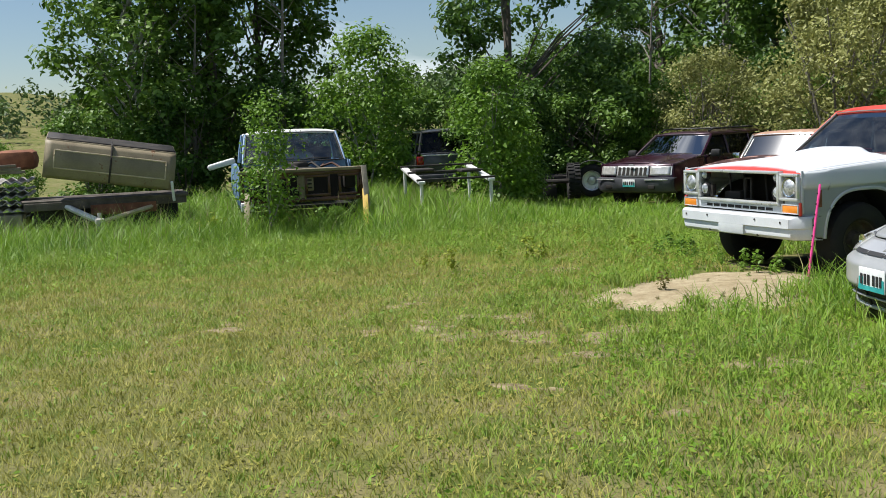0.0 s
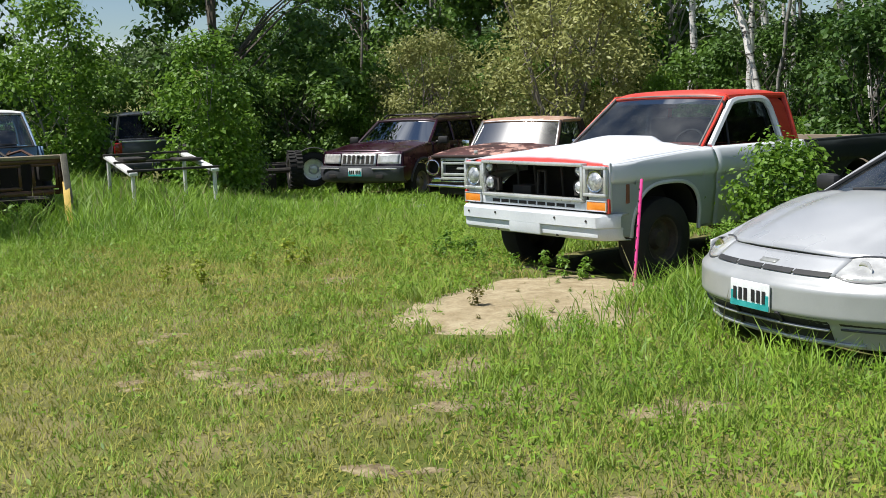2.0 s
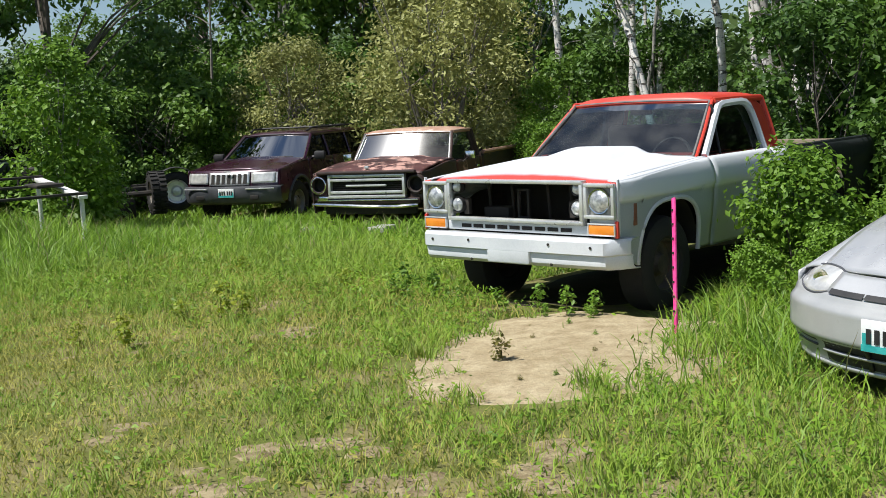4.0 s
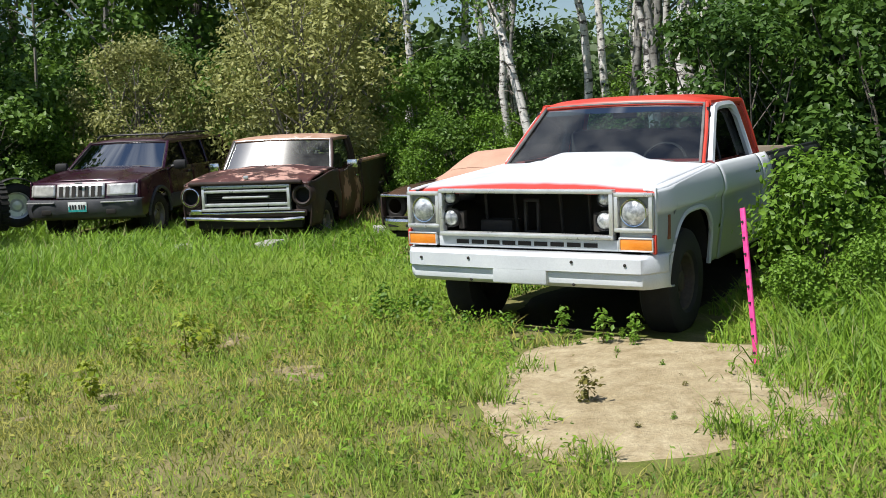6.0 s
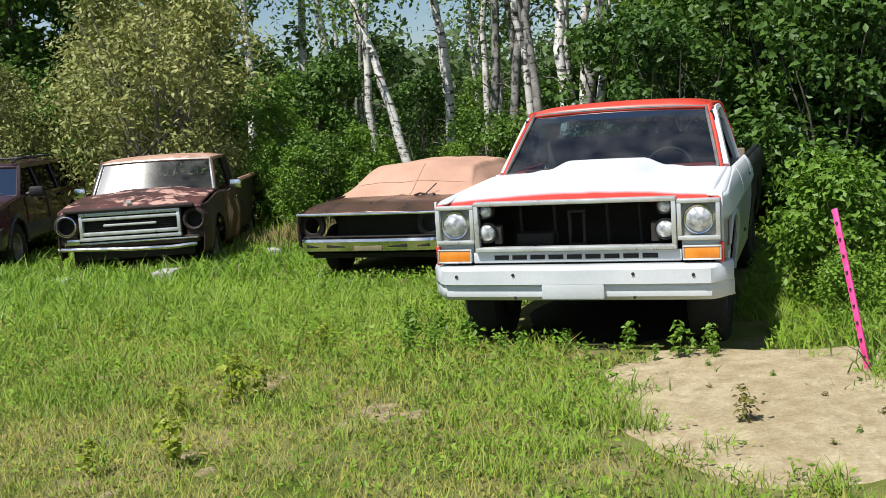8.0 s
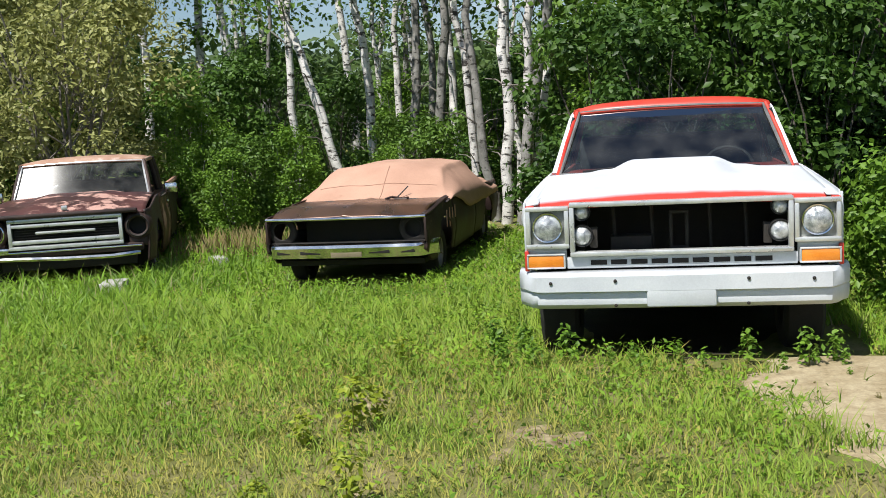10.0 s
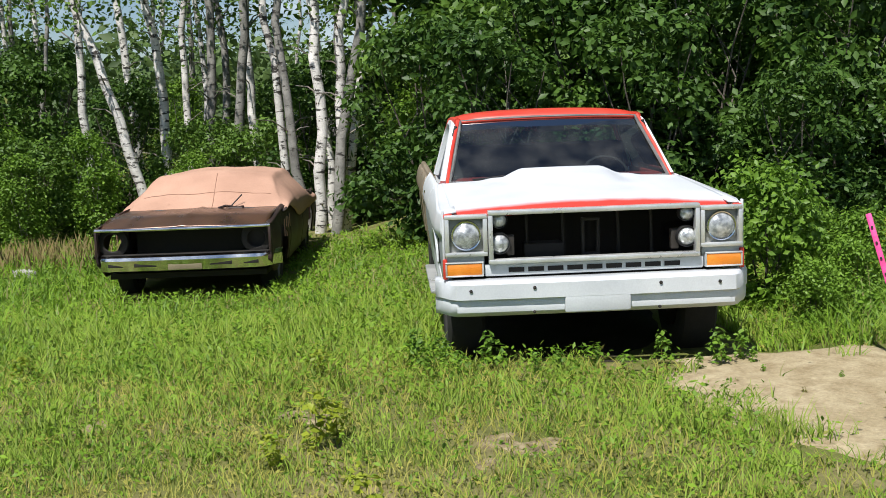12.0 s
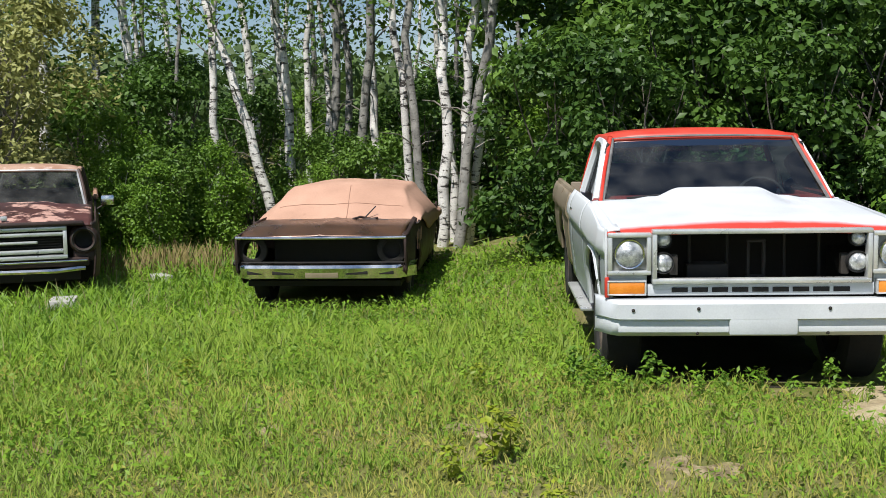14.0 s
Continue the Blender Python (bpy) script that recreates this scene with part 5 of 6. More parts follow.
    for k in range(6):
        part("grille_louvre", box((0, -0.06, 0.745 + 0.028 * k), (1.14, 0.02, 0.008), 0), DARK_STEEL, gr)
    part("valance", box((0, -0.05, 0.60), (1.70, 0.06, 0.10), 0.02), RUST_DARK, t)
    bm = rod([(0.93, -0.06, 0.55), (0.5, 0.04, 0.545), (0.0, 0.06, 0.525), (-0.5, 0.03, 0.515), (-0.80, -0.05, 0.53)], 0.026, 6)
    part("bumper", bm, CHROME, t, "bent dull metal bumper strip")
    part("lower_strip", box((0.0, 0.0, 0.615), (1.66, 0.03, 0.022), 0.006), CHROME, t)
    part("lower_crossmember", box((0, -0.15, 0.45), (1.5, 0.10, 0.12), 0.02), SHADE, t)
    cabin(t, 1.11, 1.575, -1.36, -1.69, -2.58, -2.50, 0.84, 0.76, RUST_DARK, GLASS_OLD, RUST_ROOF, [(-2.44, -2.38)], 0.05, GLASS_DUSTY, 0.03, 0.09, ALU)
    part("dashboard", box((0, -1.58, 1.05), (1.56, 0.3, 0.14), 0.04), RUST_RED, t)
    part("bench_seat", box((0, -2.30, 1.02), (1.45, 0.16, 0.55), 0.06), SEAT, t)
    part("cushion", box((0.35, -2.05, 1.02), (0.5, 0.35, 0.22), 0.08), CONCRETE, t)
    part("pale_stick", rod([(0.62, -1.47, 1.14), (0.28, -1.44, 1.28)], 0.022, 6), PLATE_WHITE, t, "pale plastic strip on the windshield")
    part("engine", box((0, -0.75, 0.70), (0.8, 0.8, 0.4), 0.05), SHADE, t)
    part("firewall", box((0, -1.36, 0.75), (1.7, 0.04, 0.6), 0), SHADE, t)
    part("bed_floor", box((0, -3.78, 0.66), (1.80, 2.3, 0.05), 0), DARK_STEEL, t)
    part("bed_front", box((0, -2.64, 0.92), (1.80, 0.04, 0.46), 0.01), RUST_ROOF, t)
    part("cab_floor", box((0, -2.0, 0.5), (1.7, 1.2, 0.06), 0), SHADE, t)
    part("tailgate", box((0, -4.94, 0.9), (1.7, 0.05, 0.46), 0.01), RUST_DARK, t)
    return t


def boxy_suv(m):
    t = thing("suv", m, "maroon sport utility vehicle with seven-slot grille", "suv")
    W = 0.90

    def fy(x, z):
        return -0.14 * (abs(x) / W) ** 3 - 0.07 * smooth01(0.6, 1.0, z)

    def patch(x0, x1, z0, z1, off, nu=10, nv=4):
        return grid(lambda u, v: (x0 + (x1 - x0) * u, fy(x0 + (x1 - x0) * u, z0 + (z1 - z0) * v) + off, z0 + (z1 - z0) * v), nu, nv)
    part("front_panel", patch(-W, W, 0.60, 0.97, 0, 20, 6), MAROON, t, "", 0.015)

    def wd(y, z):
        return W - 0.02 + 0.03 * math.sin(math.pi * smooth01(0.3, 1.1, z)) - 0.02 * smooth01(-0.4, -0.1, y)
    top = lambda y: 0.97 + 0.11 * smooth01(-0.1, -1.3, y)
    for s in (-1, 1):
        f = part("fender", side(s, -1.22, -0.14, lambda y: 0.40, top, wd, [(-0.84, 0.40, 0.42)], 0.05, 12), MAROON, t, "", 0.015)
        part("arch_flare", arch_lip(s, -0.84, 0.40, 0.41, wd, 0.06), CLADDING, f)
        for a, b in ((-2.22, -1.226), (-3.12, -2.226)):
            d = part("door", side(s, a, b, lambda y: 0.40, lambda y: 1.08, wd, (), 0.1, 12), MAROON, t, "", 0.015)
            part("door_handle", box((s * 0.925, a + 0.14, 0.98), (0.03, 0.15, 0.04), 0.01), BLACK, d)
            part("door_cladding", box((s * 0.915, (a + b) / 2, 0.56), (0.03, b - a - 0.02, 0.22), 0.01), CLADDING, d)
        part("quarter_panel", side(s, -4.45, -3.126, lambda y: 0.42, lambda y: 1.08, wd, [(-3.53, 0.40, 0.42)], 0.08, 12), MAROON, t, "", 0.015)
        for wy in (-0.84, -3.53):
            wheel(t, s * 0.78, wy, 0.36, 0.36, 0.22, 0.21, s)
        hl = part("headlight", patch(0.42 if s > 0 else -0.83, 0.83 if s > 0 else -0.42, 0.745, 0.925, 0.018, 8, 5), LAMP_CLEAR, t, "hazed rectangular headlight", 0.03)
        part("corner_lamp", patch(0.78 if s > 0 else -0.86, 0.86 if s > 0 else -0.78, 0.75, 0.92, 0.03, 3, 3), LAMP_CLEAR, hl)
        mr = part("wing_mirror", box((s * 1.03, -1.42, 1.12), (0.22, 0.10, 0.15), 0.04), BLACK, t, "black wing mirror")
        part("mirror_stalk", rod([(s * 0.88, -1.42, 1.09), (s * 0.95, -1.42, 1.10)], 0.03, 6), BLACK, mr)
        part("roof_rack_rail", rod([(s * 0.58, -1.85, 1.55), (s * 0.60, -2.0, 1.60), (s * 0.60, -3.8, 1.60), (s * 0.58, -4.0, 1.55)], 0.02, 6), BLACK, t)
    for y in (-2.3, -3.4):
        part("roof_rack_bar", rod([(-0.6, y, 1.605), (0.6, y, 1.605)], 0.016, 6), BLACK, t)

    def hood(u, v):
        x = (2 * u - 1) * 0.86
        y = fy(x, 0.97) - 1.15 * v
        z = 0.965 + 0.125 * smooth01(-0.2, 1.0, v) - 0.012 + 0.03 * (1 - (x / 0.86) ** 2) + 0.022 * smooth01(0.50, 0.40, abs(x)) - 0.03 * (1 - v) ** 8
        return (x, y, z)
    part("hood", grid(hood, 32, 20), MAROON, t, "maroon hood with faded patches", 0.015)
    g = part("grille", patch(-0.385, 0.385, 0.72, 0.935, 0.022, 16, 4), ALU, t, "bright seven-slot grille", 0.02)
    for k in range(7):
        x = (k - 3) * 0.104
        part("grille_slot", patch(x - 0.031, x + 0.031, 0.742, 0.912, 0.040, 3, 3), SHADE, g)
    part("badge", box((0, 0.02, 0.955), (0.12, 0.02, 0.02), 0.004), ALU, t)

    def bump(u, v):
        x = (2 * u - 1) * 0.93
        prof = [(0.0, 0.70), (0.09, 0.69), (0.10, 0.66), (0.10, 0.53), (0.06, 0.44), (-0.02, 0.40)]
        k = v * 5
        i = min(4, int(k))
        a, b = prof[i], prof[i + 1]
        return (x, a[0] + (b[0] - a[0]) * (k - i) - 0.20 * (abs(x) / 0.93) ** 4, a[1] + (b[1] - a[1]) * (k - i))
    b = part("bumper", grid(bump, 26, 5), CLADDING, t, "grey plastic bumper", 0.015)
    for s in (-1, 1):
        part("bumper_strip", box((s * 0.62, 0.07, 0.665), (0.50, 0.03, 0.02), 0.005, None, Matrix.Rotation(-s * 0.16, 4, "Z")), ALU, b)
        part("fog_lamp", box((s * 0.52, 0.09, 0.52), (0.16, 0.02, 0.08), 0.01), SHADE, b)
    plate(t, 0, 0.115, 0.60, 0.30, 0.15)
    cabin(t, 1.085, 1.525, -1.24, -1.80, -4.36, -4.10, 0.82, 0.68, MAROON, GLASS_DARK, MAROON, [(-2.22, -2.25), (-3.12, -3.15)], 0.055, GLASS_DARK, 0.03, 0.08, BLACK)
    part("dashboard", box((0, -1.5, 1.03), (1.5, 0.4, 0.12), 0.04), SEAT, t)
    steering(t, -0.38, -1.72, 1.10, BLACK)
    seats(t, -2.1, 0.85, 0.7, SEAT)
    part("floor_pan", box((0, -2.4, 0.42), (1.6, 3.8, 0.06), 0), SHADE, t)
    part("engine", box((0, -0.65, 0.72), (1.3, 0.8, 0.35), 0.03), SHADE, t)
    part("tailgate", box((0, -4.43, 0.75), (1.6, 0.05, 0.66), 0.02), MAROON, t)
    wiper(t, (0.5, -1.21, 1.11), (-0.02, -1.17, 1.13), BLACK)
    wiper(t, (-0.1, -1.18, 1.11), (-0.6, -1.22, 1.12), BLACK)
    return t


def stripped_pickup(m):
    t = thing("stripped_pickup", m, "stripped blue pickup without hood or grille", "pickup truck")

    def wd(y, z):
        return 0.96 + 0.03 * math.sin(math.pi * smooth01(0.3, 1.1, z))
    for s in (-1, 1):
        if s > 0:
            f = part("fender", side(s, -1.45, -0.05, lambda y: 0.42, lambda y: 1.02 + 0.08 * smooth01(0, -1.2, y), wd, [(-0.85, 0.42, 0.43)], 0.06, 12), BLUE, t, "dented faded blue fender", 0.02)
            part("arch_lip", arch_lip(s, -0.85, 0.42, 0.43, wd), BLUE, f)
        else:
            part("inner_fender", box((s * 0.78, -0.8, 0.82), (0.20, 1.2, 0.30), 0.05), SHADE, t)
        part("door", side(s, -2.6, -1.46, lambda y: 0.38, lambda y: 1.10, wd, (), 0.1, 10), BLUE, t, "", 0.02)
        part("bed_side", side(s, -4.95, -2.66, lambda y: 0.42, lambda y: 1.08, wd, [(-3.9, 0.42, 0.43)], 0.1, 10), BLUE, t, "", 0.03)
        for wy in (-0.85, -3.9):
            wheel(t, s * 0.82, wy, 0.36, 0.36, 0.22, 0.2, s)
    part("core_support", frame_ring(-0.97, 0.97, 0.50, 0.98, -0.03, 0.06, 0.10), BROWN, t, "rusty tan radiator support")
    cs = part("support_panel", box((0.0, -0.05, 0.72), (0.10, 0.06, 0.42), 0.01), OLIVE, t)
    for x, w in ((0.52, 0.62), (-0.24, 0.40), (-0.74, 0.34)):
        part("support_opening", frame_ring(x - w / 2, x + w / 2, 0.58, 0.92, -0.02, 0.04, 0.05), BROWN, t)
    part("vent_slots", box((-0.05, -0.06, 0.78), (0.26, 0.05, 0.22), 0.01), OLIVE, t)
    for k in range(3):
        part("vent_slot", box((-0.05, -0.03, 0.72 + 0.06 * k), (0.20, 0.012, 0.025), 0), SHADE, cs)
    part("top_bar", box((0.0, -0.02, 1.0), (1.98, 0.20, 0.05), 0.015), OLIVE, t, "tan top rail with rust")
    # Backing and engine coloured near-black to paint the open bay's shade.
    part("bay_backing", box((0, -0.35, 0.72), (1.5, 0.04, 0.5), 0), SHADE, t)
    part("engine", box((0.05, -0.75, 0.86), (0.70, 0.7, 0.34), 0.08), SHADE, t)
    part("air_cleaner", revolve([(0.001, 0.09), (0.16, 0.08), (0.18, 0.05), (0.18, 0.0), (0.001, 0.0)], (0.0, -0.75, 1.03), "Z", 20), DARK_STEEL, t)
    for k in range(5):
        x = -0.7 + 0.33 * k
        part("hose", rod([(x, -0.45, 0.98), (x + 0.14, -0.65, 1.08 + 0.02 * (k % 2)), (x + 0.3, -0.9, 1.02), (x + 0.22, -1.2, 1.05)], 0.02, 6), BROWN if k % 3 == 0 else DARK_STEEL, t)
    part("bumper_bracket", box((0.88, 0.06, 0.47), (0.20, 0.12, 0.14), 0.02), PLATE_WHITE, t, "white bumper end")
    part("lower_shadow_pan", box((0, -0.6, 0.42), (1.6, 1.0, 0.05), 0), SHADE, t)
    cabin(t, 1.11, 1.62, -1.42, -1.90, -2.72, -2.66, 0.86, 0.78, BLUE, GLASS, WHITE_PIPE, [(-2.6, -2.55)], 0.05, GLASS, 0.03, 0.07, BLACK)
    part("dashboard", box((0, -1.6, 1.04), (1.6, 0.35, 0.14), 0.04), BLUE, t)
    part("bench_seat", box((0, -2.5, 1.08), (1.5, 0.2, 0.5), 0.06), SEAT, t)
    part("white_bag", box((-0.1, -2.1, 1.12), (0.6, 0.35, 0.28), 0.12), CONCRETE, t)
    wiper(t, (-0.1, -1.38, 1.14), (-0.6, -1.42, 1.15), BLACK)
    wiper(t, (0.5, -1.42, 1.14), (0.0, -1.38, 1.16), BLACK)
    part("firewall", box((0, -1.43, 0.8), (1.75, 0.04, 0.6), 0), BLUE, t)
    part("cab_floor", box((0, -2.1, 0.5), (1.7, 1.2, 0.06), 0), SHADE, t)
    part("bed_floor", box((0, -3.8, 0.66), (1.8, 2.2, 0.05), 0), DARK_STEEL, t)
    part("loose_panel", box((1.22, -1.1, 1.13), (0.46, 0.35, 0.09), 0.03, None, Matrix.Rotation(0.25, 4, "Y")), PLATE_WHITE, t, "loose white body panel")
    return t


def rear_suv(m):
    """Its tail looks along +y."""
    t = thing("parked_suv", m, "dark grey sport utility vehicle half hidden by shrubs", "suv")
    wd = lambda y, z: 0.86 + 0.03 * math.sin(math.pi * smooth01(0.3, 1.1, z))
    for s in (-1, 1):
        part("body_side", side(s, -4.1, -0.03, lambda y: 0.42, lambda y: 1.06, wd, [(-0.95, 0.40, 0.4), (-3.4, 0.4, 0.4)], 0.1, 10), GREY_SUV, t, "", 0.02)
        part("tail_light", box((s * 0.78, 0.0, 0.90), (0.16, 0.06, 0.22), 0.015), TAIL_RED, t, "red tail light")
        for wy in (-0.95, -3.4):
            wheel(t, s * 0.76, wy, 0.34, 0.34, 0.22, 0.2, s)
    part("tailgate", box((0, -0.02, 0.78), (1.52, 0.06, 0.62), 0.03), GREY_SUV, t)
    part("bumper", box((0, 0.05, 0.50), (1.72, 0.16, 0.18), 0.03), CLADDING, t)
    part("bright_strip", box((0, 0.022, 1.03), (1.5, 0.02, 0.03), 0.005), ALU, t)
    cabin(t, 1.07, 1.60, -0.04, -0.18, -3.1, -2.6, 0.80, 0.70, GREY_SUV, GLASS_DARK, GREY_SUV, [(-0.9, -0.9), (-1.8, -1.8)], 0.06, GLASS_DARK, 0.03, 0.03, BLACK)
    part("front_end", box((0, -3.9, 0.85), (1.66, 1.3, 0.42), 0.08), GREY_SUV, t)
    part("floor_pan", box((0, -2.0, 0.45), (1.5, 3.6, 0.06), 0), SHADE, t)
    return t


# ---- the parked things, placed ----
def rest(x, y, yaw, z):
    return pose(x, y, z, 0, 0, yaw)


square_body_pickup(rest(6.19, 9.93, 94.6, -0.045))
compact_sedan(rest(5.16, 6.34, 81.0, -0.05))
tarped_coupe(rest(10.80, 13.84, 93.0, -0.34))
old_square_pickup(rest(11.20, 17.68, 114.8, -0.56) @ Matrix.Diagonal((1.09, 1.09, 1.09, 1)))
boxy_suv(rest(10.60, 20.78, 116.0, -0.43) @ Matrix.Diagonal((1.06, 1.06, 1.06, 1)))
stripped_pickup(rest(2.94, 17.05, 175.0, -0.02))
rear_suv(rest(7.75, 24.2, 170.0, -0.12))


def pipe_rack(m):
    t = thing("pipe_rack", m, "white pipe truck rack standing on four legs", "rack")
    for x, y, z in ((-0.6, 0, 0.72), (0.6, 0, 0.72), (-0.6, -1.7, 0.90), (0.6, -1.7, 0.90)):
        part("leg", rod([(x, y, -0.1), (x, y, z)], 0.030, 10), WHITE_PIPE, t)
    for x in (-0.6, 0.6):
        part("side_rail", box((x, -0.85, 0.82), (0.12, 1.85, 0.05), 0.01, None, Matrix.Rotation(-0.105, 4, "X")), WHITE_PIPE, t)
    for y, z in ((0.0, 0.77), (-1.7, 0.945), (-0.9, 0.86)):
        part("cross_bar", box((0, y, z), (1.35, 0.08, 0.035), 0.008), DARK_STEEL, t)
    for x, y, z in ((0.40, -1.0, 0.90), (-0.38, -0.75, 0.87)):
        part("seat_pad", box((x, y, z), (0.36, 0.55, 0.05), 0.02), DARK_STEEL, t)
    return t


pipe_rack(rest(5.62, 17.45, 174, -0.08))


def pink_post(m):
    t = thing("fence_post", m, "pink painted steel post leaning in the grass", "post")
    part("stake", box((0, 0, 0.47), (0.034, 0.016, 1.08), 0.004), PINK, t)
    for k in range(9):
        part("stud", box((0.0, -0.013, 0.14 + 0.098 * k), (0.012, 0.012, 0.014), 0.002), DARK_STEEL, t)
    return t


pink_post(Matrix.Translation((5.80, 8.10, -0.04)) @ Vector((0.30, 0.20, 0.98)).to_track_quat("Z", "X").to_matrix().to_4x4() @ pose(0, 0, 0, 0, 0, 35))


def box_trailer(m):
    """A wooden deck on a low frame with a drawbar towards +y."""
    t = thing("flat_trailer", m, "low trailer with weathered grey plank deck", "trailer")
    for k in range(7):
        part("plank", box((0.0, 0.0 - 0.21 * k, 0.50 + 0.004 * (k % 3)), (2.5 + 0.05 * (k % 2), 0.19, 0.04), 0.006, None, Matrix.Rotation(0.02 * (k % 3 - 1), 4, "Z")), WOOD_DARK, t)
    part("side_beam", box((0, 0.06, 0.43), (2.45, 0.07, 0.12), 0.01), WOOD_DARK, t)
    part("frame_beam", box((0, -1.3, 0.40), (2.4, 0.08, 0.12), 0.01), DARK_STEEL, t)
    part("rust_panel", box((-0.25, 0.10, 0.34), (1.0, 0.04, 0.16), 0.01), RUSTY, t)
    part("drawbar", rod([(0.62, 0.05, 0.42), (0.12, 0.60, 0.18)], 0.045, 6), WHITE_PIPE, t)
    part("drawbar", rod([(-0.75, 0.05, 0.36), (0.12, 0.62, 0.18)], 0.035, 6), WOOD_PALE, t)
    # Added near-black block that fills the space under the planks with shade.
    part("deck_shade_box", box((0, -0.75, 0.22), (2.2, 1.3, 0.36), 0.03), SHADE, t, "dark box added as shade below the deck")
    part("coupler", box((0.13, 0.66, 0.14), (0.14, 0.24, 0.20), 0.03), CONCRETE, t)
    part("jack", rod([(0.13, 0.62, 0.0), (0.13, 0.62, 0.32)], 0.03, 8), CONCRETE, t)
    for s in (-1, 1):
        wheel(t, s * 1.02, -0.7, 0.16, 0.34, 0.17, 0.19, s)
    return t


box_trailer(rest(-0.03, 17.95, 181, 0.17))


def pickup_box(m):
    """A steel cargo box lying on its side; its long panel looks along +y."""
    t = thing("pickup_box", m, "olive tan pickup box lying on its side", "pickup box")

    def f(u, v):
        x = (2 * u - 1) * 1.12
        a = v * 1.0
        return (x, 0.22 - 0.16 * a * a + 0.05 * math.sin(math.pi * a), 0.02 + 0.60 * a)
    out = Vector((0, 0.014, 0.002))
    p = part("side_panel", grid(f, 20, 10), OLIVE, t, "olive tan side panel", 0.025)
    part("panel_rib", rod([Vector(f(0.07 + 0.86 * k / 10, 0.78)) + out for k in range(11)], 0.013, 6), WOOD_PALE, p, "pale worn rib")
    part("panel_rib", rod([Vector(f(0.07 + 0.86 * k / 10, 0.30)) + out for k in range(11)], 0.013, 6), WOOD_PALE, p, "pale worn rib")
    for u in (0.07, 0.93):
        part("panel_rib", rod([Vector(f(u, 0.30 + 0.48 * k / 6)) + out for k in range(7)], 0.013, 6), WOOD_PALE, p, "pale worn rib")
    part("strap", rod([Vector(f(0.50, k / 8)) + Vector((0, 0.02, 0.02)) for k in range(9)] + [(0.0, -0.4, 0.62)], 0.018, 6), DARK_STEEL, t, "dark binding strap")
    part("top_rail", rod([Vector(f(k / 10, 1.0)) + Vector((0, -0.02, 0.0)) for k in range(11)], 0.025, 6), OLIVE, t, "rolled top edge")
    part("floor_panel", grid(lambda u, v: ((2 * u - 1) * 1.12, -0.12 - 0.75 * v, 0.62 - 0.03 * v), 8, 6), DARK_STEEL, t, "", 0.03)
    for s in (-1, 1):
        bm = bmesh.new()
        outline = [f(0.5, k / 8)[1:] for k in range(9)] + [(-0.85, 0.60), (-0.85, 0.02)]
        bm.faces.new([bm.verts.new((s * 1.12, y, z)) for y, z in outline])
        part("end_panel", bm, OLIVE, t, "", 0.03)
    part("pale_flange", box((-1.13, 0.26, 0.02), (0.05, 0.10, 0.34), 0.01, None, Matrix.Rotation(0.25, 4, "Y")), WHITE_PIPE, t)
    return t


pickup_box(Matrix.Translation((0.02, 17.85, 0.93)) @ pose(0, 0, 0, -10, -9.5, 181) @ Matrix.Diagonal((0.86, 0.92, 0.92, 1)))


def scrap_stack(m):
    t = thing("scrap_stack", m, "stack of corrugated sheets and old boards", "scrap pile")
    for k in range(6):
        part("corrugated_sheet", grid(lambda u, v, k=k: (-0.5 + 1.0 * u, -0.3 - 0.8 * v, 0.30 + 0.075 * k + 0.016 * math.sin(u * 40) + 0.03 * v * (k % 2)), 40, 4), CONCRETE, t, "", 0.008)
    part("crate", box((0.1, -0.6, 0.12), (1.0, 0.9, 0.42), 0.02), WOOD_GREY, t)
    for k in range(3):
        part("board", box((0.2 + 0.05 * k, -0.4 + 0.1 * k, 0.79 + 0.035 * k), (1.3, 0.16, 0.03), 0.004, None, Matrix.Rotation(0.15 * k, 4, "Z")), WOOD_GREY, t)
    part("old_tarp", box((-0.3, -0.8, 0.92), (0.6, 0.5, 0.22), 0.09), RUSTY, t)
    return t


scrap_stack(rest(-1.72, 18.1, 175, 0.0) @ Matrix.Diagonal((1, 1, 1.45, 1)))


def leaning_plank(m, material, label, L, wide=0.085):
    t = thing("plank", m, label, "plank")
    part("board", box((0, 0, L / 2), (wide, 0.035, L), 0.006), material, t)
    return t


leaning_plank(Matrix.Translation((3.78, 16.35, -0.05)) @ Vector((0.13, 0.55, 0.80)).to_track_quat("Z", "Y").to_matrix().to_4x4(), YELLOW, "yellow painted plank leaning on the stripped pickup", 0.85)
leaning_plank(Matrix.Translation((3.90, 16.6, -0.05)) @ Vector((0.0, 0.25, 0.95)).to_track_quat("Z", "Y").to_matrix().to_4x4(), WOOD_GREY, "weathered grey plank leaning on the stripped pickup", 1.1)
leaning_plank(Matrix.Translation((1.98, 16.75, -0.05)) @ Vector((0.1, 0.25, 0.95)).to_track_quat("Z", "Y").to_matrix().to_4x4(), WOOD_PALE, "pale plank leaning on the stripped pickup", 0.75)


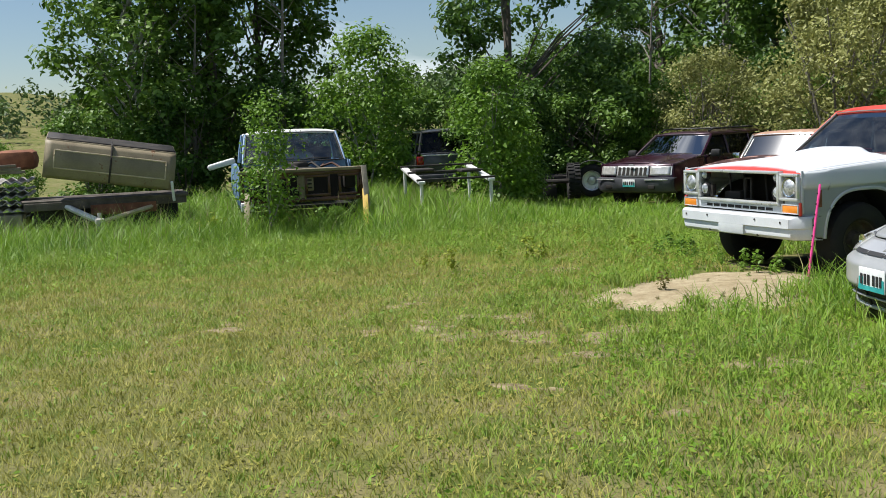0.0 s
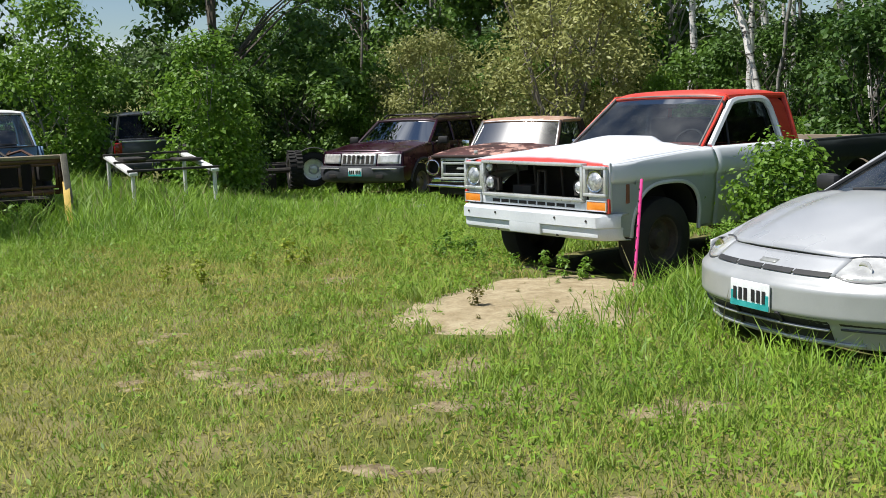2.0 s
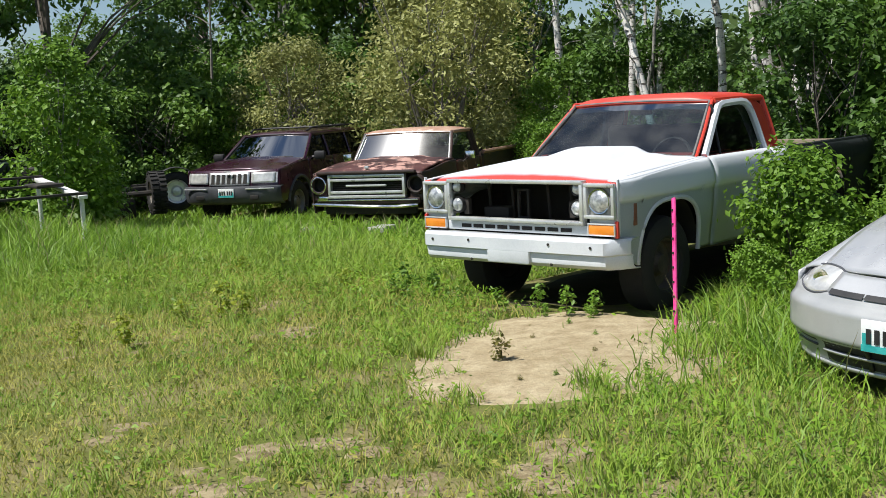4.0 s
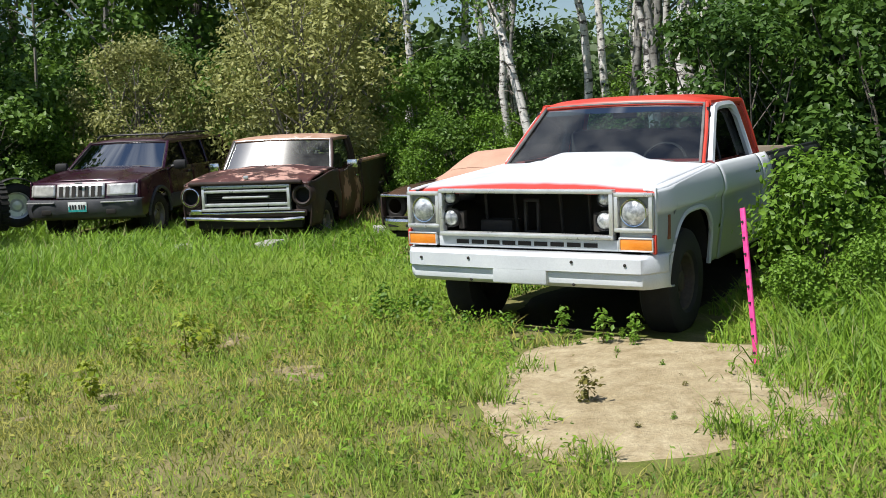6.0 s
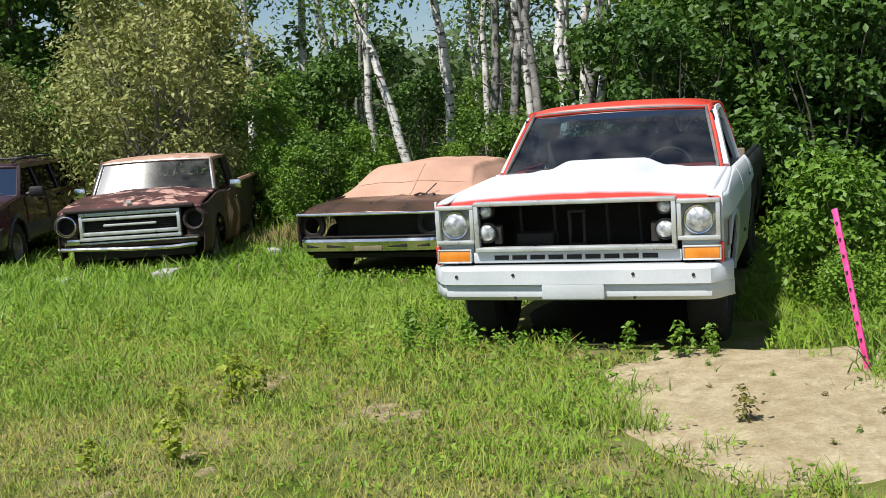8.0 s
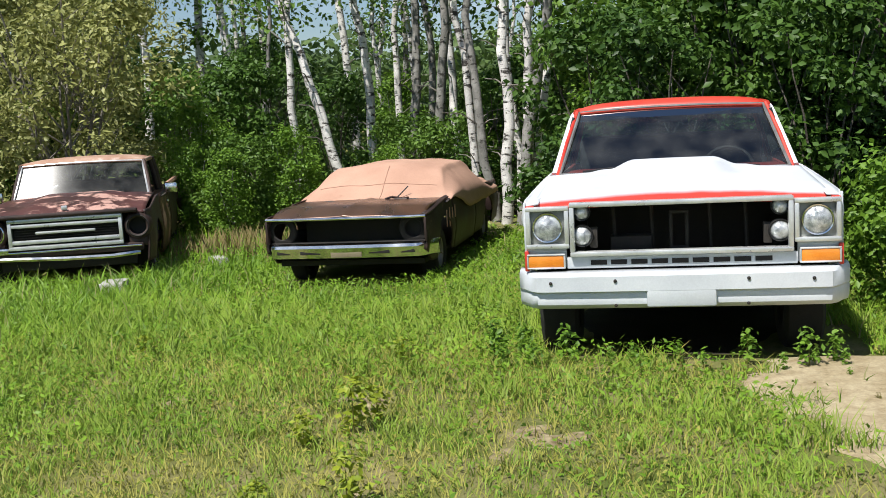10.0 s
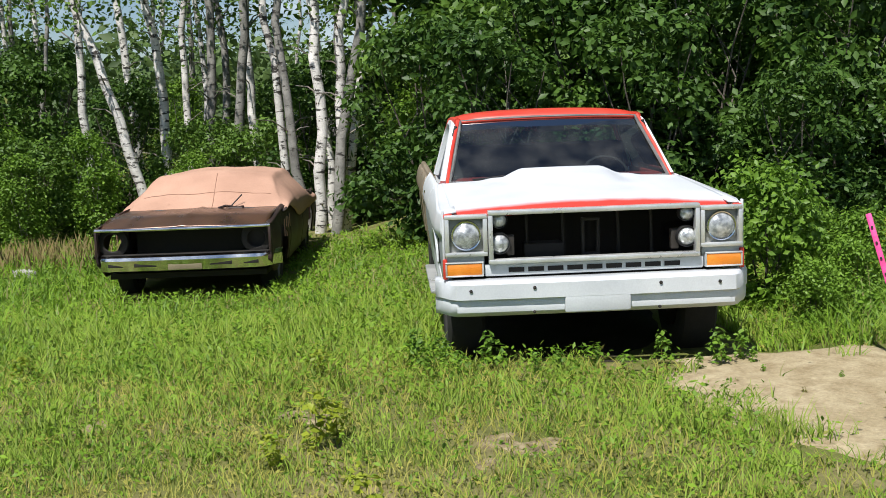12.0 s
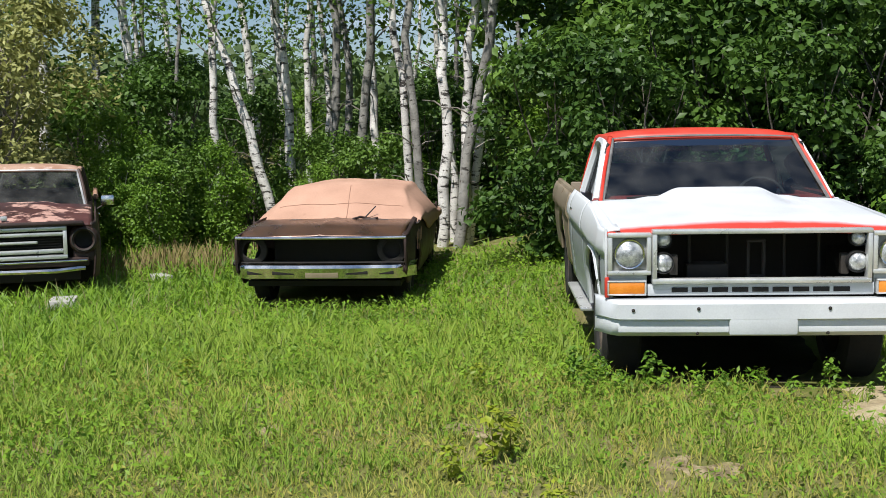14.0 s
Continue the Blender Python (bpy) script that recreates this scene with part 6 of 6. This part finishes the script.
def loose_axle(m):
    t = thing("truck_chassis", m, "bare truck chassis with two old wheels", "chassis")
    wheel(t, 0.0, 0.0, 0.50, 0.37, 0.26, 0.19, -1, RIM, "wheel", 26)
    part("axle", rod([(0.1, 0.0, 0.50), (1.7, 0.0, 0.50)], 0.05, 8), DARK_STEEL, t)
    for y in (-0.5, -1.2):
        part("frame_rail", box((1.0, y, 0.52), (2.2, 0.10, 0.16), 0.02), DARK_STEEL, t)
    part("deck_box", box((1.5, -0.9, 0.80), (1.5, 0.8, 0.50), 0.03), SHADE, t)
    for x in (0.5, 1.6):
        part("support_block", box((x, -0.4, 0.20), (0.3, 0.3, 0.42), 0.02), SHADE, t)
    return t


loose_axle(rest(9.62, 21.6, 160, -0.22))


def loose_wheel(m):
    """A wheel with its face along +x, under a bent black mudguard."""
    t = thing("loose_wheel", m, "old truck wheel with steel rim under a black mudguard", "wheel")
    wheel(t, 0.0, 0.0, 0.40, 0.36, 0.22, 0.22, 1, ALU)
    part("mudguard", grid(lambda u, v: (-0.16 + 0.30 * v, 0.44 * math.cos(math.pi * u), 0.40 + 0.44 * math.sin(math.pi * u)), 18, 3), BLACK, t, "", 0.015)
    return t


loose_wheel(rest(10.22, 21.95, -117.6, -0.16))


def slab(m, s, label):
    t = thing("concrete_block", m, label, "block")
    part("block", box((0, 0, s[2] / 2), s, 0.012), CONCRETE, t)
    return t


slab(rest(10.7, 16.75, 20, -0.34), (0.42, 0.28, 0.13), "pale concrete block lying in the grass")
slab(rest(10.3, 18.1, 60, -0.36), (0.30, 0.2, 0.10), "pale concrete block lying in the grass")
slab(rest(12.8, 16.45, 40, -0.36), (0.36, 0.2, 0.13), "white painted block lying in the grass")
slab(rest(-0.60, 17.0, 10, 0.0), (0.5, 0.15, 0.14), "pale broken board end in the grass")


# ---- vegetation ----
def leaves(n, centres, spread, size, seed, flat=0.35, stretch=1.5):
    """n small folded leaves gathered round the given points."""
    rng = np.random.default_rng(seed)
    c = np.array(centres)[rng.integers(0, len(centres), n)]
    off = rng.normal(0, 1, (n, 3))
    p = c + off * np.array(spread)
    nrm = rng.normal(0, 0.6, (n, 3)) + off * 0.45 + np.array([0, 0, 0.35 + flat])
    nrm /= np.linalg.norm(nrm, axis=1)[:, None]
    a = np.cross(nrm, rng.normal(0, 1, (n, 3)))
    a /= np.linalg.norm(a, axis=1)[:, None] + 1e-9
    b = np.cross(nrm, a)
    s = (size * rng.uniform(0.6, 1.25, n))[:, None]
    co = np.stack([p - a * s * stretch * 0.5, p + b * s * 0.42 + nrm * s * 0.12, p + a * s * stretch * 0.5, p - b * s * 0.42 + nrm * s * 0.12], 1).reshape(-1, 3)
    i = np.arange(n)[:, None] * 4
    loops = np.concatenate([i + np.array([[0, 1, 2]]), i + np.array([[0, 2, 3]])], 1).ravel()
    me = bpy.data.meshes.new("crown")
    me.vertices.add(n * 4)
    me.vertices.foreach_set("co", co.ravel())
    me.loops.add(n * 6)
    me.loops.foreach_set("vertex_index", loops)
    me.polygons.add(n * 2)
    me.polygons.foreach_set("loop_start", np.arange(n * 2) * 3)
    me.update(calc_edges=True)
    return me


def crown_points(rng, n, base, top, radius, shape=0.6):
    """Clump centres in an uneven crown: rounded, with lobes and gaps."""
    pts = []
    lobes = [(rng.uniform(0, 2 * math.pi), rng.uniform(0.7, 1.25), rng.uniform(0.2, 0.9)) for _ in range(7)]
    while len(pts) < n:
        h = rng.uniform(0, 1)
        env = radius * (math.sin(math.pi * min(1, h * 0.86 + 0.12)) ** shape)
        t = rng.uniform(0, 2 * math.pi)
        k = 0.8 + sum(0.28 * (g - 0.9) * math.exp(-((math.remainder(t - a, 2 * math.pi)) ** 2) * 2 - (h - hh) ** 2 * 8) * 4 for a, g, hh in lobes)
        r = env * k * rng.uniform(0.25, 1.0) ** 0.55
        pts.append((r * math.cos(t), r * math.sin(t), base + (top - base) * h))
    return pts


def plant(name, m, label, category, h, base, radius, n, size, leaf, bark, trunk, seed, clumps=70, stems=1, lean=0.0, shape=0.6, spread=0.24, twigs=14, group="", flat=0.35, stretch=1.5):
    """A tree or shrub: tapered trunk or stems with limbs out to the clumps, and a crown of leaves."""
    rng = random.Random(seed)
    t = thing(name, m, label, category, group)
    pts = crown_points(rng, clumps, base, h, radius, shape)
    bm = bmesh.new()
    for i in range(stems):
        a = 2 * math.pi * i / stems + rng.uniform(-0.4, 0.4)
        out = 0 if stems == 1 else radius * 0.45
        line = [(0.04 * i * math.cos(a), 0.04 * i * math.sin(a), -0.15)]
        for k in range(1, 6):
            q = k / 5
            line.append((out * q * math.cos(a) + lean * q * q + rng.uniform(-1, 1) * 0.035 * h * q * 0.5, out * q * math.sin(a) + rng.uniform(-1, 1) * 0.035 * h * q * 0.5, h * 0.86 * q))
        rod(line, trunk * (1 if stems == 1 else 0.6), 7, bm, trunk * 0.22)
        for _ in range(twigs // stems):
            p = Vector(rng.choice(pts))
            q = min(0.85, max(0.12, (p.z - 0.18 * h) / h))
            s0 = Vector(line[0]).lerp(Vector(line[-1]), q * 0.9)
            mid = s0.lerp(p, 0.55) + Vector((0, 0, 0.05 * h * rng.uniform(-0.2, 1)))
            rod([s0, mid, p], trunk * 0.28, 5, bm, trunk * 0.06)
    part("trunk", bm, bark, t)
    me = leaves(n, pts, (spread, spread, spread * 0.8), size, seed, flat, stretch)
    me.materials.append(leaf)
    ob = new("crown", me)
    ob.parent = t
    return t


def birch(name, m, h, r, lean_x, lean_y, seed, crown=True):
    """A white trunk with dark knots, a few limbs and a small high crown."""
    rng = random.Random(seed)
    t = thing(name, m, "slender white birch trunk with dark knots", "tree", "birch trees")
    line = [(lean_x * q + 0.07 * math.sin(q * 9 + seed) + rng.uniform(-0.04, 0.04), lean_y * q + 0.09 * math.cos(q * 8 + seed * 2) + rng.uniform(-0.05, 0.05), -0.2 + h * q) for q in (k / 15 for k in range(16))]
    part("trunk", rod(line, r, 10, None, r * 0.45), BIRCH if seed % 3 else BARK_GREY, t)
    for i in range(16):
        q = rng.uniform(0.02, 0.6)
        p = Vector(line[int(q * 15)]).lerp(Vector(line[int(q * 15) + 1]), q * 15 - int(q * 15))
        a = rng.uniform(0, 2 * math.pi)
        rr = r * (1 - 0.55 * q) * 0.9
        part("knot", box((p.x + rr * math.cos(a), p.y + rr * math.sin(a), p.z), (r * rng.uniform(0.35, 0.8), r * 0.12, r * rng.uniform(0.10, 0.30)), 0.003, None, Matrix.Rotation(a + math.pi / 2, 4, "Z")), BARK, t)
    for i in range(4):
        q = rng.uniform(0.12, 0.42)
        p = Vector(line[int(q * 15)])
        a = rng.uniform(0, 2 * math.pi)
        L = rng.uniform(0.25, 0.8)
        part("dead_branch", rod([p, p + Vector((math.cos(a) * L * 0.5, math.sin(a) * L * 0.5, L * 0.3)), p + Vector((math.cos(a) * L, math.sin(a) * L, L * 0.35))], r * 0.16, 5, None, r * 0.05), DEAD, t)
    pts = []
    for i in range(9):
        q = rng.uniform(0.45, 0.95)
        p = Vector(line[min(15, int(q * 15))])
        a = rng.uniform(0, 2 * math.pi)
        e = p + Vector((math.cos(a), math.sin(a), 0.7)) * rng.uniform(0.5, 1.3)
        part("branch", rod([p, p.lerp(e, 0.5) + Vector((0, 0, 0.1)), e], r * 0.22, 5, None, r * 0.05), BARK_GREY, t)
        pts += [tuple(e), tuple(p.lerp(e, 0.7))]
    me = leaves(900, pts, (0.4, 0.4, 0.35), 0.085, seed)
    me.materials.append(LEAF)
    ob = new("crown", me)
    ob.parent = t
    return t


def spot(x, y, turn=0.0, scale=1.0, sz=1.0):
    return pose(x, y, height(x, y), 0, 0, turn) @ Matrix.Diagonal((scale, scale, scale * sz, 1))


TALL = [
    plant("poplar_tree", spot(2.6, 27.6), "tall leafy poplar at the edge of the yard", "tree", 8.6, 0.5, 2.5, 11000, 0.128, LEAF, BARK, 0.13, 1, 80, 1, 0.3, 0.5, 0.24, 26, "poplar trees"),
    plant("poplar_tree", spot(10.1, 26.4, 0, 0.95), "tall leafy poplar at the edge of the yard", "tree", 9.2, 0.8, 2.4, 11000, 0.128, LEAF_DARK, BARK, 0.15, 2, 80, 1, -0.2, 0.55, 0.24, 26, "poplar trees"),
    plant("poplar_tree", spot(0.95, 27.2), "tall leafy poplar at the edge of the yard", "tree", 8.0, 0.3, 2.3, 10500, 0.122, LEAF, BARK_GREY, 0.12, 3, 78, 1, -0.5, 0.5, 0.24, 26, "poplar trees"),
]
SHRUB = [
    plant("maple_shrub", spot(5.5, 23.4, 0, 0.85), "bright green young maple beside the yard", "shrub", 4.2, 0.4, 1.5, 7000, 0.092, LEAF_BRIGHT, BARK_GREY, 0.05, 11, 70, 2, 0, 0.6, 0.22, 16, "maple shrubs"),
    plant("maple_shrub", spot(7.45, 20.5), "bright green young maple beside the yard", "shrub", 2.75, 0.15, 0.95, 6500, 0.075, LEAF_BRIGHT, BARK_GREY, 0.035, 12, 60, 3, 0, 0.55, 0.17, 14, "maple shrubs"),
    plant("dogwood_bush", spot(12.6, 27.2), "dense green bush at the wood's edge", "bush", 3.0, 0.05, 1.9, 7500, 0.098, LEAF, BARK, 0.04, 13, 46, 5, 0, 0.45, 0.19, 26, "dense bushes"),
    plant("dogwood_bush", spot(13.6, 9.4), "dense green bush at the wood's edge", "bush", 3.4, 0.05, 1.7, 7500, 0.095, LEAF_DARK, BARK, 0.04, 14, 46, 5, 0, 0.4, 0.18, 26, "dense bushes"),
]
WILLOW = plant("willow_bush", spot(15.7, 20.6), "pale olive willow bush with bare grey twigs", "bush", 4.7, 0.2, 2.6, 17000, 0.068, LEAF_OLIVE, DEAD, 0.06, 21, 130, 6, 0, 0.5, 0.21, 60, "willow bushes", 0.2, 1.9)
SAPLING = plant("maple_sapling", spot(2.28, 16.2), "thin bright green sapling before the stripped pickup", "sapling", 2.05, 0.40, 0.46, 2600, 0.048, LEAF_BRIGHT, BARK_GREY, 0.022, 31, 34, 1, 0.0, 0.6, 0.14, 10)
rng = random.Random(5)
# left group behind the box and the stripped pickup
for x, y, i, s in ((4.0, 28.2, 0, 0.95), (1.6, 29.5, 1, 0.95)):
    copy_thing(TALL[i], spot(x, y, rng.uniform(0, 360), s))
for x, y, i, s in ((-0.3, 25.2, 2, 0.75), (1.7, 25.6, 3, 0.75), (3.9, 25.4, 3, 0.8), (4.8, 25.8, 2, 0.7), (6.6, 25.8, 2, 0.75), (8.4, 27.5, 2, 0.9), (7.6, 29.5, 0, 0.8),
                   (-2.2, 24.5, 0, 0.45), (-3.2, 24.0, 2, 0.4), (-2.9, 26.5, 1, 0.7), (-1.6, 23.0, 1, 0.45)):
    copy_thing(SHRUB[i], spot(x, y, rng.uniform(0, 360), s))
# behind the grey car, the wheels and the maroon car
for x, y, i, s in ((8.9, 24.0, 2, 0.75), (9.4, 24.2, 3, 0.8), (11.0, 24.4, 2, 0.85), (12.0, 25.2, 2, 0.95), (13.8, 25.6, 0, 0.75), (12.9, 24.3, 0, 0.6), (15.0, 25.4, 2, 1.0), (16.4, 26.4, 0, 0.8), (14.2, 28.4, 2, 1.15), (18.0, 26.0, 3, 1.0), (11.6, 28.4, 0, 0.9), (17.2, 23.6, 2, 0.95), (8.3, 21.4, 1, 0.7)):
    copy_thing(SHRUB[i], spot(x, y, rng.uniform(0, 360), s))
copy_thing(WILLOW, spot(18.4, 22.6, 130, 0.95))
copy_thing(WILLOW, spot(14.0, 23.4, 60, 0.72))
# tall wood from the maroon car round to the willow
for x, y, i, s in ((13.2, 31.5, 0, 0.55), (16.0, 31.5, 1, 0.6), (18.5, 30.0, 2, 1.15), (20.5, 28.5, 0, 1.15), (22.5, 27.0, 1, 1.1), (23.5, 24.6, 2, 1.15), (18.5, 34.0, 1, 1.2), (22.0, 32.5, 0, 1.25), (25.5, 29.0, 2, 1.2)):
    copy_thing(TALL[i], spot(x, y, rng.uniform(0, 360), s))
# low wood behind the coupe and the birches
for x, y, i, s in ((17.2, 19.0, 0, 0.62), (16.2, 18.5, 0, 0.42), (15.6, 17.6, 1, 0.5), (16.6, 16.9, 1, 0.6), (19.4, 18.9, 3, 0.85), (18.4, 17.6, 0, 0.45), (19.6, 15.8, 2, 0.6), (20.6, 17.6, 3, 0.75), (22.0, 15.2, 3, 0.7), (21.2, 13.6, 3, 0.75), (18.6, 14.2, 2, 0.6), (20.0, 20.5, 2, 0.95), (22.5, 20.0, 3, 1.0), (24.5, 17.5, 0, 0.75), (25.5, 21.0, 3, 1.1), (16.6, 17.8, 2, 0.55), (17.4, 15.4, 0, 0.36), (18.6, 12.4, 3, 0.8), (18.4, 13.6, 3, 0.75), (26.0, 14.5, 3, 1.0)):
    copy_thing(SHRUB[i], spot(x, y, rng.uniform(0, 360), s))
# wall of bushes and trees behind the white truck
for x, y, i, s in ((16.4, 11.2, 0, 0.8), (12.4, 10.4, 3, 0.72), (13.6, 11.3, 3, 0.8), (13.3, 9.0, 3, 0.9), (15.2, 10.4, 2, 1.05), (13.0, 7.9, 3, 0.95), (12.2, 6.6, 3, 0.9), (14.8, 7.6, 3, 1.2), (12.6, 5.2, 3, 1.0), (14.4, 5.6, 2, 1.2), (13.0, 3.6, 3, 1.05), (15.0, 3.0, 3, 1.2), (11.0, 7.3, 3, 0.55), (11.2, 6.0, 3, 0.6), (12.0, 8.7, 3, 0.75), (17.2, 9.6, 2, 1.25), (12.3, 2.0, 2, 1.0), (11.6, 4.2, 2, 0.7), (18.5, 10.8, 0, 1.0)):
    copy_thing(SHRUB[i], spot(x, y, rng.uniform(0, 360), s))
for x, y, i, s in ((16.8, 7.6, 0, 1.15), (18.6, 9.4, 1, 1.1), (16.6, 4.8, 2, 1.15), (19.6, 6.4, 0, 1.25), (18.4, 2.4, 1, 1.2), (21.6, 10.2, 2, 1.2), (15.8, 0.8, 0, 1.1), (22.5, 7.6, 1, 1.3), (14.8, -1.4, 2, 1.0), (21.5, 3.6, 2, 1.2), (23.5, 11.6, 0, 1.1)):
    copy_thing(TALL[i], spot(x, y, rng.uniform(0, 360), s))
# birches
for x, y, h, r, lx, ly, sd in ((17.3, 16.2, 8.0, 0.095, 0.5, 1.9, 1), (18.3, 17.4, 8.5, 0.085, 0.1, 0.2, 2), (20.2, 16.7, 9, 0.105, 0.2, 0.3, 4), (20.9, 15.9, 9, 0.11, 0.2, 0.2, 3), (19.9, 15.2, 9, 0.11, 0.3, -0.3, 6), (20.6, 14.9, 8, 0.10, 0.2, 0.4, 5),
                              (17.2, 13.9, 9, 0.08, 0.0, 0.35, 7), (17.0, 13.55, 9, 0.085, 0.3, 0.5, 27), (16.8, 13.25, 9, 0.10, 0.2, 0.1, 10), (16.9, 13.0, 8.5, 0.09, 0.1, -0.7, 11), (16.6, 12.95, 8.5, 0.10, 0.2, -1.1, 12), (17.4, 13.2, 9, 0.08, 0.2, 0.0, 14), (17.0, 12.8, 9, 0.08, 0.2, -0.5, 16),
                              (16.3, 7.6, 9, 0.10, 0.2, -0.8, 14), (16.0, 10.3, 8.5, 0.09, 0.5, -0.9, 9), (16.5, 8.7, 8.5, 0.07, 0.1, -0.2, 16), (16.2, 6.3, 9, 0.10, 0.2, -0.5, 17), (23.0, 21.0, 10, 0.13, 0.2, 0.5, 19), (24.3, 22.5, 10, 0.13, 0.2, -0.3, 20), (22.0, 22.6, 10, 0.12, 0, 0.3, 22), (25.6, 19.0, 10, 0.12, 0.3, 0.4, 23)):
    birch("birch_tree", spot(x, y), h, r, lx, ly, sd)
# thin trunks deeper in the wood
for k in range(16):
    x, y = 21.5 + 1.15 * (k % 6) + rng.uniform(-0.5, 0.5), 12.2 + 0.62 * k + rng.uniform(-0.4, 0.4)
    birch("birch_tree", spot(x, y), rng.uniform(7.5, 10), rng.uniform(0.055, 0.095), rng.uniform(-0.4, 0.4), rng.uniform(-0.6, 0.6), 60 + k)
# bare dead trees among the leaves
for x, y, h, sd in ((4.1, 26.2, 6.2, 41), (14.6, 27.6, 5.6, 42), (2.0, 26.4, 4.8, 43)):
    r2 = random.Random(sd)
    o = thing("dead_tree", spot(x, y), "leafless dead tree with grey branches", "tree")
    part("trunk", rod([(0, 0, -0.2), (0.1, 0, h * 0.5), (0.3, 0.1, h)], 0.06, 6, None, 0.015), DEAD, o)
    for k in range(16):
        q = r2.uniform(0.25, 0.95)
        a = r2.uniform(0, 6.28)
        p = Vector((0.3 * q * q, 0.1 * q * q, h * q))
        L = r2.uniform(0.5, 1.7) * (1.1 - q * 0.5)
        bm = rod([p, p + Vector((math.cos(a) * L * 0.5, math.sin(a) * L * 0.5, L * 0.35)), p + Vector((math.cos(a) * L, math.sin(a) * L, L * 0.55))], 0.018, 5, None, 0.005)
        part("branch", bm, DEAD, o)
# far woods on the rising ground
rr = random.Random(77)
cent = []
for i in range(760):
    b = radians(rr.uniform(-30, 130))
    dd = rr.uniform(38, 75) if 40 < math.degrees(b) else rr.uniform(85, 120)
    if math.degrees(b) < 8 and rr.random() < 0.6:
        continue
    x, y = dd * math.sin(b), 6 + dd * math.cos(b)
    hh = rr.uniform(2.5, 5.0) if dd < 80 else rr.uniform(2, 4)
    for k in range(9):
        cent.append((x + rr.gauss(0, 1.0), y + rr.gauss(0, 1.0), height(x, y) + hh * rr.uniform(0.05, 1)))
me = leaves(120000, cent, (0.55, 0.55, 0.45), 0.36, 9)
me.name = "far_woods"
me.materials.append(LEAF_FAR)
tagged(new("far_woods", me), "hazy green far woods on the hillside", "woods", kind="stuff")

# weeds and saplings near the vehicles
WEED = []
for sd, lf, lab in ((51, LEAF_YELLOW, "yellow-green weed standing in the lawn"), (52, LEAF_BRIGHT, "broad-leaved green weed in bare soil"), (53, LEAF_BROWN, "browning weed in the sandy soil")):
    WEED.append(plant("weed", spot(2.9 + 0.1 * sd, 30.2), lab, "weed", 0.34, 0.05, 0.10, 90, 0.05, lf, LEAF_BROWN, 0.006, sd, 16, 1, 0, 0.6, 0.04, 0, "weeds", 0.8))
for o, x, y, s in ((WEED[0], 4.5, 11.48, 0.8), (WEED[1], 8.1, 7.5, 0.8), (WEED[2], 4.7, 8.62, 0.55)):
    o.matrix_basis = spot(x, y, 20, s)
for x, y, i, s in ((3.5, 11.15, 0, 0.75), (3.3, 11.45, 0, 0.6), (4.25, 11.65, 0, 0.6), (4.65, 11.4, 0, 0.65), (5.95, 11.67, 0, 0.65), (6.1, 13.6, 0, 0.6), (1.5, 16.6, 0, 1.3), (1.3, 17.0, 0, 1.3), (1.65, 17.1, 0, 1.2), (3.1, 16.5, 1, 1.3),
                   (5.95, 9.35, 1, 0.4), (6.05, 9.0, 1, 0.5), (5.55, 8.0, 1, 0.55), (5.0, 7.75, 1, 0.5), (6.0, 9.8, 1, 0.4), (5.9, 10.35, 1, 0.5), (4.9, 9.4, 1, 0.5), (5.3, 8.9, 2, 0.5), (4.4, 8.2, 2, 0.45), (5.6, 8.6, 1, 0.4), (4.9, 8.0, 2, 0.5), (5.2, 8.3, 1, 0.4), (6.1, 10.9, 1, 0.7), (5.9, 11.0, 1, 0.5), (6.2, 9.15, 1, 0.35), (5.8, 9.0, 1, 0.3), (5.6, 9.2, 2, 0.3), (4.6, 8.1, 1, 0.3), (4.3, 8.5, 1, 0.25), (5.0, 8.7, 1, 0.25), (5.4, 8.4, 2, 0.3),
                   (6.0, 10.62, 1, 0.7), (5.92, 10.2, 1, 0.6), (6.08, 9.95, 1, 0.55), (6.1, 9.55, 1, 0.7), (6.02, 9.2, 1, 0.75), (6.15, 9.05, 1, 0.7), (6.1, 11.1, 1, 0.8), (6.3, 10.95, 1, 0.85), (5.85, 10.8, 1, 0.55),
                   (8.0, 7.6, 0, 1.2), (8.6, 7.2, 0, 1.4), (9.2, 7.0, 0, 1.3), (9.8, 7.4, 0, 1.3), (8.4, 8.0, 0, 1.2), (10.4, 6.6, 0, 1.4), (7.3, 8.2, 1, 1.3), (6.9, 8.0, 1, 1.1)):
    low = 0.62 if i and x < 5.8 and y < 11.2 else 1.0
    copy_thing(WEED[i if i != 1 or rng.random() < 0.6 or low == 1.0 else 2], spot(x, y, rng.uniform(0, 360), s * low * rng.uniform(0.75, 1.2)))
BUSH = plant("berry_bush", spot(8.0, 8.42, 0, 0.8), "leafy green bush growing against the truck's door", "bush", 1.35, 0.05, 0.66, 5200, 0.055, LEAF_BRIGHT, BARK, 0.02, 61, 60, 4, 0, 0.5, 0.13, 14, "bushes by the truck")
copy_thing(BUSH, spot(8.7, 7.9, 70, 0.62))
copy_thing(BUSH, spot(7.5, 7.9, 200, 0.5))
copy_thing(BUSH, spot(8.35, 7.55, 130, 0.6))
copy_thing(BUSH, spot(7.15, 8.3, 290, 0.42))
copy_thing(BUSH, spot(9.9, 7.7, 20, 0.5))
copy_thing(BUSH, spot(3.35, 16.5, 20, 0.35))
